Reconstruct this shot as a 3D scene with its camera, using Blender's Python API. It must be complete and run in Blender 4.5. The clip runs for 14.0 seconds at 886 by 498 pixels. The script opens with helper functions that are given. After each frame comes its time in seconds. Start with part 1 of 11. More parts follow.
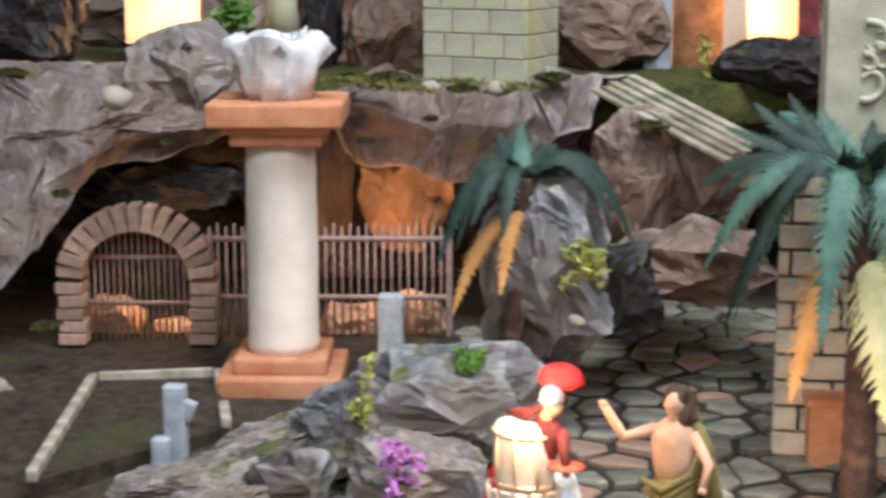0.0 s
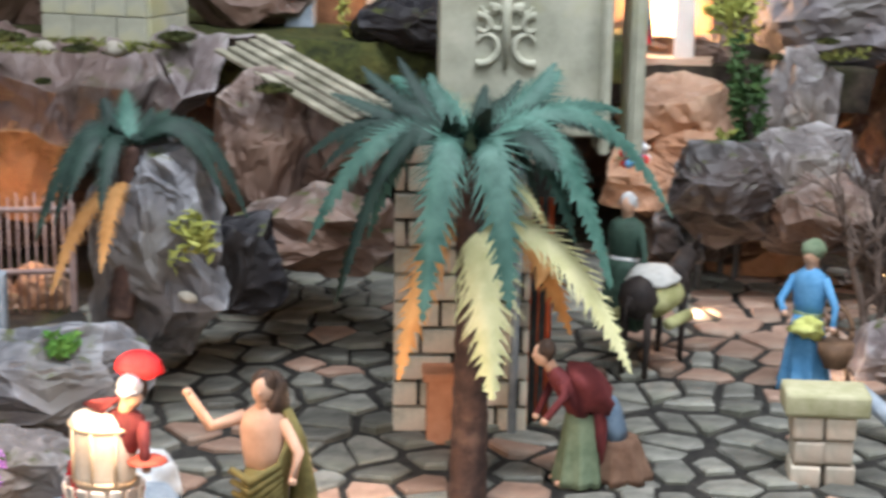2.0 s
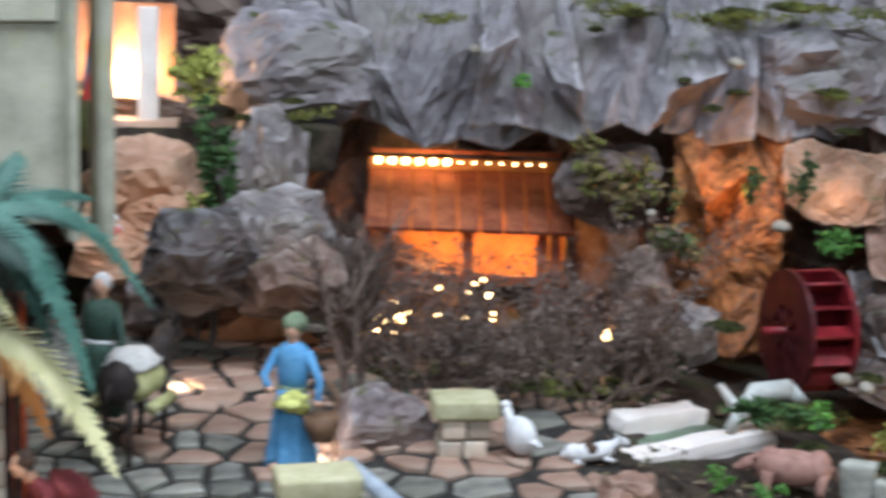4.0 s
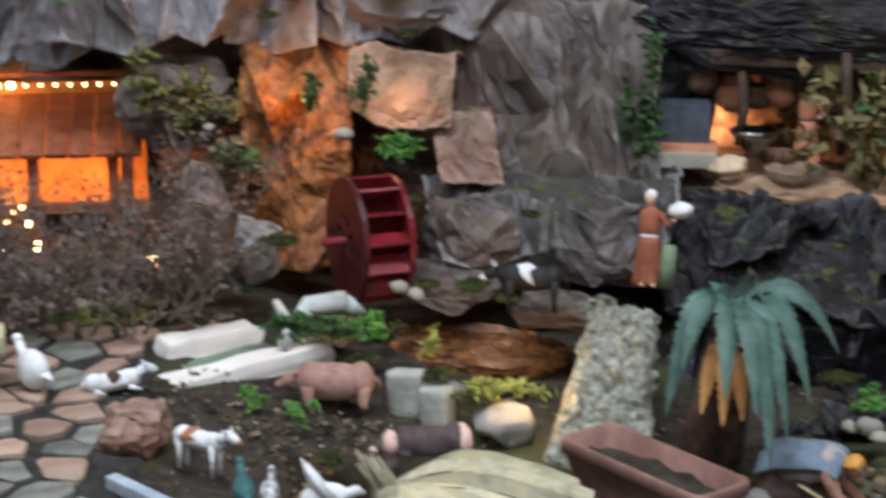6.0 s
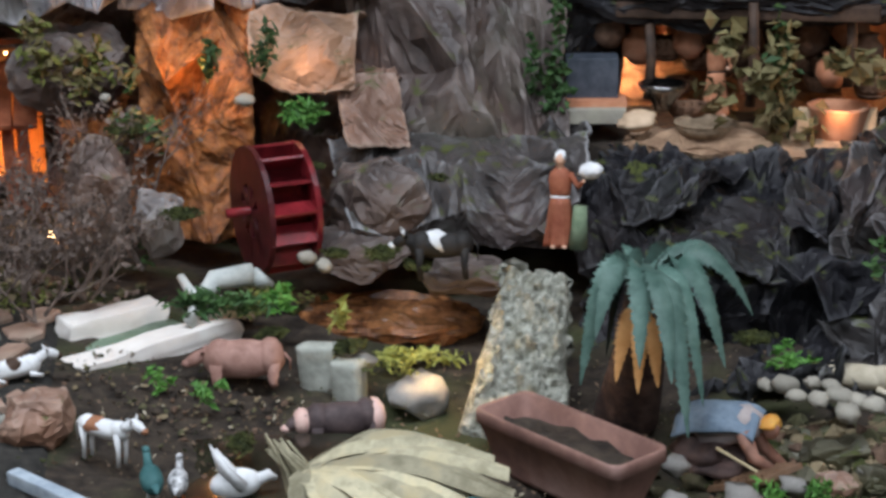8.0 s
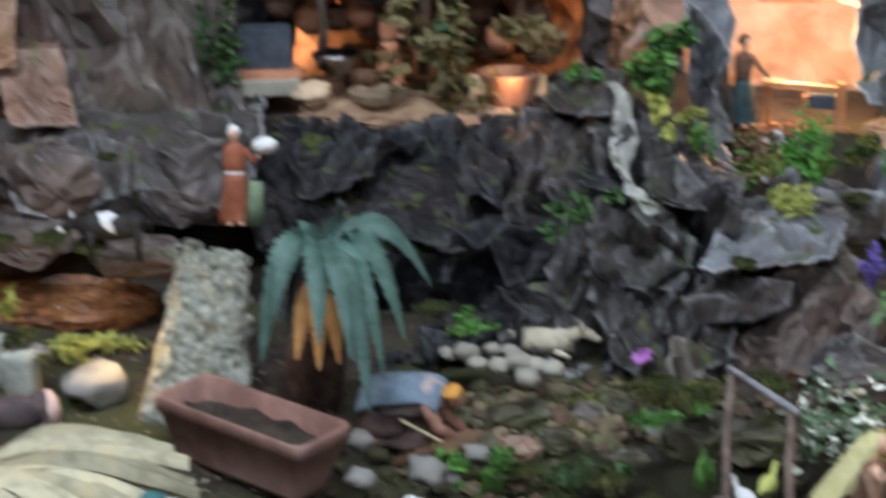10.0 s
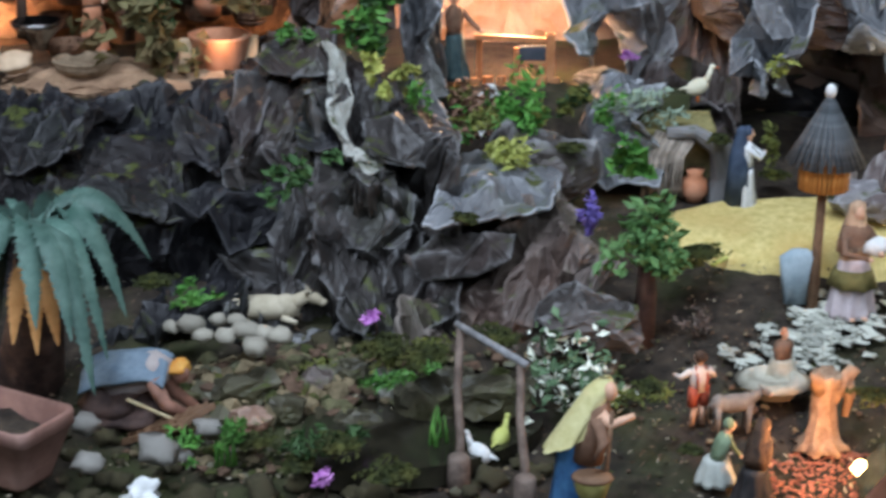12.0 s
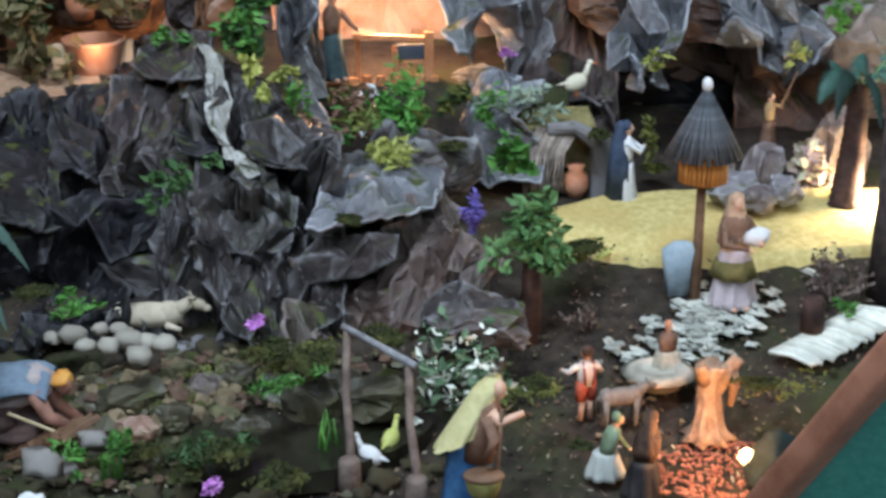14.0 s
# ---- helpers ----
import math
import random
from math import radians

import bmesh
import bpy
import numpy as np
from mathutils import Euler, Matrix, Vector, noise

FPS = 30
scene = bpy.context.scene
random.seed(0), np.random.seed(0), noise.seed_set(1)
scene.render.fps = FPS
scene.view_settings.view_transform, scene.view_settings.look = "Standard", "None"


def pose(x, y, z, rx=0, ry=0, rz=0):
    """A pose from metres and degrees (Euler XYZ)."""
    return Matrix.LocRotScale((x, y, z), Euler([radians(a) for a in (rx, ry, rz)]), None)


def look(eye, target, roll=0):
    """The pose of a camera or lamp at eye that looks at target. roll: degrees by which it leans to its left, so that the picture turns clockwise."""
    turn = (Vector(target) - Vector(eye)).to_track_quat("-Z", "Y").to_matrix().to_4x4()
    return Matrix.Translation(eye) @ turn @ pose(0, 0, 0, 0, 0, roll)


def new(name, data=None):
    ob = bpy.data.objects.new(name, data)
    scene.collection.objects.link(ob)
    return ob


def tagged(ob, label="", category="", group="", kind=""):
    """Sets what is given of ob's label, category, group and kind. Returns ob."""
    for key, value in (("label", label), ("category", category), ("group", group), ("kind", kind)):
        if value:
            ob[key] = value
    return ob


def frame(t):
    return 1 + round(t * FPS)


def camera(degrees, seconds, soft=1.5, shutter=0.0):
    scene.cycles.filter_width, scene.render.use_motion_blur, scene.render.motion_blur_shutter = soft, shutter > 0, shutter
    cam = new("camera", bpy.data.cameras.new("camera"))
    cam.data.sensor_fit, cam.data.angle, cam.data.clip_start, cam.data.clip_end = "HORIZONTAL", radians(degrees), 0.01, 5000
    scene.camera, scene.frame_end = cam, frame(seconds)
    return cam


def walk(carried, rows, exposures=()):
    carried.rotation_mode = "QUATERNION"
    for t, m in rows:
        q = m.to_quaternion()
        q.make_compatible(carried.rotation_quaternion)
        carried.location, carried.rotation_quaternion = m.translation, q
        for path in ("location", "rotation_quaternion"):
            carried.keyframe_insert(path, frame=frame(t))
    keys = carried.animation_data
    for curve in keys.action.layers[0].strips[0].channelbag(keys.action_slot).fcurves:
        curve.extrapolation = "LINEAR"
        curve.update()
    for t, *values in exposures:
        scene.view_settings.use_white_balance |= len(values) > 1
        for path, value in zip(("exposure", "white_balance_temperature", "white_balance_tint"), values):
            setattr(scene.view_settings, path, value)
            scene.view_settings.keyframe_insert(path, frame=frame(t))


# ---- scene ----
cam = camera(30, 14.0, soft=3.1, shutter=0.6)
PATH = [
    (0.0, look((0.085, -0.134, 0.954), (-0.6614, 1.2465, 0.6428), -0.01)),
    (0.5, look((0.123, -0.088, 0.948), (-0.5885, 1.3097, 0.6318), 0.10)),
    (1.0, look((0.179, -0.037, 0.945), (-0.4721, 1.3878, 0.6182), 0.65)),
    (1.5, look((0.194, -0.021, 0.946), (-0.4021, 1.4247, 0.6053), 0.84)),
    (2.0, look((0.153, -0.015, 0.959), (-0.3539, 1.4605, 0.6021), 1.01)),
    (2.5, look((0.104, -0.001, 0.977), (-0.2611, 1.5109, 0.6027), 1.34)),
    (3.0, look((0.075, 0.016, 0.997), (-0.1805, 1.5549, 0.6394), 1.37)),
    (3.5, look((0.073, 0.023, 1.012), (-0.0647, 1.5821, 0.6809), 1.40)),
    (4.0, look((0.126, 0.042, 1.009), (0.1252, 1.6078, 0.6777), 2.02)),
    (4.2, look((0.162, 0.060, 1.008), (0.1781, 1.6267, 0.6815), 1.77)),
    (6.3, look((0.403, 0.101, 0.985), (0.6633, 1.6248, 0.5737), 0.19)),
    (6.5, look((0.403, 0.103, 0.988), (0.6989, 1.6181, 0.5655), 0.10)),
    (7.0, look((0.411, 0.113, 0.984), (0.7010, 1.6158, 0.5189), -0.69)),
    (7.2, look((0.411, 0.118, 0.988), (0.6814, 1.6268, 0.5288), -0.90)),
    (9.3, look((0.430, 0.157, 1.022), (0.7636, 1.6539, 0.5647), -1.49)),
    (9.5, look((0.437, 0.156, 1.022), (0.8129, 1.6456, 0.5753), -1.40)),
    (10.0, look((0.436, 0.160, 1.013), (0.9895, 1.5775, 0.5191), -0.02)),
    (10.5, look((0.434, 0.178, 1.008), (1.0756, 1.5406, 0.4669), 0.78)),
    (11.0, look((0.438, 0.180, 1.009), (1.1419, 1.5119, 0.4693), 0.62)),
    (11.5, look((0.441, 0.182, 1.011), (1.1856, 1.4889, 0.4650), 0.36)),
    (12.0, look((0.444, 0.182, 1.013), (1.2330, 1.4670, 0.4794), 0.16)),
    (12.5, look((0.443, 0.187, 1.014), (1.2692, 1.4532, 0.4909), 0.32)),
    (13.0, look((0.445, 0.187, 1.013), (1.2865, 1.4423, 0.4861), 0.20)),
    (13.5, look((0.446, 0.189, 1.015), (1.3086, 1.4290, 0.4864), 0.28)),
    (14.0, look((0.445, 0.189, 1.014), (1.3293, 1.4101, 0.4780), 0.05)),
]
walk(cam, PATH, exposures=((0.0, 0.30, 6750, 12), (2.0, 0.24, 6450, 12), (4.2, 0.10, 6000, 11), (6.5, 0.02, 6300, 11), (9.5, -0.04, 6050, 9), (14.0, 0.08, 5700, 6)))

# ---- light: a dim hall with a cool ceiling tube and an added front fill, warm bulbs hidden in the caves ----
world = bpy.data.worlds.new("hall_air")
scene.world = world
world.use_nodes = True
world.node_tree.nodes["Background"].inputs[0].default_value = (0.57, 0.60, 0.66, 1)
world.node_tree.nodes["Background"].inputs[1].default_value = 0.86


def overhead_light(x, y, z, sx, sy, watts, colour):
    data = bpy.data.lights.new("tube_and_fill_light", "AREA")
    data.shape, data.size, data.size_y, data.energy, data.color = "RECTANGLE", sx, sy, watts, colour
    ob = new("tube_and_fill_light", data)
    ob.location = (x, y, z)
    return ob


overhead_light(0.3, 0.90, 2.40, 2.4, 0.30, 66, (0.91, 0.97, 1.06))
# fill light added in front to lift the darks, no known source
overhead_light(0.3, -1.30, 2.45, 2.4, 0.30, 60, (0.91, 0.97, 1.06))


def bulb(p, watts, colour=(1.0, 0.50, 0.18), r=0.012):
    data = bpy.data.lights.new("bulb_light", "POINT")
    data.energy, data.color, data.shadow_soft_size = watts, colour, r
    ob = new("bulb_light", data)
    ob.location = p
    return ob


# ---- materials ----
MATS = {}


def surface(name, c1, c2, scale=30.0, rough=0.8, bump=0.3, metal=0.0, c3=None, patch=6.0, vary=0.0, dist=0.004, tint=0.5, thin=0.0):
    """Two-scale noise colour with a fine relief; c3 lies in patches of its own."""
    if name in MATS:
        return MATS[name]
    m = bpy.data.materials.new(name)
    m.use_nodes = True
    nt = m.node_tree
    N, L = nt.nodes, nt.links
    b = N["Principled BSDF"]
    tc = N.new("ShaderNodeTexCoord")
    n1 = N.new("ShaderNodeTexNoise")
    n1.inputs["Scale"].default_value, n1.inputs["Detail"].default_value = scale, 8
    n1.inputs["Roughness"].default_value = 0.65
    L.new(tc.outputs["Object"], n1.inputs["Vector"])
    ramp = N.new("ShaderNodeValToRGB")
    ramp.color_ramp.elements[0].position, ramp.color_ramp.elements[1].position = 0.36, 0.66
    ramp.color_ramp.elements[0].color, ramp.color_ramp.elements[1].color = (*c1, 1), (*c2, 1)
    L.new(n1.outputs["Fac"], ramp.inputs["Fac"])
    out = ramp.outputs["Color"]
    n2 = N.new("ShaderNodeTexNoise")
    n2.inputs["Scale"].default_value, n2.inputs["Detail"].default_value = patch, 5
    L.new(tc.outputs["Object"], n2.inputs["Vector"])
    if c3:
        r2 = N.new("ShaderNodeValToRGB")
        r2.color_ramp.elements[0].position, r2.color_ramp.elements[1].position = 0.52, 0.66
        L.new(n2.outputs["Fac"], r2.inputs["Fac"])
        mul = N.new("ShaderNodeMath")
        mul.operation = "MULTIPLY"
        mul.inputs[1].default_value = tint
        L.new(r2.outputs["Color"], mul.inputs[0])
        mix = N.new("ShaderNodeMix")
        mix.data_type = "RGBA"
        L.new(mul.outputs[0], mix.inputs["Factor"])
        L.new(out, mix.inputs["A"])
        mix.inputs["B"].default_value = (*c3, 1)
        out = mix.outputs["Result"]
    if vary:
        info = N.new("ShaderNodeObjectInfo")
        hsv = N.new("ShaderNodeHueSaturation")
        mr = N.new("ShaderNodeMapRange")
        mr.inputs["To Min"].default_value, mr.inputs["To Max"].default_value = 1 - vary, 1 + vary
        L.new(info.outputs["Random"], mr.inputs["Value"])
        L.new(mr.outputs["Result"], hsv.inputs["Value"])
        L.new(out, hsv.inputs["Color"])
        out = hsv.outputs["Color"]
    L.new(out, b.inputs["Base Color"])
    rr = N.new("ShaderNodeMapRange")
    rr.inputs["To Min"].default_value, rr.inputs["To Max"].default_value = max(0.02, rough - 0.12), min(1, rough + 0.12)
    L.new(n2.outputs["Fac"], rr.inputs["Value"])
    L.new(rr.outputs["Result"], b.inputs["Roughness"])
    b.inputs["Metallic"].default_value = metal
    b.inputs["Specular IOR Level"].default_value = 0.35
    if bump:
        bp = N.new("ShaderNodeBump")
        bp.inputs["Strength"].default_value, bp.inputs["Distance"].default_value = bump, dist
        L.new(n1.outputs["Fac"], bp.inputs["Height"])
        L.new(bp.outputs["Normal"], b.inputs["Normal"])
    if thin:
        b.inputs["Transmission Weight"].default_value = 0.0
        b.inputs["Subsurface Weight"].default_value = thin
        b.inputs["Subsurface Radius"].default_value = (0.01, 0.01, 0.005)
    MATS[name] = m
    return m


def paper_rock(name, c1, c2, moss, amount, hi, wash):
    """Painted crumpled paper: folds, pale creases part dry-brush and part put-in highlight, and dabs of moss-green
    paint.
    """
    m = surface(name, c1, c2, 14.0, 0.50, 0.25, c3=moss, patch=9.0, dist=0.003, tint=amount)
    nt = m.node_tree
    N, L = nt.nodes, nt.links
    b = N["Principled BSDF"]
    tc = N.new("ShaderNodeTexCoord")
    vo = N.new("ShaderNodeTexVoronoi")
    vo.feature, vo.distance = "DISTANCE_TO_EDGE", "EUCLIDEAN"
    vo.inputs["Scale"].default_value = 15
    ns = N.new("ShaderNodeTexNoise")
    ns.inputs["Scale"].default_value = 9
    mx = N.new("ShaderNodeMix")
    mx.data_type = "VECTOR"
    mx.inputs["Factor"].default_value = 0.22
    L.new(tc.outputs["Object"], ns.inputs["Vector"])
    L.new(tc.outputs["Object"], mx.inputs["A"])
    L.new(ns.outputs["Color"], mx.inputs["B"])
    L.new(mx.outputs["Result"], vo.inputs["Vector"])
    old = b.inputs["Normal"].links[0].from_node
    b2 = N.new("ShaderNodeBump")
    b2.inputs["Strength"].default_value, b2.inputs["Distance"].default_value = 0.35, 0.005
    L.new(vo.outputs["Distance"], b2.inputs["Height"])
    L.new(old.outputs["Normal"], b2.inputs["Normal"])
    v3 = N.new("ShaderNodeTexVoronoi")
    v3.feature = "DISTANCE_TO_EDGE"
    v3.inputs["Scale"].default_value = 44
    L.new(mx.outputs["Result"], v3.inputs["Vector"])
    b3 = N.new("ShaderNodeBump")
    b3.inputs["Strength"].default_value, b3.inputs["Distance"].default_value = 0.45, 0.003
    L.new(v3.outputs["Distance"], b3.inputs["Height"])
    L.new(b2.outputs["Normal"], b3.inputs["Normal"])
    L.new(b3.outputs["Normal"], b.inputs["Normal"])
    # pale ridges: dry-brushed paint, plus the folds' highlights put into the colour
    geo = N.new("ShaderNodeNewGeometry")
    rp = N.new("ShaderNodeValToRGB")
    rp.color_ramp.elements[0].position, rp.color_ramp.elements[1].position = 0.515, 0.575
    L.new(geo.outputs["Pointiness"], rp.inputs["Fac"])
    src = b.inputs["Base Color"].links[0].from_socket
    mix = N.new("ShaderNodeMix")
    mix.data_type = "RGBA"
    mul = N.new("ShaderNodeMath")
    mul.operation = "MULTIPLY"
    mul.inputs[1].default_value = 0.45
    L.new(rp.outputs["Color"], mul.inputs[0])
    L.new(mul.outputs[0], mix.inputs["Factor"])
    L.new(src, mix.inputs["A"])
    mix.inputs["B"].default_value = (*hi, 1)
    # pale lines along the paper's creases
    line = N.new("ShaderNodeValToRGB")
    line.color_ramp.elements[0].position, line.color_ramp.elements[1].position = 0.0, 0.045
    line.color_ramp.elements[0].color, line.color_ramp.elements[1].color = (1, 1, 1, 1), (0, 0, 0, 1)
    L.new(vo.outputs["Distance"], line.inputs["Fac"])
    gate = N.new("ShaderNodeValToRGB")
    gate.color_ramp.elements[0].position, gate.color_ramp.elements[1].position = 0.46, 0.68
    L.new(ns.outputs["Fac"], gate.inputs["Fac"])
    both = N.new("ShaderNodeMath")
    both.operation = "MULTIPLY"
    L.new(line.outputs["Color"], both.inputs[0])
    L.new(gate.outputs["Color"], both.inputs[1])
    soft = N.new("ShaderNodeMath")
    soft.operation = "MULTIPLY"
    soft.inputs[1].default_value = 0.05
    L.new(both.outputs[0], soft.inputs[0])
    mix2 = N.new("ShaderNodeMix")
    mix2.data_type = "RGBA"
    L.new(soft.outputs[0], mix2.inputs["Factor"])
    L.new(mix.outputs["Result"], mix2.inputs["A"])
    mix2.inputs["B"].default_value = (*hi, 1)
    # broad brushed patches of a second paint
    pn = N.new("ShaderNodeTexNoise")
    pn.inputs["Scale"].default_value, pn.inputs["Detail"].default_value = 5.5, 3
    L.new(tc.outputs["Object"], pn.inputs["Vector"])
    pr = N.new("ShaderNodeValToRGB")
    pr.color_ramp.elements[0].position, pr.color_ramp.elements[1].position = 0.50, 0.62
    pr.color_ramp.elements[1].color = (0.55, 0.55, 0.55, 1)
    L.new(pn.outputs["Fac"], pr.inputs["Fac"])
    mix3 = N.new("ShaderNodeMix")
    mix3.data_type = "RGBA"
    L.new(pr.outputs["Color"], mix3.inputs["Factor"])
    L.new(mix2.outputs["Result"], mix3.inputs["A"])
    mix3.inputs["B"].default_value = (*wash, 1)
    # scatter of moss that catches on ledges
    sep = N.new("ShaderNodeSeparateXYZ")
    L.new(geo.outputs["Normal"], sep.inputs[0])
    up = N.new("ShaderNodeMapRange")
    up.inputs["From Min"].default_value, up.inputs["From Max"].default_value = 0.45, 0.85
    L.new(sep.outputs["Z"], up.inputs["Value"])
    mn = N.new("ShaderNodeTexNoise")
    mn.inputs["Scale"].default_value, mn.inputs["Detail"].default_value = 38, 8
    L.new(tc.outputs["Object"], mn.inputs["Vector"])
    mrp = N.new("ShaderNodeValToRGB")
    mrp.color_ramp.elements[0].position, mrp.color_ramp.elements[1].position = 0.57, 0.64
    L.new(mn.outputs["Fac"], mrp.inputs["Fac"])
    led = N.new("ShaderNodeMath")
    led.operation = "MULTIPLY"
    L.new(up.outputs["Result"], led.inputs[0])
    L.new(mrp.outputs["Color"], led.inputs[1])
    mix4 = N.new("ShaderNodeMix")
    mix4.data_type = "RGBA"
    L.new(led.outputs[0], mix4.inputs["Factor"])
    L.new(mix3.outputs["Result"], mix4.inputs["A"])
    mix4.inputs["B"].default_value = (0.065, 0.075, 0.022, 1)
    L.new(mix4.outputs["Result"], b.inputs["Base Color"])
    return m


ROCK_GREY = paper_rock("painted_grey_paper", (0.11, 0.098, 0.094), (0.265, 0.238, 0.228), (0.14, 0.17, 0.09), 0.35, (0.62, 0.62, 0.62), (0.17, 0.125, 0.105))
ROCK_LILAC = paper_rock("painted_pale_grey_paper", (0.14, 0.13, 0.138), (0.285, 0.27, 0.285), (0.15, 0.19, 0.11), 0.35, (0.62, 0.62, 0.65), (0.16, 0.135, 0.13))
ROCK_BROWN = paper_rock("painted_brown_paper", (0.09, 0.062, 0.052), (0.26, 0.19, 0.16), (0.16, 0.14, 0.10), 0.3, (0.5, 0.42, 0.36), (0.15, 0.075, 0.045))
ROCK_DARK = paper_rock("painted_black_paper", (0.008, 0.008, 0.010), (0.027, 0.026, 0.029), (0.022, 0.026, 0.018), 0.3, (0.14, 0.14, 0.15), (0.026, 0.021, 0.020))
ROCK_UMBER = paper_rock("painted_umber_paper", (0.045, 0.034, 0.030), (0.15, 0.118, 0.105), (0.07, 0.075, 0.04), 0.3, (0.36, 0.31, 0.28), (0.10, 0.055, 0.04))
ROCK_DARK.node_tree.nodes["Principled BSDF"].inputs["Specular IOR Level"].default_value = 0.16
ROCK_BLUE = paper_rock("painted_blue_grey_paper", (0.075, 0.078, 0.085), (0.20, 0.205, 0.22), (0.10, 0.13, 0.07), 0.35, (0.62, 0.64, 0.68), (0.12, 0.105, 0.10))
# mossy olive-brown, darkened further: the bank's deep shade is put into this colour
ROCK_MOSSY_SHADED = paper_rock("shaded_mossy_paper", (0.024, 0.022, 0.014), (0.078, 0.068, 0.042), (0.045, 0.058, 0.014), 0.7, (0.2, 0.19, 0.13), (0.06, 0.048, 0.026))
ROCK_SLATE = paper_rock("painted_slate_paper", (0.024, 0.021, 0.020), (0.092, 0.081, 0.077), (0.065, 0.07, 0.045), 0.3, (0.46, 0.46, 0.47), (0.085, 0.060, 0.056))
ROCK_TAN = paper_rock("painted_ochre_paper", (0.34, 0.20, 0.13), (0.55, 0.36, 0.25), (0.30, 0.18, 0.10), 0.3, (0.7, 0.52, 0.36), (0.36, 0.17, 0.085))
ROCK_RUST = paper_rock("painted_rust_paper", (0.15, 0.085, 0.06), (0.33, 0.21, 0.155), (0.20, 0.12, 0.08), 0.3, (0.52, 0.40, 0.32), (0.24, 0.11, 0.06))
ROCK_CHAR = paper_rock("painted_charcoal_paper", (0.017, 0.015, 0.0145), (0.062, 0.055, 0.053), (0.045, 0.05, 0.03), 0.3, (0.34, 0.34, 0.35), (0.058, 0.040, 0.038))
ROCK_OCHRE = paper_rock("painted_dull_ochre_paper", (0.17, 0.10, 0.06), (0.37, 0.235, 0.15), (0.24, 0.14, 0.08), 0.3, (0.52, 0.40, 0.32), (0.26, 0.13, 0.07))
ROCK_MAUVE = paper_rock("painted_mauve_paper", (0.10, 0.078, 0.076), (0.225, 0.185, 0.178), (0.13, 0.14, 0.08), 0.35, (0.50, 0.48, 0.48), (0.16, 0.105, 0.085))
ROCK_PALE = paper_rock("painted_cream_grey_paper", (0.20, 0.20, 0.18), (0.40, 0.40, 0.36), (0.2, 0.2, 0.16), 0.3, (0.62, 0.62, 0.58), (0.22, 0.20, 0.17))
MOSS = surface("moss", (0.020, 0.026, 0.008), (0.075, 0.085, 0.020), 90, 0.95, 0.9, c3=(0.11, 0.10, 0.025), patch=25, dist=0.006)
EARTH = surface("dark_earth", (0.016, 0.012, 0.009), (0.062, 0.046, 0.032), 60, 0.95, 0.9, c3=(0.045, 0.055, 0.016), patch=7, dist=0.006, tint=0.7)
GROUT = surface("dark_joint_mortar", (0.012, 0.0115, 0.010), (0.038, 0.035, 0.030), 80, 0.95, 0.6)
FLAG = surface("slate_flagstone", (0.105, 0.108, 0.092), (0.26, 0.255, 0.22), 35, 0.6, 0.6, c3=(0.15, 0.16, 0.11), patch=14, vary=0.32, dist=0.003)
FLAG_RED = surface("reddish_flagstone", (0.26, 0.165, 0.12), (0.40, 0.27, 0.20), 35, 0.75, 0.35, c3=(0.28, 0.24, 0.19), patch=14, vary=0.25, dist=0.003)
CREAM = surface("cream_plaster", (0.30, 0.31, 0.235), (0.48, 0.48, 0.38), 22, 0.85, 0.35, c3=(0.40, 0.39, 0.19), patch=13, tint=0.75, vary=0.06, dist=0.003)
BLOCK = surface("cream_stone_block", (0.34, 0.32, 0.25), (0.62, 0.58, 0.48), 30, 0.85, 0.6, c3=(0.48, 0.30, 0.20), patch=14, tint=0.45, vary=0.32, dist=0.003)
TERRA = surface("terracotta", (0.42, 0.17, 0.085), (0.58, 0.27, 0.15), 40, 0.8, 0.2, c3=(0.50, 0.30, 0.21), patch=10, vary=0.06)
POTCLAY = surface("aged_clay_pot", (0.17, 0.090, 0.072), (0.33, 0.185, 0.145), 18, 0.8, 0.45, c3=(0.34, 0.25, 0.23), patch=9, dist=0.003)
WHITE_P = surface("worn_white_paint", (0.72, 0.66, 0.60), (0.86, 0.82, 0.76), 18, 0.6, 0.12, c3=(0.62, 0.50, 0.42), patch=7, tint=0.3)
WOOD = surface("brown_wood", (0.10, 0.055, 0.03), (0.24, 0.14, 0.08), 45, 0.7, 0.4, c3=(0.16, 0.11, 0.08), patch=12)
WOOD_RED = surface("red_brown_wood", (0.20, 0.055, 0.025), (0.36, 0.12, 0.055), 45, 0.6, 0.3)
BARK = surface("palm_bark", (0.028, 0.016, 0.013), (0.085, 0.046, 0.034), 70, 0.85, 0.8, c3=(0.20, 0.13, 0.10), patch=30, dist=0.004)
BRICK_M = surface("pink_brown_brick", (0.30, 0.19, 0.14), (0.46, 0.32, 0.25), 50, 0.85, 0.4, vary=0.25)
FOIL = surface("crumpled_white_foil", (0.60, 0.64, 0.68), (0.85, 0.87, 0.9), 30, 0.35, 0.9, patch=20, dist=0.008)
SAND = surface("yellow_sand", (0.52, 0.42, 0.14), (0.74, 0.62, 0.27), 120, 0.95, 0.6, c3=(0.55, 0.38, 0.12), patch=9)
WALLPAINT = surface("hall_paint", (0.60, 0.59, 0.56), (0.68, 0.67, 0.64), 3, 0.9, 0.05)
HALLFLOOR = surface("hall_floor_tile", (0.25, 0.23, 0.21), (0.33, 0.31, 0.28), 5, 0.5, 0.05)
TEAL = surface("teal_cloth", (0.09, 0.33, 0.29), (0.15, 0.44, 0.39), 150, 0.9, 0.3)
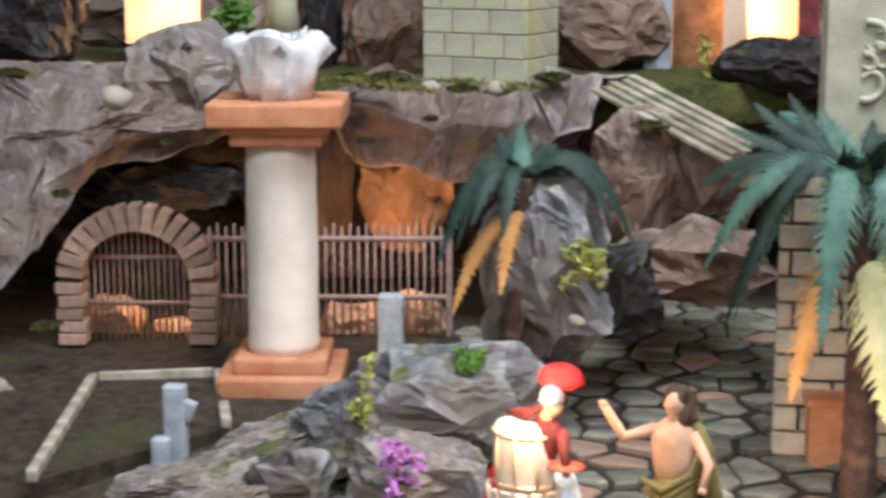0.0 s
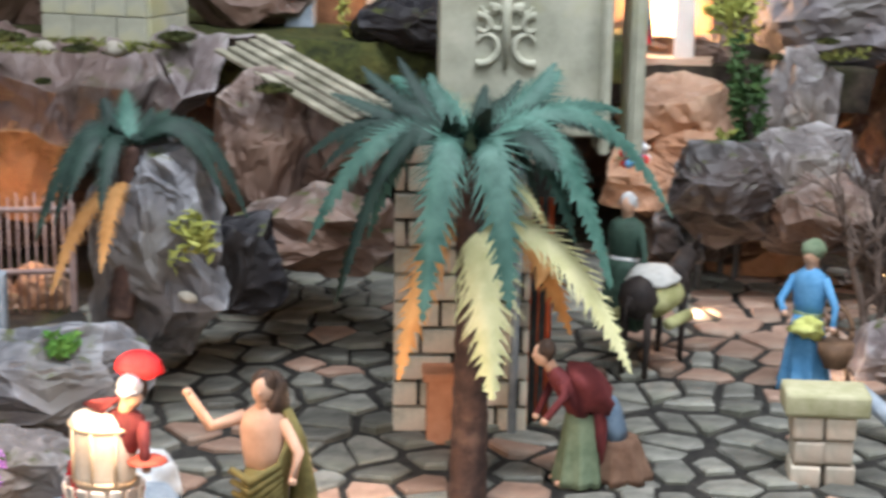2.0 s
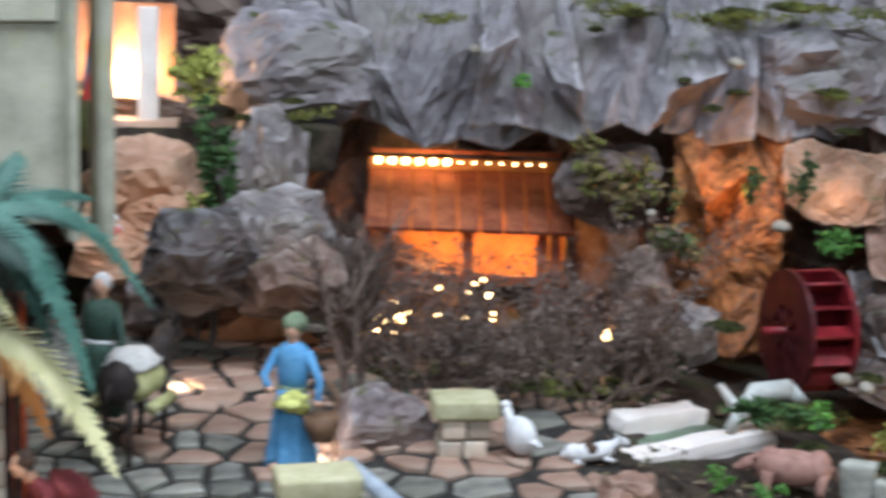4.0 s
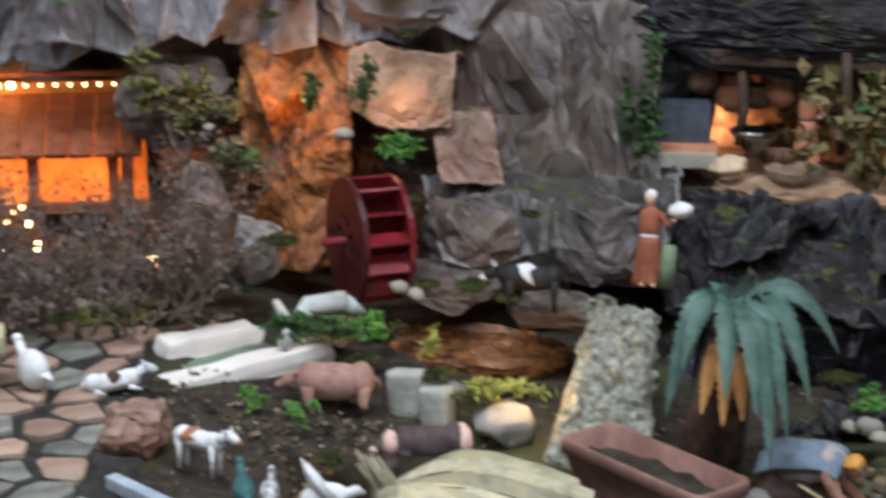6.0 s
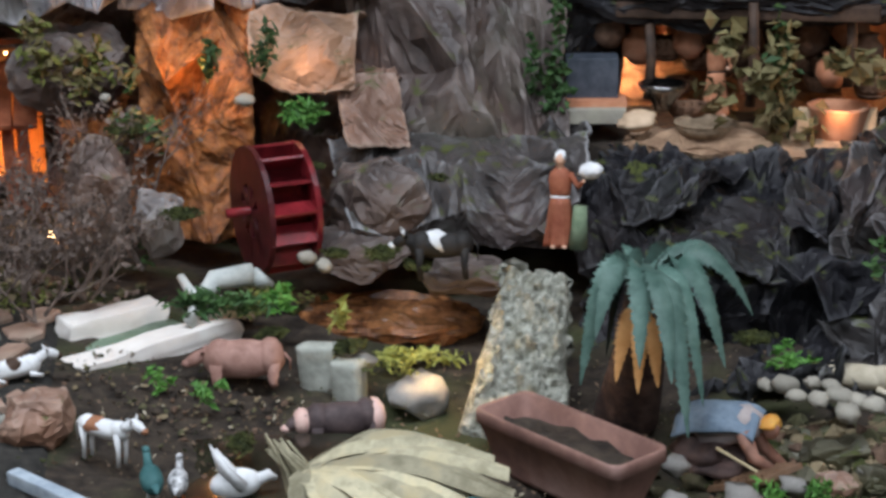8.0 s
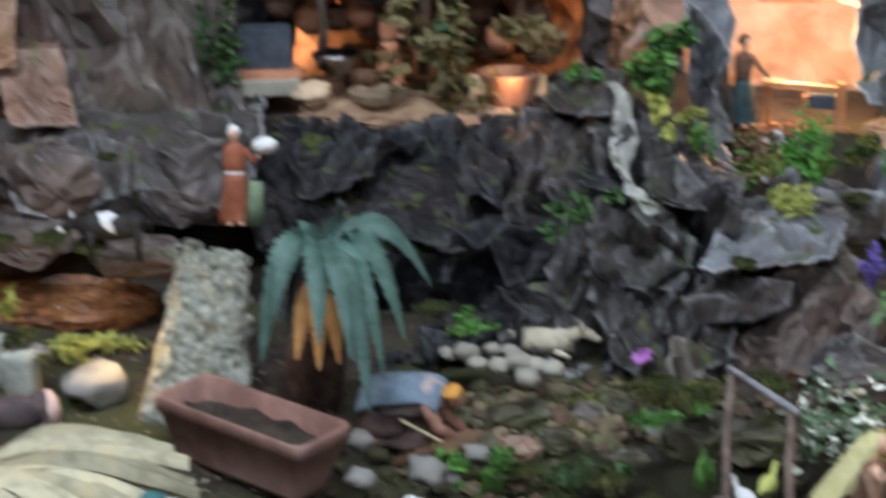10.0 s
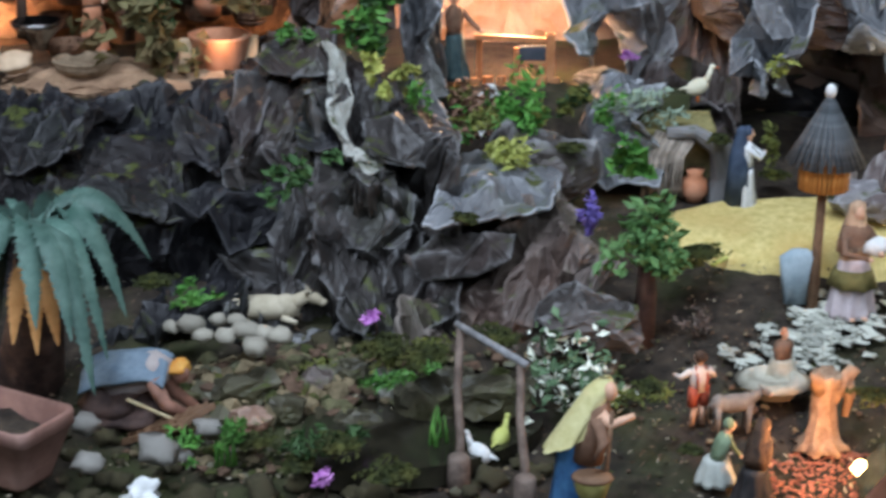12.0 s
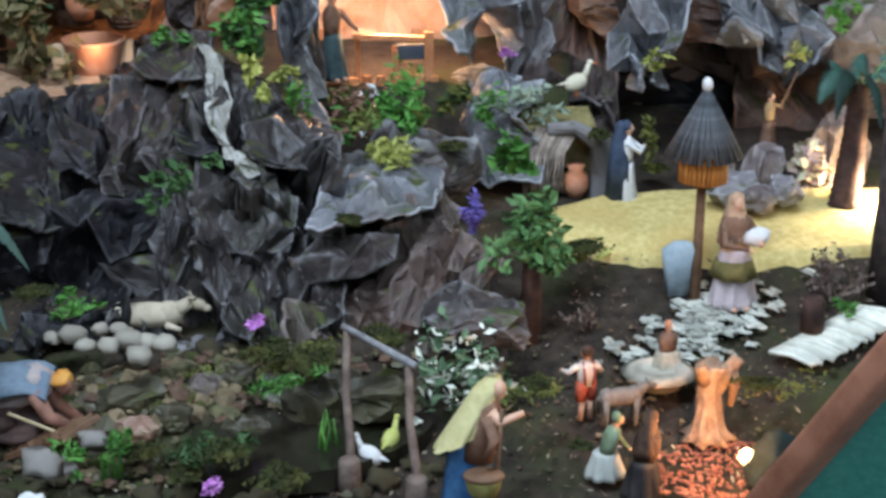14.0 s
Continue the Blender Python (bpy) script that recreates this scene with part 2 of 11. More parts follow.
RAILWOOD = surface("varnished_rail_wood", (0.20, 0.085, 0.05), (0.34, 0.16, 0.10), 30, 0.45, 0.2, c3=(0.40, 0.22, 0.15), patch=8)


def glow(name, colour, strength):
    m = bpy.data.materials.new(name)
    m.use_nodes = True
    b = m.node_tree.nodes["Principled BSDF"]
    b.inputs["Base Color"].default_value = (*colour, 1)
    b.inputs["Emission Color"].default_value = (*colour, 1)
    b.inputs["Emission Strength"].default_value = strength
    return m


BULB_M = glow("lit_bulb_glass", (1.0, 0.62, 0.26), 14)


# ---- mesh helpers ----
def mesh_from(name, bm, mats, smooth=True):
    me = bpy.data.meshes.new(name)
    bm.to_mesh(me)
    bm.free()
    for m in mats if isinstance(mats, (list, tuple)) else [mats]:
        me.materials.append(m)
    if smooth:
        me.polygons.foreach_set("use_smooth", [True] * len(me.polygons))
    return me


def thing(name, bm, mats, label, category, p=(0, 0, 0), rz=0.0, group="", kind="", smooth=True):
    ob = new(name, mesh_from(name, bm, mats, smooth))
    ob.location, ob.rotation_euler = p, (0, 0, radians(rz))
    return tagged(ob, label, category, group, kind)


def holder(name, label, category, p=(0, 0, 0), rz=0.0, group="", kind=""):
    ob = new(name)
    ob.empty_display_size = 0.02
    ob.location, ob.rotation_euler = p, (0, 0, radians(rz))
    return tagged(ob, label, category, group, kind)


def part(name, bm, material, parent, label="", smooth=True, p=(0, 0, 0)):
    ob = new(name, bm if isinstance(bm, bpy.types.Mesh) else mesh_from(name, bm, material, smooth))
    ob.parent = parent
    ob.location = p
    return tagged(ob, label)


def simple(name, label, cat, p, build, mats, rz=0.0, smooth=True, group=""):
    bm = bmesh.new()
    build(bm)
    return thing(name, bm, mats, label, cat, p, rz, group, smooth=smooth)


def add_box(bm, c, s, rz=0.0, taper=1.0, bevel=0.0, mat=0, rx=0.0, ry=0.0):
    r = bmesh.ops.create_cube(bm, size=1.0)
    vs = r["verts"]
    for v in vs:
        k = taper if v.co.z > 0 else 1.0
        v.co = Vector((v.co.x * s[0] * k, v.co.y * s[1] * k, v.co.z * s[2]))
    fs = list({f for v in vs for f in v.link_faces})
    for f in fs:
        f.material_index = mat
    if bevel:
        es = list({e for v in vs for e in v.link_edges})
        r2 = bmesh.ops.bevel(bm, geom=es, offset=bevel, segments=2, affect="EDGES", profile=0.7)
        vs = list({v for f in r2["faces"] for v in f.verts} | {v for v in vs if v.is_valid})
        for f in r2["faces"]:
            f.material_index = mat
    bmesh.ops.transform(bm, matrix=pose(*c, rx, ry, rz), verts=vs)
    return vs


def add_tube(bm, pts, radii, seg=8, mat=0, cap=True, squash=1.0):
    """A round tube along points."""
    pts = [Vector(p) for p in pts]
    rings = []
    up = Vector((0.13, 0.21, 1)).normalized()
    for i, p in enumerate(pts):
        d = (pts[min(i + 1, len(pts) - 1)] - pts[max(i - 1, 0)]).normalized()
        a = d.cross(up)
        a = (a if a.length > 1e-3 else d.cross(Vector((1, 0, 0)))).normalized()
        b = d.cross(a)
        r = radii[i] if isinstance(radii, (list, tuple)) else radii
        rings.append([bm.verts.new(p + a * (r * math.cos(k * math.tau / seg)) + b * (r * squash * math.sin(k * math.tau / seg))) for k in range(seg)])
    fs = []
    for a, b in zip(rings, rings[1:]):
        for k in range(seg):
            fs.append(bm.faces.new((a[k], a[(k + 1) % seg], b[(k + 1) % seg], b[k])))
    if cap:
        fs.append(bm.faces.new(rings[0][::-1]))
        fs.append(bm.faces.new(rings[-1]))
    for f in fs:
        f.material_index = mat
    return rings


def add_lathe(bm, prof, seg=20, mat=0, c=(0, 0, 0), fold=0.0, folds=7, squash=1.0, lean=(0, 0), seed=0.0):
    """Rings of (radius, height); fold gives the rim waves of drapery."""
    rings = []
    z0, z1 = prof[0][1], prof[-1][1]
    for r, z in prof:
        f = (z - z0) / (z1 - z0 + 1e-9)
        ring = []
        for k in range(seg):
            a = k * math.tau / seg
            w = 1 + fold * (1 - f) * math.sin(folds * a + seed + 2.2 * f) + 0.4 * fold * (1 - f) * math.sin((folds * 2 + 1) * a + 2 * seed)
            ring.append(bm.verts.new((c[0] + r * w * math.cos(a) + lean[0] * f, c[1] + r * w * squash * math.sin(a) + lean[1] * f, c[2] + z)))
        rings.append(ring)
    fs = []
    for a, b in zip(rings, rings[1:]):
        for k in range(seg):
            fs.append(bm.faces.new((a[k], a[(k + 1) % seg], b[(k + 1) % seg], b[k])))
    fs.append(bm.faces.new(rings[0][::-1]))
    fs.append(bm.faces.new(rings[-1]))
    for f in fs:
        f.material_index = mat


def add_ball(bm, c, r, mat=0, sub=2, rz=0.0, rx=0.0, ry=0.0, lumpy=0.0, seed=0.0):
    vs = bmesh.ops.create_icosphere(bm, subdivisions=sub, radius=1.0)["verts"]
    rr = r if isinstance(r, (list, tuple)) else (r, r, r)
    for v in vs:
        k = 1 + lumpy * noise.noise(v.co * 1.7 + Vector((seed, seed * 0.7, 3)))
        v.co = Vector((v.co.x * rr[0] * k, v.co.y * rr[1] * k, v.co.z * rr[2] * k))
    bmesh.ops.transform(bm, matrix=pose(*c, rx, ry, rz), verts=vs)
    for f in {f for v in vs for f in v.link_faces}:
        f.material_index = mat
    return vs


def lattice(c, seed, k):
    """Random numbers from 0 to 1 for whole-number lattice cells."""
    h = (c[:, 0] * 73856093) ^ (c[:, 1] * 19349663) ^ (c[:, 2] * 83492791) ^ np.int64(int(seed * 1000) * 2654435 + k * 97531)
    h = ((h ^ (h >> 15)) * 2246822519) & 0xFFFFFFFF
    h = ((h ^ (h >> 13)) * 3266489917) & 0xFFFFFFFF
    return ((h ^ (h >> 16)) & 0xFFFF) / 65535.0


def dishes(p, seed, steep=0.75):
    """Shallow dished facets that meet in sharp straight ridges, as in crumpled paper."""
    base = np.floor(p).astype(np.int64)
    best = np.full(len(p), 1e9)
    for i in (-1, 0, 1):
        for j in (-1, 0, 1):
            for k in (-1, 0, 1):
                c = base + np.array((i, j, k), dtype=np.int64)
                h = 0.55 * lattice(c, seed, 6)
                for axis in range(3):
                    d = p[:, axis] - c[:, axis] - 0.1 - 0.8 * lattice(c, seed, axis)
                    h = h + d * (steep * 2 * (lattice(c, seed, 3 + axis) - 0.5)) + 0.8 * d * d
                best = np.minimum(best, h)
    return best - 0.26


def vertex_normals(co, tris):
    n = np.zeros_like(co)
    f = np.cross(co[tris[:, 1]] - co[tris[:, 0]], co[tris[:, 2]] - co[tris[:, 0]])
    for k in range(3):
        np.add.at(n, tris[:, k], f)
    return n / (np.linalg.norm(n, axis=1, keepdims=True) + 1e-12)


def crease(co, tris, levels, rng):
    """Crumples a coarse net as paper is crumpled: each facet breaks into smaller ones along straight creases."""
    for rough in levels:
        n = vertex_normals(co, tris)
        edges = np.sort(np.concatenate((tris[:, (0, 1)], tris[:, (1, 2)], tris[:, (2, 0)])), axis=1)
        uniq, back = np.unique(edges, axis=0, return_inverse=True)
        back = back.reshape(-1)
        p, q = co[uniq[:, 0]], co[uniq[:, 1]]
        length = np.linalg.norm(p - q, axis=1, keepdims=True)
        along = 0.5 + rng.uniform(-0.13, 0.13, (len(uniq), 1))
        mid = p * along + q * (1 - along) + (n[uniq[:, 0]] + n[uniq[:, 1]]) * 0.5 * rng.normal(0, rough, (len(uniq), 1)) * length
        m = len(tris)
        e0, e1, e2 = back[:m] + len(co), back[m:2 * m] + len(co), back[2 * m:] + len(co)
        co = np.concatenate((co, mid))
        tris = np.concatenate([np.stack(t, 1) for t in ((tris[:, 0], e0, e2), (e0, tris[:, 1], e1), (e2, e1, tris[:, 2]), (e0, e1, e2))])
    return co, tris


def net_tris(nu, nv, rng):
    """Triangles of a grid, each cell split along a random diagonal."""
    j, i = np.meshgrid(np.arange(nv), np.arange(nu), indexing="ij")
    a = (j * (nu + 1) + i).ravel()
    b, c, d = a + nu + 1, a + nu + 2, a + 1
    flip = rng.random(len(a)) < 0.5
    one = np.where(flip[:, None], np.stack((a, b, c), 1), np.stack((a, b, d), 1))
    two = np.where(flip[:, None], np.stack((a, c, d), 1), np.stack((b, c, d), 1))
    return np.concatenate((one, two))


def jitter_grid(nu, nv, rng, amount=0.36):
    """Grid places from 0 to 1 shaken about, the rim's along the rim only."""
    v, u = np.meshgrid(np.linspace(0, 1, nv + 1), np.linspace(0, 1, nu + 1), indexing="ij")
    du, dv = rng.uniform(-amount, amount, u.shape) / nu, rng.uniform(-amount, amount, u.shape) / nv
    du[:, (0, -1)] = 0
    dv[(0, -1), :] = 0
    return (u + du).ravel(), (v + dv).ravel()


def long_folds(u, v, seed):
    """Long straight folds that cross a sheet, in metres along it."""
    h = 0
    for k, (turn, wave) in enumerate(((0.35, 0.15), (1.25, 0.19), (-0.6, 0.11))):
        a = turn + 0.9 * math.sin(seed * 1.7 + k * 2.1)
        t = (u * math.cos(a) + v * math.sin(a)) / wave + seed * 0.37 + k
        h = h + (abs(t - np.floor(t) - 0.5) * 4 - 1) * (0.5 if k < 2 else 0.3)
    return h


def ledges(x, y, rng):
    """Heights of a face built of overlapping flaps: tilted facets that lean out downwards and break off in overhangs."""
    n = max(8, int(x.max() * y.max() / 0.0042))
    sites = np.stack((rng.uniform(0, x.max(), n), rng.uniform(0, y.max(), n)), 1)
    turn = rng.uniform(-0.7, 0.7, n)
    dx, dy = x[:, None] - sites[:, 0], y[:, None] - sites[:, 1]
    across, down = dx * np.cos(turn) + dy * np.sin(turn), dy * np.cos(turn) - dx * np.sin(turn)
    near = np.argmin((across / 1.6) ** 2 + down ** 2, axis=1)
    row = np.arange(len(x))
    tilt, slant = rng.normal(0.42, 0.30, n), rng.normal(0, 0.30, n)
    return (rng.normal(0, 0.014, n)[near] + down[row, near] * tilt[near] + across[row, near] * slant[near]) / 0.03


def paper_mesh(name, co, faces, mat, label, p=(0, 0, 0), rz=0.0, group="", sharp=0.24, thick=0.0):
    """A mesh of creased paper: smooth flanks, hard edges where they fold."""
    me = bpy.data.meshes.new(name)
    me.from_pydata(co.tolist(), [], faces if isinstance(faces, list) else faces.tolist())
    me.materials.append(mat)
    me.polygons.foreach_set("use_smooth", [True] * len(me.polygons))
    me.set_sharp_from_angle(angle=sharp)
    ob = new(name, me)
    ob.location, ob.rotation_euler = p, (0, 0, radians(rz))
    if thick:
        mod = ob.modifiers.new("paper", "SOLIDIFY")
        mod.thickness, mod.offset = thick, -1
    return tagged(ob, label, "rock", group)


BALLS = {}


def ball_net(sub):
    if sub not in BALLS:
        bm = bmesh.new()
        bmesh.ops.create_icosphere(bm, subdivisions=sub, radius=1.0)
        BALLS[sub] = (np.array([v.co[:] for v in bm.verts]), np.array([[v.index for v in f.verts] for f in bm.faces]))
        bm.free()
    return BALLS[sub]


def rock(p, r, rz=0.0, seed=0.0, mat=None, amp=0.66, label="", rx=0.0, ry=0.0, square=0.75, name="paper_rock", group="crumpled paper rocks"):
    """A boulder of crumpled paper: flat flanks meeting in sharp folds."""
    rng = np.random.default_rng(int(seed * 101) + 7)
    big = max(r)
    n, tris = ball_net(3 if big > 0.15 else 2)
    n = n + rng.uniform(-1, 1, n.shape) * (0.12 if big > 0.15 else 0.20)
    n /= np.linalg.norm(n, axis=1, keepdims=True)
    k = (np.abs(n) ** 3).sum(1) ** (-1 / 3)
    size = np.array(r)
    bump = rng.normal(0, 0.20 * amp, len(n)) * (0.55 if big > 0.15 else 1.0)
    co = n * size * (1 + (k - 1) * square)[:, None] + n * (bump * min(0.07, sorted(r)[1]))[:, None]
    co, tris = crease(co, tris, (0.075, 0.07, 0.06) if big > 0.045 else (0.075, 0.07), rng)
    mat = mat or ROCK_GREY
    words = {ROCK_GREY: "grey", ROCK_LILAC: "pale grey", ROCK_BROWN: "brown", ROCK_DARK: "near-black", ROCK_TAN: "ochre", ROCK_MOSSY_SHADED: "dark mossy", ROCK_BLUE: "bluish-grey", ROCK_UMBER: "dark umber", ROCK_SLATE: "dark slate-grey"}
    ob = paper_mesh(name, co, tris, mat, label or words.get(mat, "grey") + " painted crumpled-paper rock in a crib landscape", p, 0, group)
    ob.rotation_euler = (radians(rx), radians(ry), radians(rz))
    return ob


def grid_faces(nu, nv):
    return [(j * (nu + 1) + i, (j + 1) * (nu + 1) + i, (j + 1) * (nu + 1) + i + 1, j * (nu + 1) + i + 1) for j in range(nv) for i in range(nu)]


def paper_sheet(p, wide, high, rz, seed, mat, label, lean=0.03, fold=0.036, ragged=0.02, drape=0.55, name="paper_sheet", belly=0.02, unit=0.045):
    """A hanging sheet of crumpled paper with long folds and a ragged lower edge; p is the middle of its top."""
    rng = np.random.default_rng(int(seed * 10))
    nu, nv = max(3, round(wide / unit)), max(2, round(high / (unit / max(drape, 0.4))))
    u, f = jitter_grid(nu, nv, rng)
    u = (u - 0.5) * wide
    edge = high * f + ragged * rng.uniform(-1, 1, len(u)) * f ** 3
    d = fold * (0.42 * rng.normal(0, 1, len(u)) + 0.45 * long_folds(u, -edge * drape, seed))
    roll = 0.05 * np.maximum(0, 1 - f * 5) ** 2
    side = np.where(abs(u) > wide * 0.49, rng.uniform(-0.014, 0.014, len(u)), 0)
    co = np.stack((u + side, -lean * f - belly * np.sin(f * np.pi) - d + roll, -edge), 1)
    co, tris = crease(co, net_tris(nu, nv, rng), (0.06, 0.06, 0.055, 0.05), rng)
    return paper_mesh(name, co, tris, mat, label, p, rz, "crumpled paper sheets", thick=0.004)


def draped(rows, seed, mat, label, fold=0.030, drape=0.6, name="paper_cliff", unit=0.045, torn=0.0, foot=0.0, levels=(0.075, 0.065, 0.05, 0.04), ledge=0.0):
    """Crumpled paper laid over a coarse net of guide points, top row first; foot carries its hem further down."""
    net = np.array(rows)
    if foot:
        net = np.concatenate((net, net[-1:] - np.array((0, 0, foot))))
    rng = np.random.default_rng(int(seed * 10))

    def spline(a, n):
        """Catmull-Rom along the first axis, n + 1 samples."""
        m = len(a) - 1
        t = np.linspace(0, m, n + 1)
        i = np.minimum(t.astype(int), m - 1)
        g = (t - i).reshape((-1,) + (1,) * (a.ndim - 1))
        q0, q1, q2, q3 = a[np.maximum(i - 1, 0)], a[i], a[i + 1], a[np.minimum(i + 2, m)]
        return 0.5 * (2 * q1 + (q2 - q0) * g + (2 * q0 - 5 * q1 + 4 * q2 - q3) * g * g + (3 * q1 - q0 - 3 * q2 + q3) * g ** 3)

    wide = np.linalg.norm(np.diff(net[0], axis=0), axis=1).sum()
    high = np.linalg.norm(net[-1][1] - net[0][1])
    fine = spline(np.swapaxes(spline(np.swapaxes(net, 0, 1), 80), 0, 1), 80)
    n = np.cross(np.gradient(fine, axis=0), np.gradient(fine, axis=1))
    n *= np.where(n[..., 1:2] < 0, 1, -1)
    n /= np.linalg.norm(n, axis=2, keepdims=True) + 1e-9
    nu, nv = max(2, round(wide / unit)), max(2, round(high / (unit / max(0.4, min(drape, 1.4)))))
    u, v = jitter_grid(nu, nv, rng)
    i, j = np.rint(u * 80).astype(int), np.rint(v * 80).astype(int)
    h = 0.36 * rng.normal(0, 1, len(u)) + 0.42 * long_folds(u * wide, v * high, seed)
    if ledge:
        h = h * 0.5 + ledges(u * wide, v * high, rng) * ledge / (fold * 0.5)
    rim = np.minimum(1, 0.35 + 2.5 * v) * np.minimum(1, 0.45 + 3 * (1 - v))
    co = fine[j, i] + n[j, i] * (h * rim * fold * 0.5)[:, None]
    if torn:
        edge = (u < 0.01) | (u > 0.99) | (v > 0.99)
        co = co + (rng.normal(0, torn, co.shape) * edge[:, None])
    tris = net_tris(nu, nv, rng)
    back = co[:nu + 1] + np.array((0.03, 0.10, -0.02))
    k = np.arange(nu)
    cap = np.concatenate((np.stack((k, k + 1, k + len(co)), 1), np.stack((k + 1, k + 1 + len(co), k + len(co)), 1)))
    co, tris = crease(np.concatenate((co, back)), np.concatenate((tris, cap)), levels, rng)
    return paper_mesh(name, co, tris, mat, label, group="crumpled paper sheets", thick=0.004)


def sm(a):
    a = min(max(a, 0.0), 1.0)
    return a * a * (3 - 2 * a)


def ground_z(x, y):
    r, q = math.hypot(x - 0.2, y), math.hypot(x - 0.445, y - 0.189)
    w = sm((x - 0.55) / 0.45)
    left = 0.455 + 0.03 * sm((r - 1.2) / 0.6) - 0.07 * sm((x - 0.1) / 0.7) - 0.02 * math.exp(-((x - 0.56) / 0.22) ** 2 - ((y - 1.55) / 0.25) ** 2)
    right = 0.335 + 0.11 * sm((q - 1.25) / 0.55)
    return left * (1 - w) + right * w


# ---- hall and platform ----
def slab(name, c, s, mat, label, category):
    bm = bmesh.new()
    add_box(bm, c, s)
    return thing(name, bm, mat, label, category, kind="structure", smooth=False)


slab("floor", (0.3, 0.3, -0.5), (9, 8, 0.1), HALLFLOOR, "grey tiled floor of a dim hall", "floor")
slab("ceiling", (0.3, 0.3, 2.65), (9, 8, 0.1), WALLPAINT, "pale painted ceiling of a hall", "ceiling")
slab("wall_north", (0.3, 4.35, 1.08), (9, 0.1, 3.04), WALLPAINT, "pale painted back wall of a hall", "wall")
slab("wall_south", (0.3, -3.75, 1.08), (9, 0.1, 3.04), WALLPAINT, "pale painted wall behind the viewer", "wall")
slab("wall_west", (-4.25, 0.3, 1.08), (0.1, 8, 3.04), WALLPAINT, "pale painted side wall of a hall", "wall")
slab("wall_east", (4.85, 0.3, 1.08), (0.1, 8, 3.04), WALLPAINT, "pale painted side wall of a hall", "wall")
slab("platform", (0.2, 1.85, -0.07), (5.4, 2.1, 0.76), WOOD, "plain wooden platform that carries the crib", "platform")


def ground():
    bm = bmesh.new()
    nx, ny = 260, 110
    x0, x1, y0, y1 = -2.4, 2.8, 0.80, 2.86
    grid = []
    for j in range(ny + 1):
        row = []
        for i in range(nx + 1):
            x, y = x0 + (x1 - x0) * i / nx, y0 + (y1 - y0) * j / ny
            z = ground_z(x, y)
            wild = sm((x - 0.15) / 0.2)
            z += (0.006 * noise.noise(Vector((x * 14, y * 14, 1))) + 0.004 * noise.noise(Vector((x * 45, y * 45, 4)))) * (0.15 + wild)
            if j == 0 or i in (0, nx):
                z = 0.31
            row.append(bm.verts.new((x, y, z - 0.004)))
        grid.append(row)
    for j in range(ny):
        for i in range(nx):
            bm.faces.new((grid[j][i], grid[j][i + 1], grid[j + 1][i + 1], grid[j + 1][i]))
    return thing("ground", bm, EARTH, "dark earth and moss base of the crib landscape", "ground", kind="structure")


ground()


def backdrop():
    """A tall fold of crumpled brown paper that closes the landscape behind."""
    rng = np.random.default_rng(31)
    nu, nv = 60, 12
    u, v = jitter_grid(nu, nv, rng)
    a, z = np.radians(68 - 128 * u), 0.38 + 0.85 * v
    rad = 2.55 - 0.05 * v - 0.03 * rng.normal(0, 1, len(u))
    co, tris = crease(np.stack((0.2 - rad * np.sin(a), rad * np.cos(a), z), 1), net_tris(nu, nv, rng), (0.08, 0.07, 0.06), rng)
    ob = paper_mesh("backdrop", co, tris, ROCK_BROWN, "tall crumpled brown paper closing the crib behind")
    tagged(ob, category="backdrop", kind="structure")
    mod = ob.modifiers.new("paper", "SOLIDIFY")
    mod.thickness = 0.012
    return ob


backdrop()

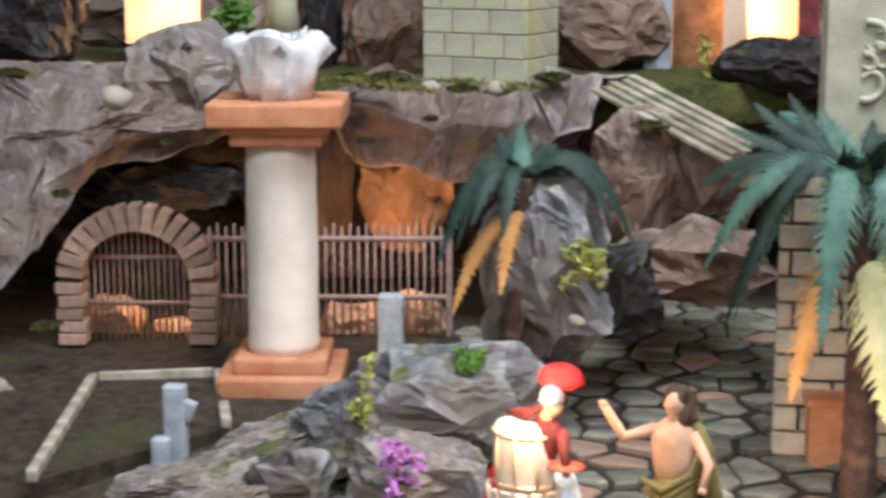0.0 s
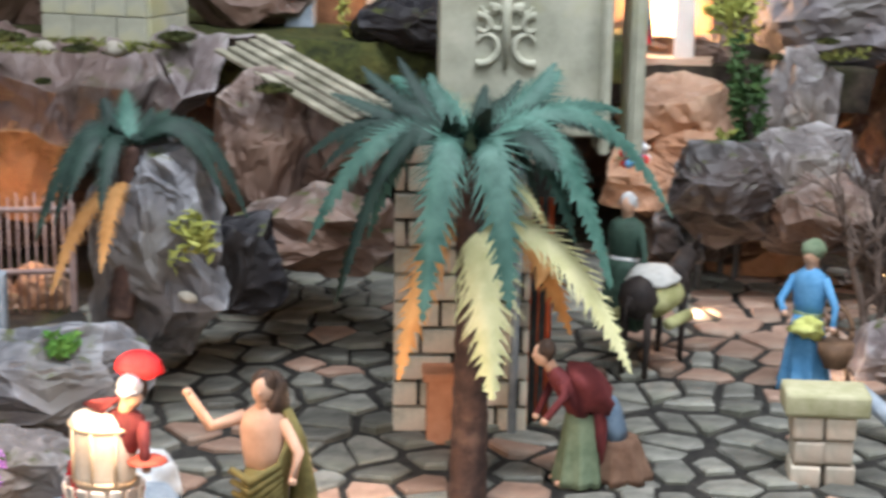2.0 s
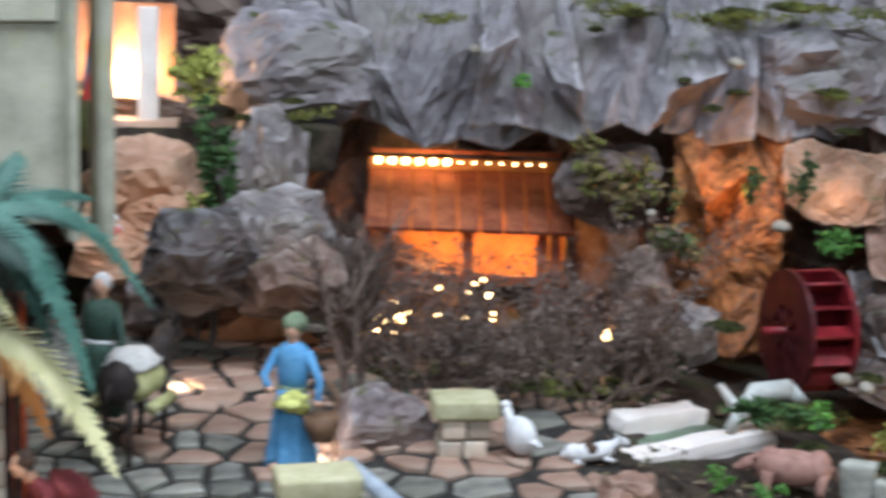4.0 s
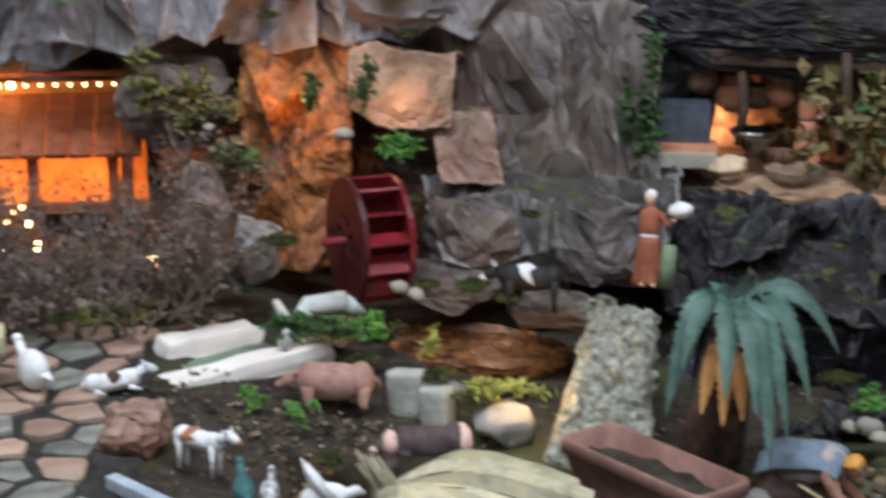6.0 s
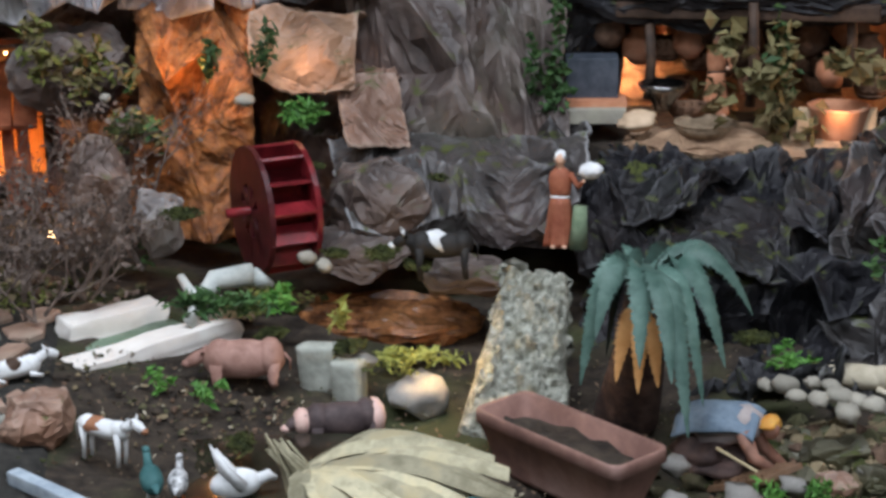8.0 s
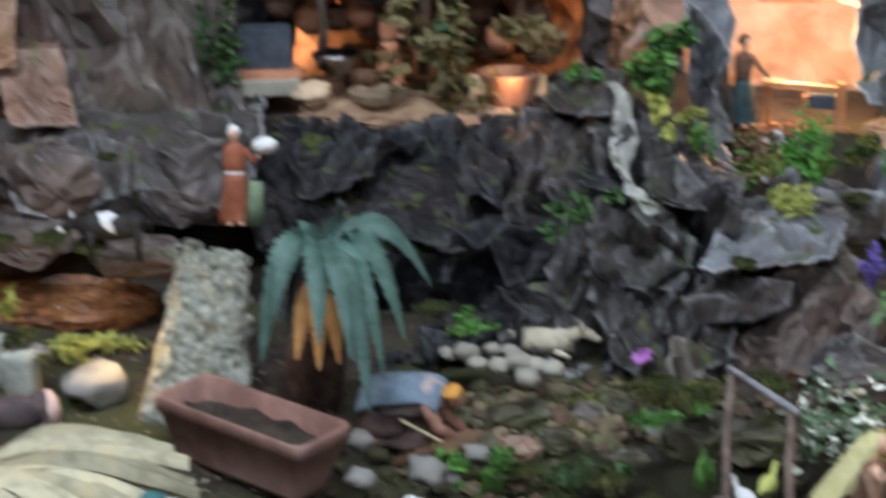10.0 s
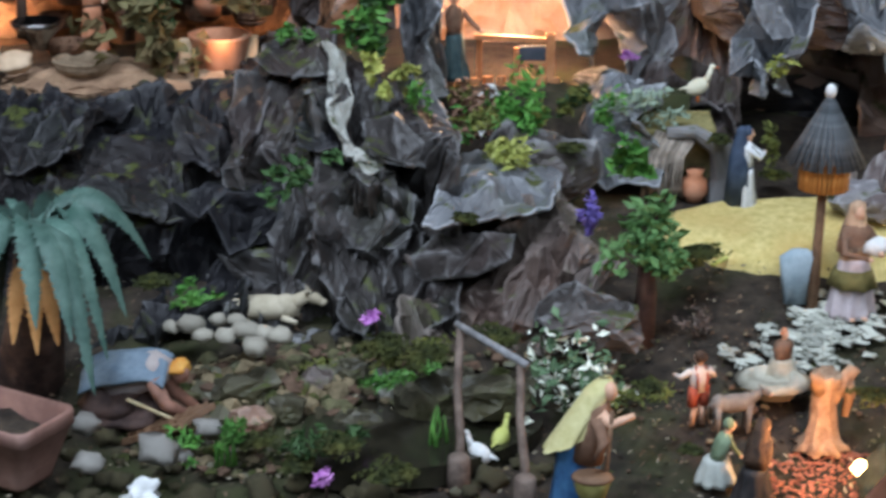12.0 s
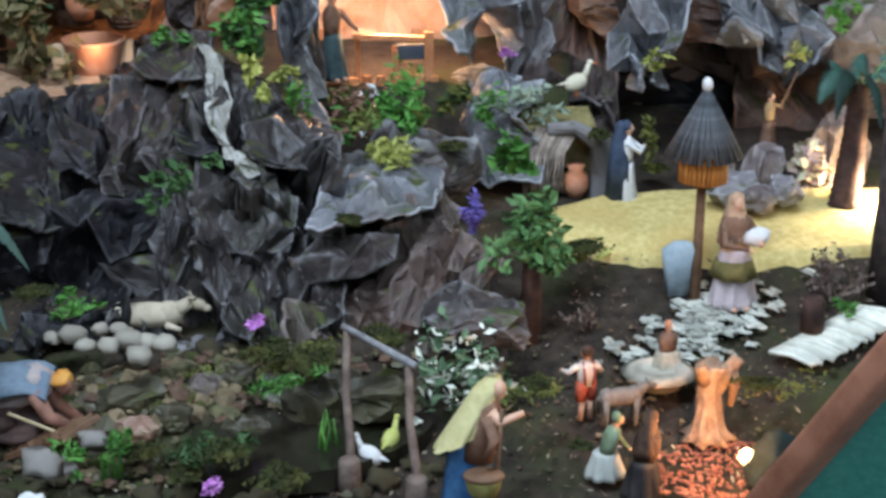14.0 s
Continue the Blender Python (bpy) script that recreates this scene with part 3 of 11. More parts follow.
# ---- rocks, from the graveyard side to the sandy side ----
G, LI, BR, DK, TN, UM = ROCK_GREY, ROCK_LILAC, ROCK_BROWN, ROCK_DARK, ROCK_TAN, ROCK_UMBER
ROCKS = [
    # graveyard cave and terrace above it
    ((-1.091, 1.415, 0.778), (0.065, 0.055, 0.055), 10, 2.0, G),
    ((-0.569, 1.513, 0.677), (0.050, 0.045, 0.085), 10, 7.0, BR),
    ((-0.583, 1.306, 0.618), (0.062, 0.05, 0.10), 15, 8.0, ROCK_BLUE),
    ((-0.555, 1.383, 0.583), (0.06, 0.05, 0.05), 15, 9.0, DK),
    ((-0.495, 1.466, 0.603), (0.09, 0.06, 0.035), 20, 10.0, BR),
    ((-0.509, 1.567, 0.671), (0.06, 0.05, 0.07), 20, 11.0, BR),
    ((-0.604, 1.137, 0.532), (0.085, 0.06, 0.05), 30, 12.0, ROCK_BLUE),
    ((-0.665, 1.097, 0.502), (0.06, 0.05, 0.05), 10, 13.0, ROCK_BLUE),
    ((-0.578, 1.048, 0.488), (0.06, 0.05, 0.035), 10, 14.0, G),
    ((-0.682, 1.012, 0.476), (0.04, 0.035, 0.028), 10, 15.0, ROCK_SLATE),
    ((-1.126, 1.087, 0.430), (0.07, 0.05, 0.06), 20, 16.0, BR),
    ((-1.378, 1.480, 0.828), (0.07, 0.05, 0.07), 20, 101.0, DK),
    ((-1.005, 1.736, 0.811), (0.06, 0.05, 0.07), 20, 102.0, BR),
    ((-0.741, 1.846, 0.820), (0.08, 0.05, 0.06), 20, 103.0, BR),
    ((-1.074, 1.668, 0.827), (0.03, 0.04, 0.08), 20, 104.0, DK),
    ((-0.495, 1.774, 0.785), (0.08, 0.05, 0.03), 0, 17.0, DK),
    ((-1.071, 1.771, 0.608), (0.30, 0.05, 0.17), 28, 18.0, BR),
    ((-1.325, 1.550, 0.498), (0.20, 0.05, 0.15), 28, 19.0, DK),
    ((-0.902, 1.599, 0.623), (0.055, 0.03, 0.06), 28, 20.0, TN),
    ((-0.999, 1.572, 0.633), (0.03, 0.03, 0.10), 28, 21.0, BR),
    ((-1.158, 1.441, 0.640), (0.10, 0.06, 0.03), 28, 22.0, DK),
    ((-1.171, 1.352, 0.482), (0.05, 0.03, 0.035), 28, 124.0, TN),
    ((-1.093, 1.402, 0.466), (0.04, 0.03, 0.025), 28, 125.0, TN),
    ((-0.906, 1.495, 0.482), (0.05, 0.03, 0.03), 28, 126.0, TN),
    ((-0.843, 1.521, 0.497), (0.03, 0.03, 0.03), 28, 127.0, TN),
    # behind the tower and donkey
    ((-0.240, 1.963, 0.511), (0.07, 0.04, 0.045), 0, 129.0, BR),
    ((-0.121, 1.970, 0.499), (0.07, 0.04, 0.05), 0, 130.0, TN),
    ((-0.234, 1.966, 0.637), (0.075, 0.05, 0.09), 0, 23.0, TN),
    ((-0.276, 2.063, 0.743), (0.10, 0.07, 0.035), 0, 24.0, BR),
    ((-0.142, 1.814, 0.626), (0.065, 0.06, 0.045), 10, 25.0, ROCK_SLATE),
    ((-0.071, 1.875, 0.622), (0.06, 0.05, 0.06), 0, 26.0, G),
    ((-0.037, 1.816, 0.599), (0.055, 0.05, 0.04), 0, 27.0, BR),
    ((-0.090, 1.985, 0.674), (0.05, 0.05, 0.08), 0, 28.0, G),
    # grey curtain of rock over the lit cave
    ((0.012, 2.200, 0.876), (0.16, 0.06, 0.07), 0, 107.0, LI),
    ((0.258, 2.201, 0.891), (0.16, 0.06, 0.07), 0, 108.0, LI),
    ((0.512, 2.200, 0.898), (0.18, 0.06, 0.07), 0, 109.0, LI),
    ((0.704, 2.120, 0.867), (0.08, 0.06, 0.09), 0, 110.0, G),
    ((-0.061, 2.083, 0.799), (0.10, 0.07, 0.075), 0, 29.0, LI),
    ((0.589, 2.090, 0.817), (0.10, 0.06, 0.07), 0, 35.0, LI),
    ((0.356, 1.907, 0.563), (0.032, 0.03, 0.06), 0, 37.0, BR),
    ((0.332, 2.083, 0.670), (0.07, 0.05, 0.05), 0, 38.0, UM),
    ((0.419, 1.879, 0.532), (0.026, 0.03, 0.034), 0, 39.0, G),
    ((-0.131, 1.865, 0.593), (0.075, 0.050, 0.045), 0, 431.0, ROCK_SLATE),
    ((-0.038, 1.848, 0.575), (0.070, 0.050, 0.035), 0, 432.0, UM),
    ((-0.192, 1.930, 0.548), (0.050, 0.040, 0.050), 0, 433.0, ROCK_SLATE),
    ((-0.083, 1.905, 0.613), (0.050, 0.050, 0.050), 0, 434.0, UM),
    ((0.005, 1.892, 0.580), (0.050, 0.040, 0.040), 0, 435.0, UM),
    ((0.065, 1.612, 0.484), (0.052, 0.036, 0.050), 12, 40.0, ROCK_MAUVE),
    # between wheel and shelf house
    ((0.663, 1.900, 0.529), (0.055, 0.05, 0.05), -10, 43.0, UM),
    # dark cliff
    ((1.435, 1.602, 0.493), (0.06, 0.05, 0.04), -30, 64.0, ROCK_SLATE),
    ((0.733, 1.766, 0.483), (0.045, 0.04, 0.016), -10, 111.0, UM),
    ((0.630, 1.852, 0.491), (0.06, 0.05, 0.018), -10, 112.0, UM),
    ((1.210, 1.337, 0.382), (0.04, 0.025, 0.016), -30, 115.0, ROCK_MOSSY_SHADED),
    ((1.028, 1.488, 0.369), (0.035, 0.025, 0.016), -30, 118.0, ROCK_MOSSY_SHADED),
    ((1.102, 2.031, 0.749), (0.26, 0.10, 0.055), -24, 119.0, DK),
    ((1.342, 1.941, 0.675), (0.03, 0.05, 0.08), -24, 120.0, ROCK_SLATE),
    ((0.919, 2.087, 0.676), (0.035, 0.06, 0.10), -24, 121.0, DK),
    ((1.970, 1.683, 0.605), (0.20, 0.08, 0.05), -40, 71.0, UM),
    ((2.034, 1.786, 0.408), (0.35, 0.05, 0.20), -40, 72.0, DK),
    ((1.713, 1.399, 0.469), (0.026, 0.022, 0.022), -40, 421.0, LI),
    ((1.756, 1.396, 0.483), (0.022, 0.020, 0.032), -40, 422.0, ROCK_MAUVE),
    ((1.747, 1.356, 0.474), (0.017, 0.016, 0.018), -40, 423.0, LI),
    ((1.714, 1.366, 0.466), (0.020, 0.016, 0.014), -40, 424.0, ROCK_MAUVE),
    ((1.769, 1.481, 0.464), (0.020, 0.020, 0.020), -40, 425.0, G),
    ((1.894, 1.412, 0.458), (0.03, 0.03, 0.075), -40, 74.0, BR),
    ((2.058, 1.514, 0.573), (0.06, 0.05, 0.06), -40, 75.0, G),
    ((1.313, 1.337, 0.435), (0.05, 0.04, 0.025), -40, 76.0, ROCK_SLATE),
]
for q, r, rz, seed, mat in ROCKS:
    curtain = 29 <= seed <= 35 or 107 <= seed <= 110
    rock(q, r, rz, seed, mat, amp=0.30 if curtain else 0.66)
paper_sheet((0.074, 2.105, 0.911), 0.40, 0.19, 2, 201.0, LI, "pale grey painted paper hanging in long folds over a shed", fold=0.050, drape=0.45)
paper_sheet((0.326, 2.073, 0.920), 0.34, 0.18, -3, 202.0, LI, "pale grey painted paper draped with a darker crease", fold=0.050, drape=0.45)
paper_sheet((0.568, 2.093, 0.926), 0.34, 0.185, -6, 203.0, LI, "pale grey painted paper draped above a gully", fold=0.050, drape=0.45)
paper_sheet((-0.224, 1.938, 0.689), 0.15, 0.12, 2, 205.0, TN, "ochre paper slab with level cracks, brightened by an added bulb", lean=0.04, fold=0.03, ragged=0.006, drape=1.5)
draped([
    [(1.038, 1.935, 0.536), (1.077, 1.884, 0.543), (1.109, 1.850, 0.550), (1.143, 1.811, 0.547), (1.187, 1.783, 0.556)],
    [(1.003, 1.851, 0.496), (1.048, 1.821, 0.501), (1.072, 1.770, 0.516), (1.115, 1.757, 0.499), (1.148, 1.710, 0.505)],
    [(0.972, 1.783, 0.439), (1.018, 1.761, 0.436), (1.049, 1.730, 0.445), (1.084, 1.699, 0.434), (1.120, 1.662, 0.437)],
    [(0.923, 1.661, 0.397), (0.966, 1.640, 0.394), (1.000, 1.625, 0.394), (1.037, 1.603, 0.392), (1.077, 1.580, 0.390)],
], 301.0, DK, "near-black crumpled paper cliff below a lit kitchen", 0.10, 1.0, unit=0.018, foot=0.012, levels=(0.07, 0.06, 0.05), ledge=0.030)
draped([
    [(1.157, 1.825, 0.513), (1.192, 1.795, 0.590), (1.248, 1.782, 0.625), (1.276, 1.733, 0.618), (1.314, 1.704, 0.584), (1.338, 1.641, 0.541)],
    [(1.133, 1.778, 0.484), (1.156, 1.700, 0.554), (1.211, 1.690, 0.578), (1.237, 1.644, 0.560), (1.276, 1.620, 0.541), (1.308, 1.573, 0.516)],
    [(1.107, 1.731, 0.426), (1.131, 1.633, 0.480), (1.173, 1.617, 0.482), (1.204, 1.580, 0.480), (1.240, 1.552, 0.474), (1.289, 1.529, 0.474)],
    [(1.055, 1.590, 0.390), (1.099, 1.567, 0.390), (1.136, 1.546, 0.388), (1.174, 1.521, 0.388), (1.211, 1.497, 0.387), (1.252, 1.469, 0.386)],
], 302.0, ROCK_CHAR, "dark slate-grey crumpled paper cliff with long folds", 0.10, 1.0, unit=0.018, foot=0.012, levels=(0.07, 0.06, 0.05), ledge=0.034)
draped([
    [(1.316, 1.638, 0.483), (1.370, 1.615, 0.504), (1.421, 1.593, 0.510), (1.420, 1.519, 0.488), (1.418, 1.467, 0.456)],
    [(1.289, 1.591, 0.467), (1.319, 1.527, 0.487), (1.369, 1.508, 0.497), (1.381, 1.461, 0.471), (1.396, 1.426, 0.445)],
    [(1.258, 1.562, 0.422), (1.289, 1.493, 0.451), (1.332, 1.455, 0.465), (1.352, 1.421, 0.450), (1.368, 1.387, 0.430)],
    [(1.208, 1.504, 0.387), (1.259, 1.468, 0.387), (1.305, 1.437, 0.387), (1.341, 1.411, 0.386), (1.382, 1.385, 0.388)],
], 303.0, ROCK_UMBER, "slate-grey crumpled paper slope with creased ledges", 0.09, 1.0, unit=0.017, foot=0.012, levels=(0.07, 0.06, 0.05), ledge=0.028)
paper_sheet((-0.047, 2.221, 0.726), 0.36, 0.36, 4, 207.0, BR, "brown crumpled paper wall beside a lit shed", drape=0.8)
paper_sheet((0.561, 2.218, 0.744), 0.60, 0.36, -6, 208.0, BR, "brown crumpled paper wall behind a gully", drape=0.8)
paper_sheet((0.796, 2.186, 0.717), 0.45, 0.34, -18, 209.0, BR, "brown crumpled paper wall behind grey rocks", drape=0.8)
paper_sheet((1.805, 1.791, 0.636), 0.13, 0.20, -36, 212.0, UM, "dark brown paper wall of a grotto", lean=0.02, drape=0.4)
paper_sheet((2.049, 1.611, 0.512), 0.16, 0.12, -42, 213.0, BR, "brown paper wall behind the sand", lean=0.02, drape=0.8)
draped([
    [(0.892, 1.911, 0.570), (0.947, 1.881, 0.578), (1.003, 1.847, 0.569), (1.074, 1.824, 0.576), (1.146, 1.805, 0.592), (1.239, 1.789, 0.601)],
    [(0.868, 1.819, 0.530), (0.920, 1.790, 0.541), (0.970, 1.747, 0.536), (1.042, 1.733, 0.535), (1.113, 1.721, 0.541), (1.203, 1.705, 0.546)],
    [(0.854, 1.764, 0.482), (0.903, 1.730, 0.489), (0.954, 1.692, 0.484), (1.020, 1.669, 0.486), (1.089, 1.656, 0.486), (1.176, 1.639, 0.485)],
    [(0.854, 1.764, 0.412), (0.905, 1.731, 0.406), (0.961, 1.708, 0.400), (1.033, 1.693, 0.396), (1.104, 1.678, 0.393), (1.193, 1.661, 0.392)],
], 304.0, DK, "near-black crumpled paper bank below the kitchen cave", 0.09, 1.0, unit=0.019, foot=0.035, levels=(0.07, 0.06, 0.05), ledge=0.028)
# ---- larger draped sheets ----
draped([
    [(0.646, 2.099, 0.781), (0.725, 2.088, 0.780), (0.805, 2.073, 0.779), (0.871, 2.059, 0.778), (0.923, 2.046, 0.778)],
    [(0.658, 2.062, 0.698), (0.725, 2.052, 0.697), (0.797, 2.039, 0.696), (0.856, 2.026, 0.696), (0.902, 2.015, 0.695)],
    [(0.658, 2.025, 0.631), (0.717, 2.016, 0.629), (0.783, 2.004, 0.628), (0.841, 1.992, 0.628), (0.886, 1.981, 0.628)],
    [(0.651, 1.984, 0.575), (0.716, 1.974, 0.574), (0.780, 1.962, 0.573), (0.838, 1.950, 0.573), (0.889, 1.937, 0.573)],
], 311.0, ROCK_UMBER, "tall grey-brown paper sheets hanging in long upright folds", 0.10, 0.5, unit=0.06)
draped([
    [(0.617, 2.001, 0.590), (0.684, 1.983, 0.591), (0.754, 1.961, 0.591), (0.820, 1.927, 0.595), (0.896, 1.888, 0.599)],
    [(0.617, 1.923, 0.561), (0.681, 1.904, 0.561), (0.745, 1.883, 0.563), (0.806, 1.851, 0.567), (0.878, 1.822, 0.569)],
    [(0.628, 1.870, 0.521), (0.688, 1.852, 0.522), (0.741, 1.833, 0.527), (0.793, 1.811, 0.526), (0.863, 1.799, 0.544)],
    [(0.635, 1.888, 0.474), (0.689, 1.862, 0.484), (0.743, 1.844, 0.492), (0.790, 1.824, 0.494), (0.859, 1.807, 0.491)],
], 312.0, ROCK_SLATE, "dark umber crumpled paper ledge beside the water wheel", 0.075, 0.9)
draped([
    [(0.536, 2.037, 0.731), (0.573, 2.034, 0.731), (0.615, 2.030, 0.729), (0.660, 2.025, 0.728)],
    [(0.531, 2.000, 0.687), (0.568, 1.998, 0.686), (0.610, 1.994, 0.685), (0.651, 1.989, 0.683)],
    [(0.534, 1.983, 0.672), (0.565, 1.977, 0.650), (0.606, 1.973, 0.646), (0.646, 1.968, 0.649)],
], 313.0, ROCK_OCHRE, "flat tan paper slab with level cracks", 0.030, 1.6)
draped([
    [(0.629, 1.998, 0.663), (0.662, 1.994, 0.662), (0.697, 1.989, 0.662)],
    [(0.628, 1.966, 0.623), (0.659, 1.962, 0.622), (0.701, 1.955, 0.621)],
    [(0.633, 1.943, 0.590), (0.665, 1.939, 0.589), (0.703, 1.933, 0.588)],
], 314.0, ROCK_RUST, "brownish tan paper slab leaning on grey sheets", 0.030, 0.8)
draped([
    [(-0.970, 1.517, 0.776), (-0.894, 1.555, 0.776), (-0.811, 1.569, 0.778), (-0.725, 1.571, 0.782), (-0.634, 1.570, 0.786)],
    [(-0.930, 1.468, 0.745), (-0.858, 1.503, 0.745), (-0.783, 1.524, 0.747), (-0.702, 1.533, 0.750), (-0.628, 1.536, 0.754)],
    [(-0.912, 1.463, 0.708), (-0.848, 1.492, 0.709), (-0.778, 1.510, 0.711), (-0.704, 1.516, 0.714), (-0.634, 1.529, 0.717)],
    [(-0.917, 1.503, 0.679), (-0.857, 1.517, 0.673), (-0.801, 1.522, 0.652), (-0.742, 1.535, 0.669), (-0.659, 1.560, 0.706)],
], 315.0, ROCK_MAUVE, "broad mauve-grey paper ledge over the graveyard cave", 0.060, 0.8)
draped([
    [(-1.397, 1.169, 0.797), (-1.297, 1.275, 0.793), (-1.214, 1.352, 0.790), (-1.134, 1.418, 0.789), (-1.038, 1.464, 0.789)],
    [(-1.336, 1.112, 0.758), (-1.244, 1.209, 0.753), (-1.164, 1.283, 0.750), (-1.088, 1.347, 0.748), (-1.007, 1.407, 0.747)],
    [(-1.317, 1.087, 0.677), (-1.231, 1.183, 0.695), (-1.163, 1.250, 0.707), (-1.095, 1.324, 0.722), (-1.016, 1.397, 0.725)],
    [(-1.287, 1.046, 0.522), (-1.197, 1.160, 0.533), (-1.162, 1.244, 0.610), (-1.131, 1.327, 0.683), (-1.044, 1.424, 0.704)],
], 316.0, ROCK_MAUVE, "broad mauve-grey paper arch over the graveyard gate", 0.065, 0.8)
draped([
    [(1.585, 1.763, 0.701), (1.603, 1.750, 0.701), (1.625, 1.734, 0.702)],
    [(1.570, 1.736, 0.640), (1.589, 1.722, 0.641), (1.607, 1.708, 0.641)],
    [(1.554, 1.706, 0.582), (1.570, 1.695, 0.582), (1.585, 1.684, 0.583)],
], 317.0, ROCK_BLUE, "narrow bluish-grey paper pillar with torn edges", 0.14, 0.8, unit=0.026, torn=0.012)
draped([
    [(1.660, 1.770, 0.700), (1.690, 1.747, 0.701), (1.719, 1.724, 0.702)],
    [(1.648, 1.739, 0.632), (1.674, 1.718, 0.632), (1.700, 1.697, 0.633)],
    [(1.630, 1.696, 0.566), (1.650, 1.680, 0.567), (1.669, 1.665, 0.568)],
], 318.0, ROCK_BLUE, "crumpled bluish-grey paper pillar beside a lit room", 0.14, 0.8, unit=0.026, torn=0.012)
draped([
    [(1.797, 1.706, 0.684), (1.828, 1.678, 0.685), (1.864, 1.644, 0.686)],
    [(1.772, 1.671, 0.616), (1.802, 1.644, 0.617), (1.836, 1.612, 0.619)],
    [(1.755, 1.646, 0.571), (1.781, 1.623, 0.572), (1.810, 1.595, 0.574)],
    [(1.758, 1.636, 0.548), (1.780, 1.608, 0.527), (1.799, 1.596, 0.544)],
], 319.0, ROCK_BLUE, "torn bluish-grey paper hanging over a dark grotto", 0.14, 0.8, unit=0.026, torn=0.012)
draped([
    [(1.902, 1.678, 0.685), (1.936, 1.644, 0.687), (1.971, 1.608, 0.689), (2.009, 1.566, 0.691)],
    [(1.894, 1.630, 0.630), (1.920, 1.603, 0.632), (1.947, 1.574, 0.634), (1.981, 1.538, 0.636)],
    [(1.891, 1.595, 0.602), (1.912, 1.567, 0.580), (1.937, 1.540, 0.582), (1.962, 1.519, 0.600)],
    [(1.906, 1.575, 0.586), (1.921, 1.551, 0.561), (1.937, 1.526, 0.540), (1.953, 1.511, 0.548)],
], 320.0, ROCK_BLUE, "pale-edged torn paper hanging over the sand", 0.14, 0.8, unit=0.026, torn=0.012)
draped([
    [(1.559, 1.695, 0.555), (1.590, 1.672, 0.556), (1.626, 1.644, 0.557)],
    [(1.522, 1.647, 0.518), (1.552, 1.624, 0.519), (1.584, 1.599, 0.520)],
    [(1.510, 1.622, 0.463), (1.540, 1.599, 0.463), (1.566, 1.579, 0.464)],
], 321.0, ROCK_BLUE, "crumpled bluish-grey paper beside the grotto hut", 0.14, 0.8, unit=0.026, torn=0.012)
draped([
    [(1.668, 1.721, 0.532), (1.699, 1.696, 0.533), (1.736, 1.665, 0.535)],
    [(1.631, 1.680, 0.518), (1.665, 1.653, 0.519), (1.708, 1.617, 0.521)],
], 322.0, ROCK_SLATE, "slate-grey paper roof of the grotto", 0.14, 0.8, unit=0.026, torn=0.012)
draped([
    [(1.709, 1.659, 0.526), (1.726, 1.643, 0.526), (1.741, 1.630, 0.527)],
    [(1.678, 1.615, 0.481), (1.696, 1.600, 0.482), (1.709, 1.588, 0.483)],
    [(1.655, 1.583, 0.421), (1.670, 1.570, 0.421), (1.687, 1.555, 0.422)],
], 323.0, ROCK_SLATE, "slate-grey paper flank of the grotto", 0.14, 0.8, unit=0.026, torn=0.012)
draped([
    [(1.373, 1.793, 0.709), (1.396, 1.780, 0.709), (1.417, 1.767, 0.709)],
    [(1.343, 1.745, 0.625), (1.367, 1.731, 0.625), (1.387, 1.719, 0.625)],
    [(1.319, 1.694, 0.562), (1.340, 1.682, 0.562), (1.360, 1.670, 0.562)],
    [(1.303, 1.653, 0.515), (1.323, 1.641, 0.515), (1.343, 1.629, 0.514)],
], 324.0, ROCK_BLUE, "pale blue-grey upright paper fold beside the lit room", 0.14, 0.8, unit=0.026, torn=0.006)
draped([
    [(1.231, 1.710, 0.636), (1.240, 1.699, 0.635), (1.258, 1.705, 0.625)],
    [(1.214, 1.665, 0.608), (1.220, 1.651, 0.611), (1.243, 1.665, 0.601)],
    [(1.209, 1.631, 0.583), (1.214, 1.621, 0.584), (1.229, 1.629, 0.577)],
    [(1.205, 1.599, 0.558), (1.210, 1.594, 0.559), (1.220, 1.599, 0.555)],
    [(1.212, 1.576, 0.534), (1.214, 1.574, 0.535), (1.219, 1.577, 0.532)],
], 325.0, ROCK_PALE, "pale cream-grey fold of paper running down the dark cliff", 0.05, 0.6, unit=0.02, torn=0.003)
draped([
    [(1.309, 1.574, 0.526), (1.373, 1.585, 0.514), (1.425, 1.551, 0.515)],
    [(1.267, 1.533, 0.511), (1.316, 1.509, 0.509), (1.384, 1.487, 0.507)],
    [(1.236, 1.509, 0.492), (1.286, 1.472, 0.492), (1.351, 1.455, 0.505)],
], 331.0, ROCK_BLUE, "pale grey paper ledge jutting from the dark slope", 0.05, 0.8, unit=0.022, torn=0.002, levels=(0.06, 0.05, 0.045))
draped([
    [(1.264, 1.533, 0.467), (1.291, 1.502, 0.472), (1.320, 1.473, 0.477)],
    [(1.249, 1.528, 0.446), (1.270, 1.479, 0.457), (1.303, 1.453, 0.463)],
    [(1.235, 1.523, 0.427), (1.262, 1.481, 0.438), (1.294, 1.448, 0.451)],
], 332.0, ROCK_SLATE, "slate-grey paper flap folded over the dark slope", 0.05, 0.8, unit=0.022, torn=0.002, levels=(0.06, 0.05, 0.045))
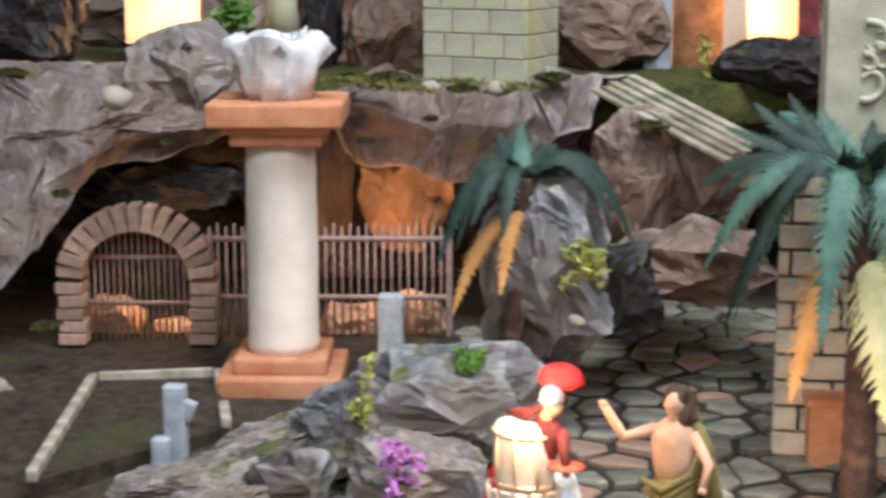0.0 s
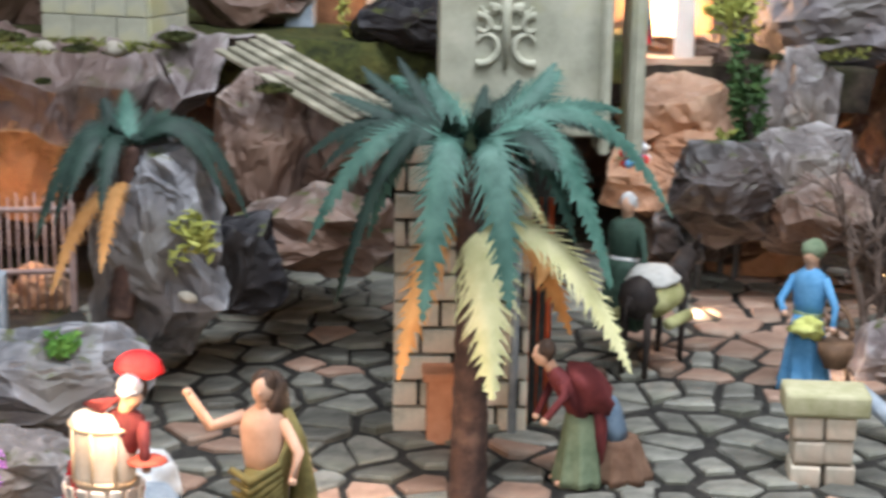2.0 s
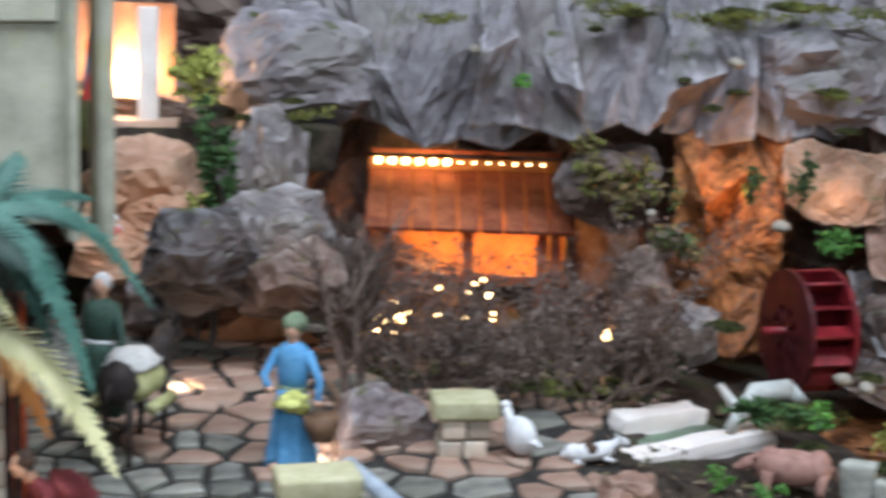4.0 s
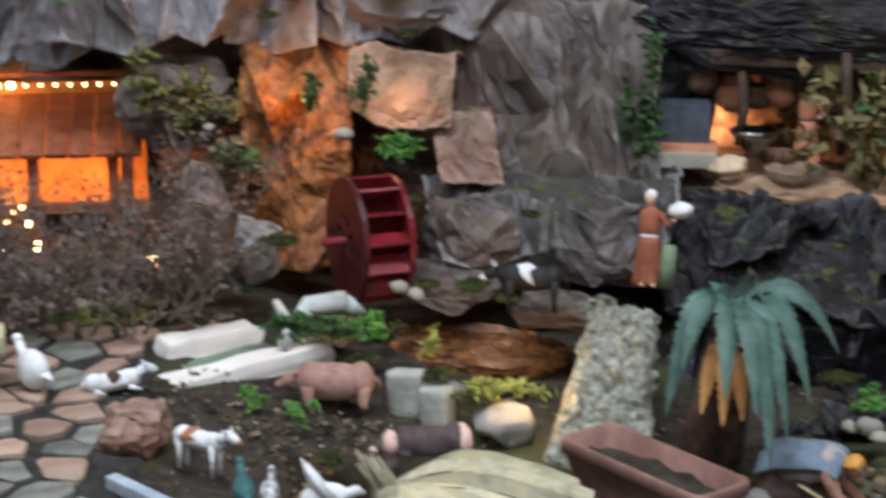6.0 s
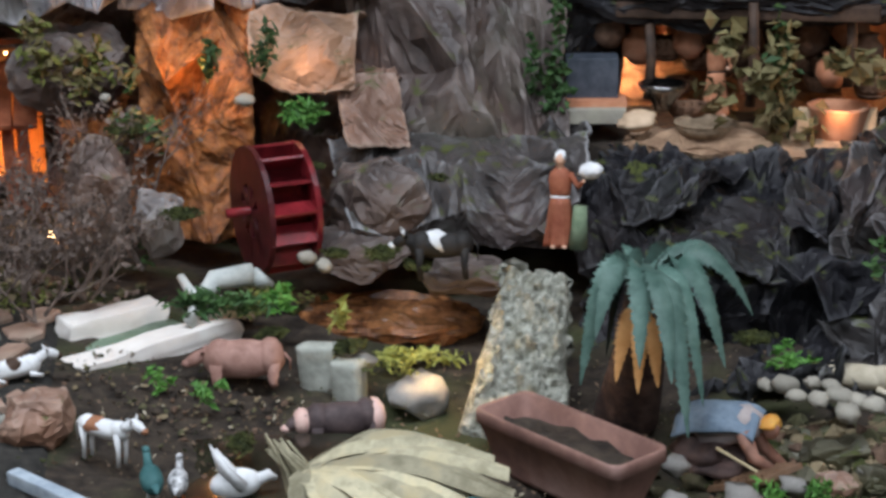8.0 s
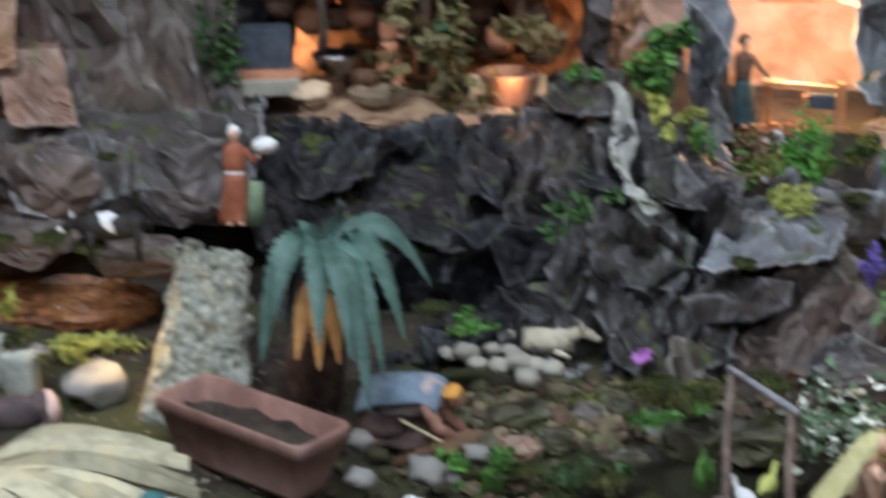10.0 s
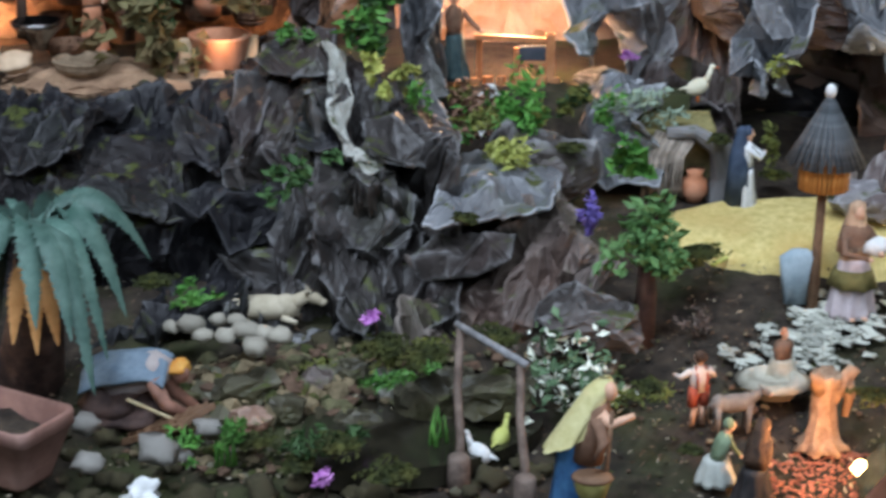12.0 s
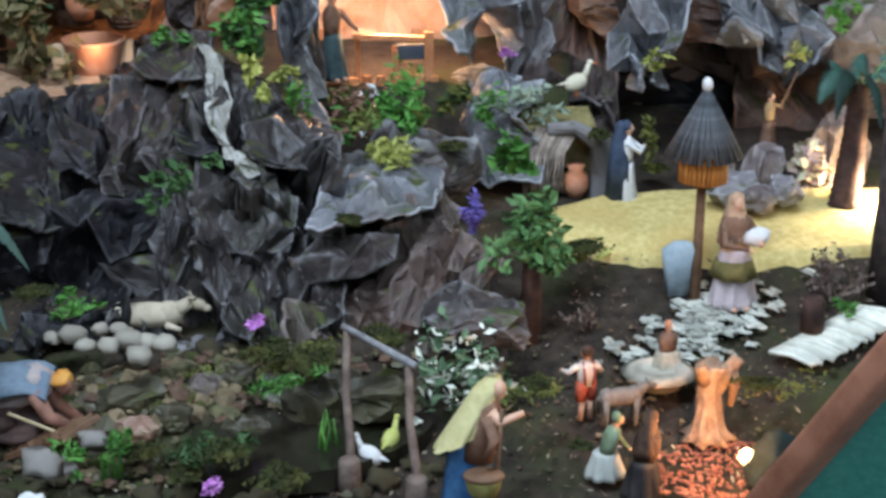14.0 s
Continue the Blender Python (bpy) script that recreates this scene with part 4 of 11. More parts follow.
draped([
    [(1.170, 1.784, 0.596), (1.181, 1.771, 0.601), (1.195, 1.765, 0.597)],
    [(1.133, 1.734, 0.565), (1.139, 1.706, 0.571), (1.156, 1.701, 0.570)],
    [(1.103, 1.687, 0.538), (1.112, 1.670, 0.541), (1.135, 1.686, 0.537)],
    [(1.094, 1.663, 0.510), (1.097, 1.648, 0.510), (1.116, 1.669, 0.508)],
], 333.0, ROCK_CHAR, "narrow upright slate-grey paper fold on the cliff", 0.05, 0.8, unit=0.022, torn=0.002, levels=(0.06, 0.05, 0.045))
draped([
    [(1.208, 1.798, 0.626), (1.243, 1.784, 0.634), (1.264, 1.745, 0.627)],
    [(1.192, 1.779, 0.613), (1.213, 1.733, 0.623), (1.243, 1.706, 0.618)],
    [(1.175, 1.751, 0.603), (1.187, 1.688, 0.606), (1.226, 1.681, 0.609)],
], 334.0, ROCK_CHAR, "rounded slate-grey paper brow on top of the cliff", 0.05, 0.8, unit=0.022, torn=0.002, levels=(0.06, 0.05, 0.045))
draped([
    [(1.190, 1.695, 0.579), (1.212, 1.681, 0.582), (1.226, 1.664, 0.578)],
    [(1.173, 1.662, 0.564), (1.191, 1.645, 0.566), (1.213, 1.639, 0.564)],
    [(1.164, 1.639, 0.549), (1.182, 1.624, 0.546), (1.203, 1.621, 0.548)],
], 335.0, DK, "near-black paper pocket fold in the cliff face", 0.05, 0.8, unit=0.022, torn=0.002, levels=(0.06, 0.05, 0.045))
draped([
    [(1.200, 1.611, 0.510), (1.226, 1.586, 0.515), (1.263, 1.570, 0.501)],
    [(1.176, 1.583, 0.486), (1.200, 1.546, 0.495), (1.241, 1.534, 0.485)],
    [(1.174, 1.581, 0.456), (1.190, 1.540, 0.460), (1.235, 1.534, 0.456)],
    [(1.200, 1.584, 0.432), (1.208, 1.556, 0.435), (1.236, 1.554, 0.433)],
], 336.0, ROCK_CHAR, "rounded umber paper bulge low on the cliff", 0.05, 0.8, unit=0.022, torn=0.002, levels=(0.06, 0.05, 0.045))
draped([
    [(1.241, 1.642, 0.566), (1.280, 1.640, 0.570), (1.313, 1.625, 0.553)],
    [(1.226, 1.615, 0.550), (1.249, 1.586, 0.553), (1.292, 1.579, 0.543)],
    [(1.226, 1.592, 0.535), (1.248, 1.568, 0.533), (1.286, 1.564, 0.531)],
], 337.0, ROCK_CHAR, "slate-grey crumpled paper shoulder below the creeper", 0.05, 0.8, unit=0.022, torn=0.002, levels=(0.06, 0.05, 0.045))
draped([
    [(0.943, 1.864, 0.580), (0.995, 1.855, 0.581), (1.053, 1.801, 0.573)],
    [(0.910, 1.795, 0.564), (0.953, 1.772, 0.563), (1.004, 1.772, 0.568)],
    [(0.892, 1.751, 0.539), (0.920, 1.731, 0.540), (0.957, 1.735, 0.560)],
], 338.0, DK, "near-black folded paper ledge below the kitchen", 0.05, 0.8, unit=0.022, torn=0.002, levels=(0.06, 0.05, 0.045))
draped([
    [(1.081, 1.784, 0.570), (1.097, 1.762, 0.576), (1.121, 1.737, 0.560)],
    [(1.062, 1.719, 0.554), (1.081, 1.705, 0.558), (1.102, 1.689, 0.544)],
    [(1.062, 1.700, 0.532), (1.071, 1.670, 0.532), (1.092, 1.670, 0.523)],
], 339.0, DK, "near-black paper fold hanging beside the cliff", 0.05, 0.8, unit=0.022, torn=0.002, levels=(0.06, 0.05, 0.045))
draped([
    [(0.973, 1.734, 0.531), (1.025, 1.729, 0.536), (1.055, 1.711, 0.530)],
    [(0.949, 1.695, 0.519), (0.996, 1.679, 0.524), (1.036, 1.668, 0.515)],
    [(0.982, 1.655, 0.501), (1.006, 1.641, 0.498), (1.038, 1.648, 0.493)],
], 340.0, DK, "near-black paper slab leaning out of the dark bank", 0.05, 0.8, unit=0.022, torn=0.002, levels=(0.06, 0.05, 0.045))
for k, (q, r, tip) in enumerate((((-0.783, 0.991, 0.469), (0.075, 0.045, 0.012), 10), ((-0.761, 1.039, 0.474), (0.070, 0.045, 0.012), 14), ((-0.752, 1.081, 0.485), (0.065, 0.04, 0.012), 18), ((-0.733, 1.128, 0.497), (0.055, 0.04, 0.012), 22), ((-0.729, 0.985, 0.467), (0.06, 0.04, 0.012), 8), ((-0.682, 1.049, 0.484), (0.05, 0.04, 0.014), 16))):
    rock(q, r, 28, 140.0 + k, ROCK_SLATE if k % 2 else G, amp=0.3, ry=-tip, label="flat grey slate slab leaning towards the column", name="slate_slab", group="slate slabs")


for q, r, rz, seed, mat in (
    ((1.165, 1.382, 0.365), (0.03, 0.022, 0.028), -30, 401.0, ROCK_MOSSY_SHADED),
    ((1.210, 1.354, 0.363), (0.028, 0.022, 0.024), -30, 402.0, ROCK_MOSSY_SHADED),
    ((1.156, 1.433, 0.367), (0.02, 0.016, 0.014), -30, 403.0, ROCK_PALE),
    ((1.129, 1.466, 0.372), (0.018, 0.014, 0.013), -30, 404.0, ROCK_MOSSY_SHADED),
    ((1.204, 1.400, 0.369), (0.022, 0.018, 0.016), -30, 405.0, ROCK_MOSSY_SHADED),
    ((1.095, 1.472, 0.368), (0.018, 0.014, 0.014), -30, 406.0, ROCK_UMBER),
    ((1.051, 1.449, 0.360), (0.02, 0.016, 0.016), -30, 407.0, ROCK_MOSSY_SHADED),
    ((1.016, 1.449, 0.356), (0.02, 0.016, 0.014), -30, 408.0, ROCK_RUST),
    ((1.099, 1.398, 0.354), (0.022, 0.016, 0.012), -30, 409.0, ROCK_MOSSY_SHADED),
):
    rock(q, r, rz, seed, mat, label="dark mossy boulder at the edge of the small pond" if mat is ROCK_MOSSY_SHADED else "small weathered boulder on the mossy bank", name="bank_boulder", group="bank boulders")

# ---- more materials ----
PALM = surface("artificial_palm_green", (0.026, 0.085, 0.064), (0.085, 0.185, 0.145), 40, 0.6, 0.25, patch=9, vary=0.28)
PALM_GREY = surface("artificial_palm_grey_green", (0.035, 0.080, 0.062), (0.105, 0.175, 0.145), 40, 0.6, 0.25, patch=9, vary=0.2)
# darker copy of the palm green: shade inside the crowns put into colour
PALM_DK_SHADED = surface("artificial_palm_dark_shaded_green", (0.007, 0.021, 0.016), (0.021, 0.048, 0.036), 40, 0.65, 0.25, vary=0.2)
PALM_YE = surface("dry_palm_yellow", (0.50, 0.50, 0.24), (0.68, 0.66, 0.38), 40, 0.8, 0.25, vary=0.1)
PALM_OR = surface("dry_and_glow_palm_orange", (0.42, 0.20, 0.06), (0.60, 0.32, 0.12), 40, 0.8, 0.25, vary=0.15)
SKIN = surface("painted_skin", (0.55, 0.33, 0.22), (0.68, 0.43, 0.30), 60, 0.6, 0.1)
HAIR = surface("dark_brown_hair", (0.03, 0.018, 0.012), (0.09, 0.05, 0.03), 120, 0.7, 0.5)
RED = surface("bright_red_felt", (0.62, 0.015, 0.02), (0.80, 0.03, 0.035), 80, 0.75, 0.4)
DKRED = surface("dark_red_cloth", (0.10, 0.018, 0.02), (0.20, 0.04, 0.04), 60, 0.8, 0.3)
ORANGE = surface("orange_cloth", (0.62, 0.13, 0.02), (0.80, 0.24, 0.05), 40, 0.8, 0.25)
OLIVE = surface("olive_drapery", (0.10, 0.085, 0.025), (0.24, 0.20, 0.07), 50, 0.8, 0.3)
GOLD = surface("gilded_cuirass", (0.74, 0.58, 0.36), (0.92, 0.80, 0.60), 60, 0.45, 0.3, metal=0.25, c3=(0.55, 0.22, 0.08), patch=30)
STEEL = surface("greyed_silver_paint", (0.30, 0.34, 0.38), (0.52, 0.56, 0.60), 60, 0.4, 0.2, metal=0.4)
WHITE_C = surface("white_cloth", (0.54, 0.55, 0.55), (0.76, 0.77, 0.77), 50, 0.85, 0.4)
BLUE = surface("sky_blue_cloth", (0.06, 0.22, 0.42), (0.14, 0.36, 0.60), 50, 0.8, 0.3)
NAVY = surface("blue_skirt", (0.02, 0.07, 0.18), (0.06, 0.16, 0.32), 50, 0.8, 0.3)
GREEN_C = surface("grey_green_cloth", (0.12, 0.17, 0.10), (0.24, 0.30, 0.19), 50, 0.8, 0.3)
BROWN_C = surface("brown_cloth", (0.12, 0.065, 0.04), (0.25, 0.15, 0.10), 50, 0.85, 0.3)
YELLOW_C = surface("pale_yellow_cloth", (0.46, 0.42, 0.18), (0.64, 0.60, 0.32), 50, 0.85, 0.3)
LIME_C = surface("yellow_green_cloth", (0.42, 0.45, 0.10), (0.60, 0.62, 0.22), 50, 0.85, 0.3)
GREYFUR = surface("grey_brown_fur", (0.05, 0.042, 0.036), (0.14, 0.12, 0.105), 90, 0.9, 0.6)
IRON = surface("rusty_lilac_iron", (0.26, 0.17, 0.15), (0.42, 0.31, 0.28), 60, 0.6, 0.2)
GREYPOST = surface("grey_painted_wood", (0.24, 0.29, 0.34), (0.40, 0.46, 0.51), 60, 0.8, 0.5)
PURPLE = surface("lilac_petals", (0.40, 0.14, 0.46), (0.62, 0.30, 0.66), 80, 0.8, 0.2, vary=0.2)
LEAF = surface("fresh_green_leaf", (0.05, 0.16, 0.025), (0.14, 0.32, 0.06), 60, 0.6, 0.2, vary=0.3)
LEAF_DK = surface("dark_green_leaf", (0.02, 0.055, 0.015), (0.06, 0.12, 0.035), 60, 0.65, 0.2, vary=0.3)
LEAF_OL = surface("olive_moss_leaf", (0.07, 0.085, 0.018), (0.19, 0.20, 0.045), 60, 0.8, 0.2)
LEAF_YE = surface("yellow_green_leaf", (0.24, 0.27, 0.05), (0.44, 0.46, 0.13), 60, 0.7, 0.2, vary=0.2)
LEAF_DRY = surface("dry_brown_twig", (0.075, 0.055, 0.045), (0.19, 0.145, 0.12), 60, 0.9, 0.3, vary=0.2)
WHITE_S = surface("white_pebble", (0.22, 0.20, 0.165), (0.45, 0.42, 0.35), 30, 0.7, 0.25, c3=(0.30, 0.28, 0.20), patch=15, vary=0.15)

OLDBOARD = surface("weathered_grey_board", (0.16, 0.15, 0.11), (0.40, 0.38, 0.29), 30, 0.9, 0.5, c3=(0.10, 0.10, 0.06), patch=20, vary=0.25)


def P_(name, c1, c2):
    return surface(name, c1, c2, 50, 0.7, 0.2)


# ---- paved square: irregular slate flags in dark mortar ----
def plaza():
    bed = bmesh.new()
    nx, ny = 90, 90
    x0, x1, y0, y1 = -0.80, 0.32, 0.90, 2.06
    lane = lambda x, y: y < 1.78 or -0.34 < x < 0.03
    rows = []
    for j in range(ny + 1):
        rows.append([bed.verts.new((x0 + (x1 - x0) * i / nx, y0 + (y1 - y0) * j / ny, ground_z(x0 + (x1 - x0) * i / nx, y0 + (y1 - y0) * j / ny) + (0.002 if 0 < i < nx and 0 < j < ny else -0.02))) for i in range(nx + 1)])
    for j in range(ny):
        for i in range(nx):
            if lane(rows[j][i].co.x, rows[j][i].co.y):
                bed.faces.new((rows[j][i], rows[j][i + 1], rows[j + 1][i + 1], rows[j + 1][i]))
    bmesh.ops.delete(bed, geom=[v for v in bed.verts if not v.link_faces], context="VERTS")
    base = thing("pavement", bed, GROUT, "dark mortar bed of the paved square", "pavement", kind="structure")
    rnd = random.Random(11)
    step = 0.047
    pts = []
    for j in range(-1, 30):
        for i in range(-1, 25):
            x = x0 + (i + 0.5 * (j % 2)) * step + rnd.uniform(-0.4, 0.4) * step
            y = y0 + j * step * 0.87 + rnd.uniform(-0.4, 0.4) * step
            pts.append(Vector((x, y)))
    for c in pts:
        if not (x0 + 0.03 < c.x < x1 - 0.03 and y0 + 0.03 < c.y < y1 - 0.03 and lane(c.x, c.y)):
            continue
        poly = [c + Vector((a, b)) for a, b in ((-0.09, -0.09), (0.09, -0.09), (0.09, 0.09), (-0.09, 0.09))]
        for o in pts:
            d = o - c
            if o is c or d.length > 0.13:
                continue
            mid, n = (c + o) / 2, d.normalized()
            outp = []
            for k, a in enumerate(poly):
                b = poly[(k + 1) % len(poly)]
                da, db = (a - mid).dot(n), (b - mid).dot(n)
                if da <= 0:
                    outp.append(a)
                if da * db < 0:
                    outp.append(a + (b - a) * (da / (da - db)))
            poly = outp
        if len(poly) < 3:
            continue
        clean = [a for k, a in enumerate(poly) if (a - poly[k - 1]).length > 0.006]
        if len(clean) < 3:
            continue
        bm = bmesh.new()
        gap = 0.0014 + rnd.uniform(0, 0.0034)
        low, mid_r, top = [], [], []
        h = 0.0045 + rnd.uniform(0, 0.0025)
        tilt = (rnd.uniform(-0.07, 0.07), rnd.uniform(-0.07, 0.07))
        for a in clean:
            d = a - c
            s = max(0.2, (d.length - gap * 1.25) / d.length)
            e = d * s
            w = 1 + rnd.uniform(-0.13, 0.05)
            z = ground_z(c.x, c.y)
            low.append(bm.verts.new((e.x * w, e.y * w, -0.006)))
            mid_r.append(bm.verts.new((e.x * w, e.y * w, h - 0.002 + e.x * tilt[0] + e.y * tilt[1])))
            k2 = max(0.1, (d.length * s - 0.003) / d.length)
            top.append(bm.verts.new((d.x * k2 * w, d.y * k2 * w, h + d.x * tilt[0] + d.y * tilt[1])))
        n = len(clean)
        for k in range(n):
            bm.faces.new((low[k], low[(k + 1) % n], mid_r[(k + 1) % n], mid_r[k]))
            bm.faces.new((mid_r[k], mid_r[(k + 1) % n], top[(k + 1) % n], top[k]))
        bm.faces.new(top)
        bm.normal_update()
        red = (c.y > 1.52 and c.x > -0.16 and rnd.random() < 0.75) or (c.x > -0.55 and c.x < -0.25 and c.y < 1.22 and rnd.random() < 0.45) or rnd.random() < 0.06
        part("flagstone", bm, FLAG_RED if red else FLAG, base, smooth=False, p=(c.x, c.y, ground_z(c.x, c.y)))


plaza()


# ---- palms ----
def frond(bm, a, tip, lift, width, mat=0, n=40, seed=0.0, tooth=1.0):
    a, tip = Vector(a), Vector(tip)
    flat = Vector((tip.x - a.x, tip.y - a.y, 0))
    ctrl = a + flat * 0.55 + Vector((0, 0, lift))
    pts = [a * (1 - s) ** 2 + ctrl * (2 * s * (1 - s)) + tip * s * s for s in [k / n for k in range(n + 1)]]
    side0 = flat.normalized().cross(Vector((0, 0, 1))) if flat.length > 0.004 else Vector((1, 0, 0))
    rib = [bm.verts.new(p) for p in pts]
    fs = []
    for sg in (-1, 1):
        inner, teeth = [], []
        for k, p in enumerate(pts):
            s = k / n
            d = (pts[min(k + 1, n)] - pts[max(k - 1, 0)]).normalized()
            face = d.cross(Vector((-0.25, 1.0, -0.45)))
            face = face.normalized() * (1 if face.dot(side0) >= 0 else -1)
            side = ((side0 * 0.40 + face * 0.60).normalized() * sg).normalized()
            nrm = side.cross(d) * sg
            w = width * (math.sin(math.pi * min(1, 0.12 + 0.88 * s) ** 0.8) ** 0.7 if s < 1 else 0.02) * (1 + 0.10 * math.sin(k * 2.1 + seed))
            inner.append(bm.verts.new(p + side * w * (0.94 - 0.34 * tooth) + nrm * w * -0.22 + d * w * 0.20))
            teeth.append(p + side * w * (1.0 + 0.06 * math.sin(k * 5.1 + seed)) + nrm * w * (-0.36 + 0.10 * math.sin(k * 2.9 + seed)) + d * w * tooth * (0.72 + 0.22 * math.sin(k * 3.7 + seed)))
        for k in range(n):
            f = (rib[k], rib[k + 1], inner[k + 1], inner[k])
            fs.append(bm.faces.new(f if sg > 0 else f[::-1]))
            t = bm.verts.new(teeth[k])
            f = (inner[k], inner[k + 1], t)
            fs.append(bm.faces.new(f if sg > 0 else f[::-1]))
    for f in fs:
        f.material_index = mat


def palm(name, label, foot, crown, fronds, r0, r1, tooth=1.0):
    top = holder(name, label, "palm tree", foot)
    f = Vector(foot)
    c = Vector(crown) - f
    bm = bmesh.new()
    n = 34
    pts, rad = [], []
    for k in range(n + 1):
        s = k / n
        pts.append(c * s + Vector((0.004 * math.sin(3 * s), 0, 0)))
        rad.append((r0 + (r1 - r0) * s) * (1 + 0.10 * (k % 2)))
    add_tube(bm, pts, rad, 14)
    part("trunk", bm, BARK, top, "dark ringed trunk")
    for k, (tip, lift, w, mat) in enumerate(fronds):
        bm = bmesh.new()
        t = Vector(tip) - f
        d = (t - c)
        st = c + Vector((d.x, d.y, 0)).normalized() * r1 * 0.7 + Vector((0, 0, 0.004))
        if mat in (PALM_YE, PALM_OR):
            st.z, lift = st.z - 0.36 * (c.z - t.z), lift * 0.3
        frond(bm, st, t, lift, w, seed=k * 1.3, tooth=tooth)
        add_tube(bm, [st, st + (t - st) * 0.1 + Vector((0, 0, lift * 0.17))], [0.003, 0.002], 5)
        part("frond", bm, mat, top, {PALM_YE: "dry yellow frond", PALM_OR: "orange frond, dry on palms, glow-coloured on the aloe"}.get(mat, ""))
    return top


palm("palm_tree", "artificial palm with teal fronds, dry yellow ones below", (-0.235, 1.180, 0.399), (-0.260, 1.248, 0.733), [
    ((-0.375, 1.184, 0.663), 0.06, 0.017, PALM), ((-0.373, 1.236, 0.598), 0.06, 0.014, PALM_DK_SHADED), ((-0.261, 1.143, 0.619), 0.06, 0.024, PALM),
    ((-0.196, 1.161, 0.630), 0.06, 0.026, PALM), ((-0.356, 1.320, 0.785), 0.05, 0.016, PALM), ((-0.399, 1.233, 0.724), 0.05, 0.014, PALM_DK_SHADED),
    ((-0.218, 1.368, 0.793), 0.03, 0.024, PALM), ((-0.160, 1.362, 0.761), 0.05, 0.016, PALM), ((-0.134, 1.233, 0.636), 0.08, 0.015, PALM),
    ((-0.104, 1.321, 0.680), 0.09, 0.014, PALM), ((-0.165, 1.282, 0.714), 0.05, 0.016, PALM_DK_SHADED), ((-0.305, 1.306, 0.778), 0.03, 0.018, PALM),
    ((-0.229, 1.205, 0.779), 0.03, 0.014, PALM_DK_SHADED), ((-0.320, 1.195, 0.710), 0.05, 0.014, PALM_DK_SHADED), ((-0.175, 1.216, 0.732), 0.04, 0.018, PALM_DK_SHADED),
    ((-0.287, 1.196, 0.749), 0.04, 0.018, PALM_DK_SHADED), ((-0.271, 1.405, 0.764), 0.03, 0.02, PALM_DK_SHADED),
    ((-0.211, 1.170, 0.554), 0.07, 0.030, PALM_YE), ((-0.115, 1.236, 0.568), 0.09, 0.020, PALM_YE), ((-0.298, 1.190, 0.553), 0.07, 0.021, PALM_OR), ((-0.390, 1.282, 0.731), 0.04, 0.016, PALM_DK_SHADED), ((-0.181, 1.351, 0.751), 0.05, 0.018, PALM), ((-0.274, 1.215, 0.711), 0.03, 0.016, PALM_DK_SHADED), ((-0.216, 1.228, 0.713), 0.03, 0.018, PALM_DK_SHADED), ((-0.338, 1.221, 0.662), 0.06, 0.016, PALM), ((-0.168, 1.248, 0.668), 0.07, 0.018, PALM),
    ((-0.380, 1.243, 0.778), 0.03, 0.012, PALM_DK_SHADED),
    ((-0.365, 1.274, 0.798), 0.03, 0.013, PALM_DK_SHADED),
    ((-0.340, 1.295, 0.805), 0.03, 0.012, PALM_DK_SHADED),
    ((-0.349, 1.189, 0.620), 0.07, 0.012, PALM_DK_SHADED),
    ((-0.379, 1.222, 0.717), 0.05, 0.012, PALM_DK_SHADED),
    ((-0.342, 1.238, 0.670), 0.05, 0.012, PALM_DK_SHADED),
    ((-0.168, 1.301, 0.708), 0.05, 0.013, PALM_DK_SHADED),
    ((-0.164, 1.329, 0.740), 0.05, 0.012, PALM_DK_SHADED),
    ((-0.205, 1.259, 0.701), 0.05, 0.014, PALM_DK_SHADED),
    ((-0.220, 1.236, 0.713), 0.05, 0.014, PALM_DK_SHADED),
    ((-0.282, 1.215, 0.712), 0.05, 0.014, PALM_DK_SHADED),
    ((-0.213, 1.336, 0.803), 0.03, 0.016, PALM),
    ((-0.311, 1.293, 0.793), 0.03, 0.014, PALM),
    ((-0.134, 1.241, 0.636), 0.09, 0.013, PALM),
    ((-0.272, 1.326, 0.782), 0.02, 0.014, PALM_DK_SHADED),
    ((-0.247, 1.345, 0.786), 0.02, 0.014, PALM_DK_SHADED),
    ((-0.330, 1.251, 0.773), 0.04, 0.013, PALM_DK_SHADED),
    ((-0.193, 1.295, 0.771), 0.04, 0.014, PALM_DK_SHADED),
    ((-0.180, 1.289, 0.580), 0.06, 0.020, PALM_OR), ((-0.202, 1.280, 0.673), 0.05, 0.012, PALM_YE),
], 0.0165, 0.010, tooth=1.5)
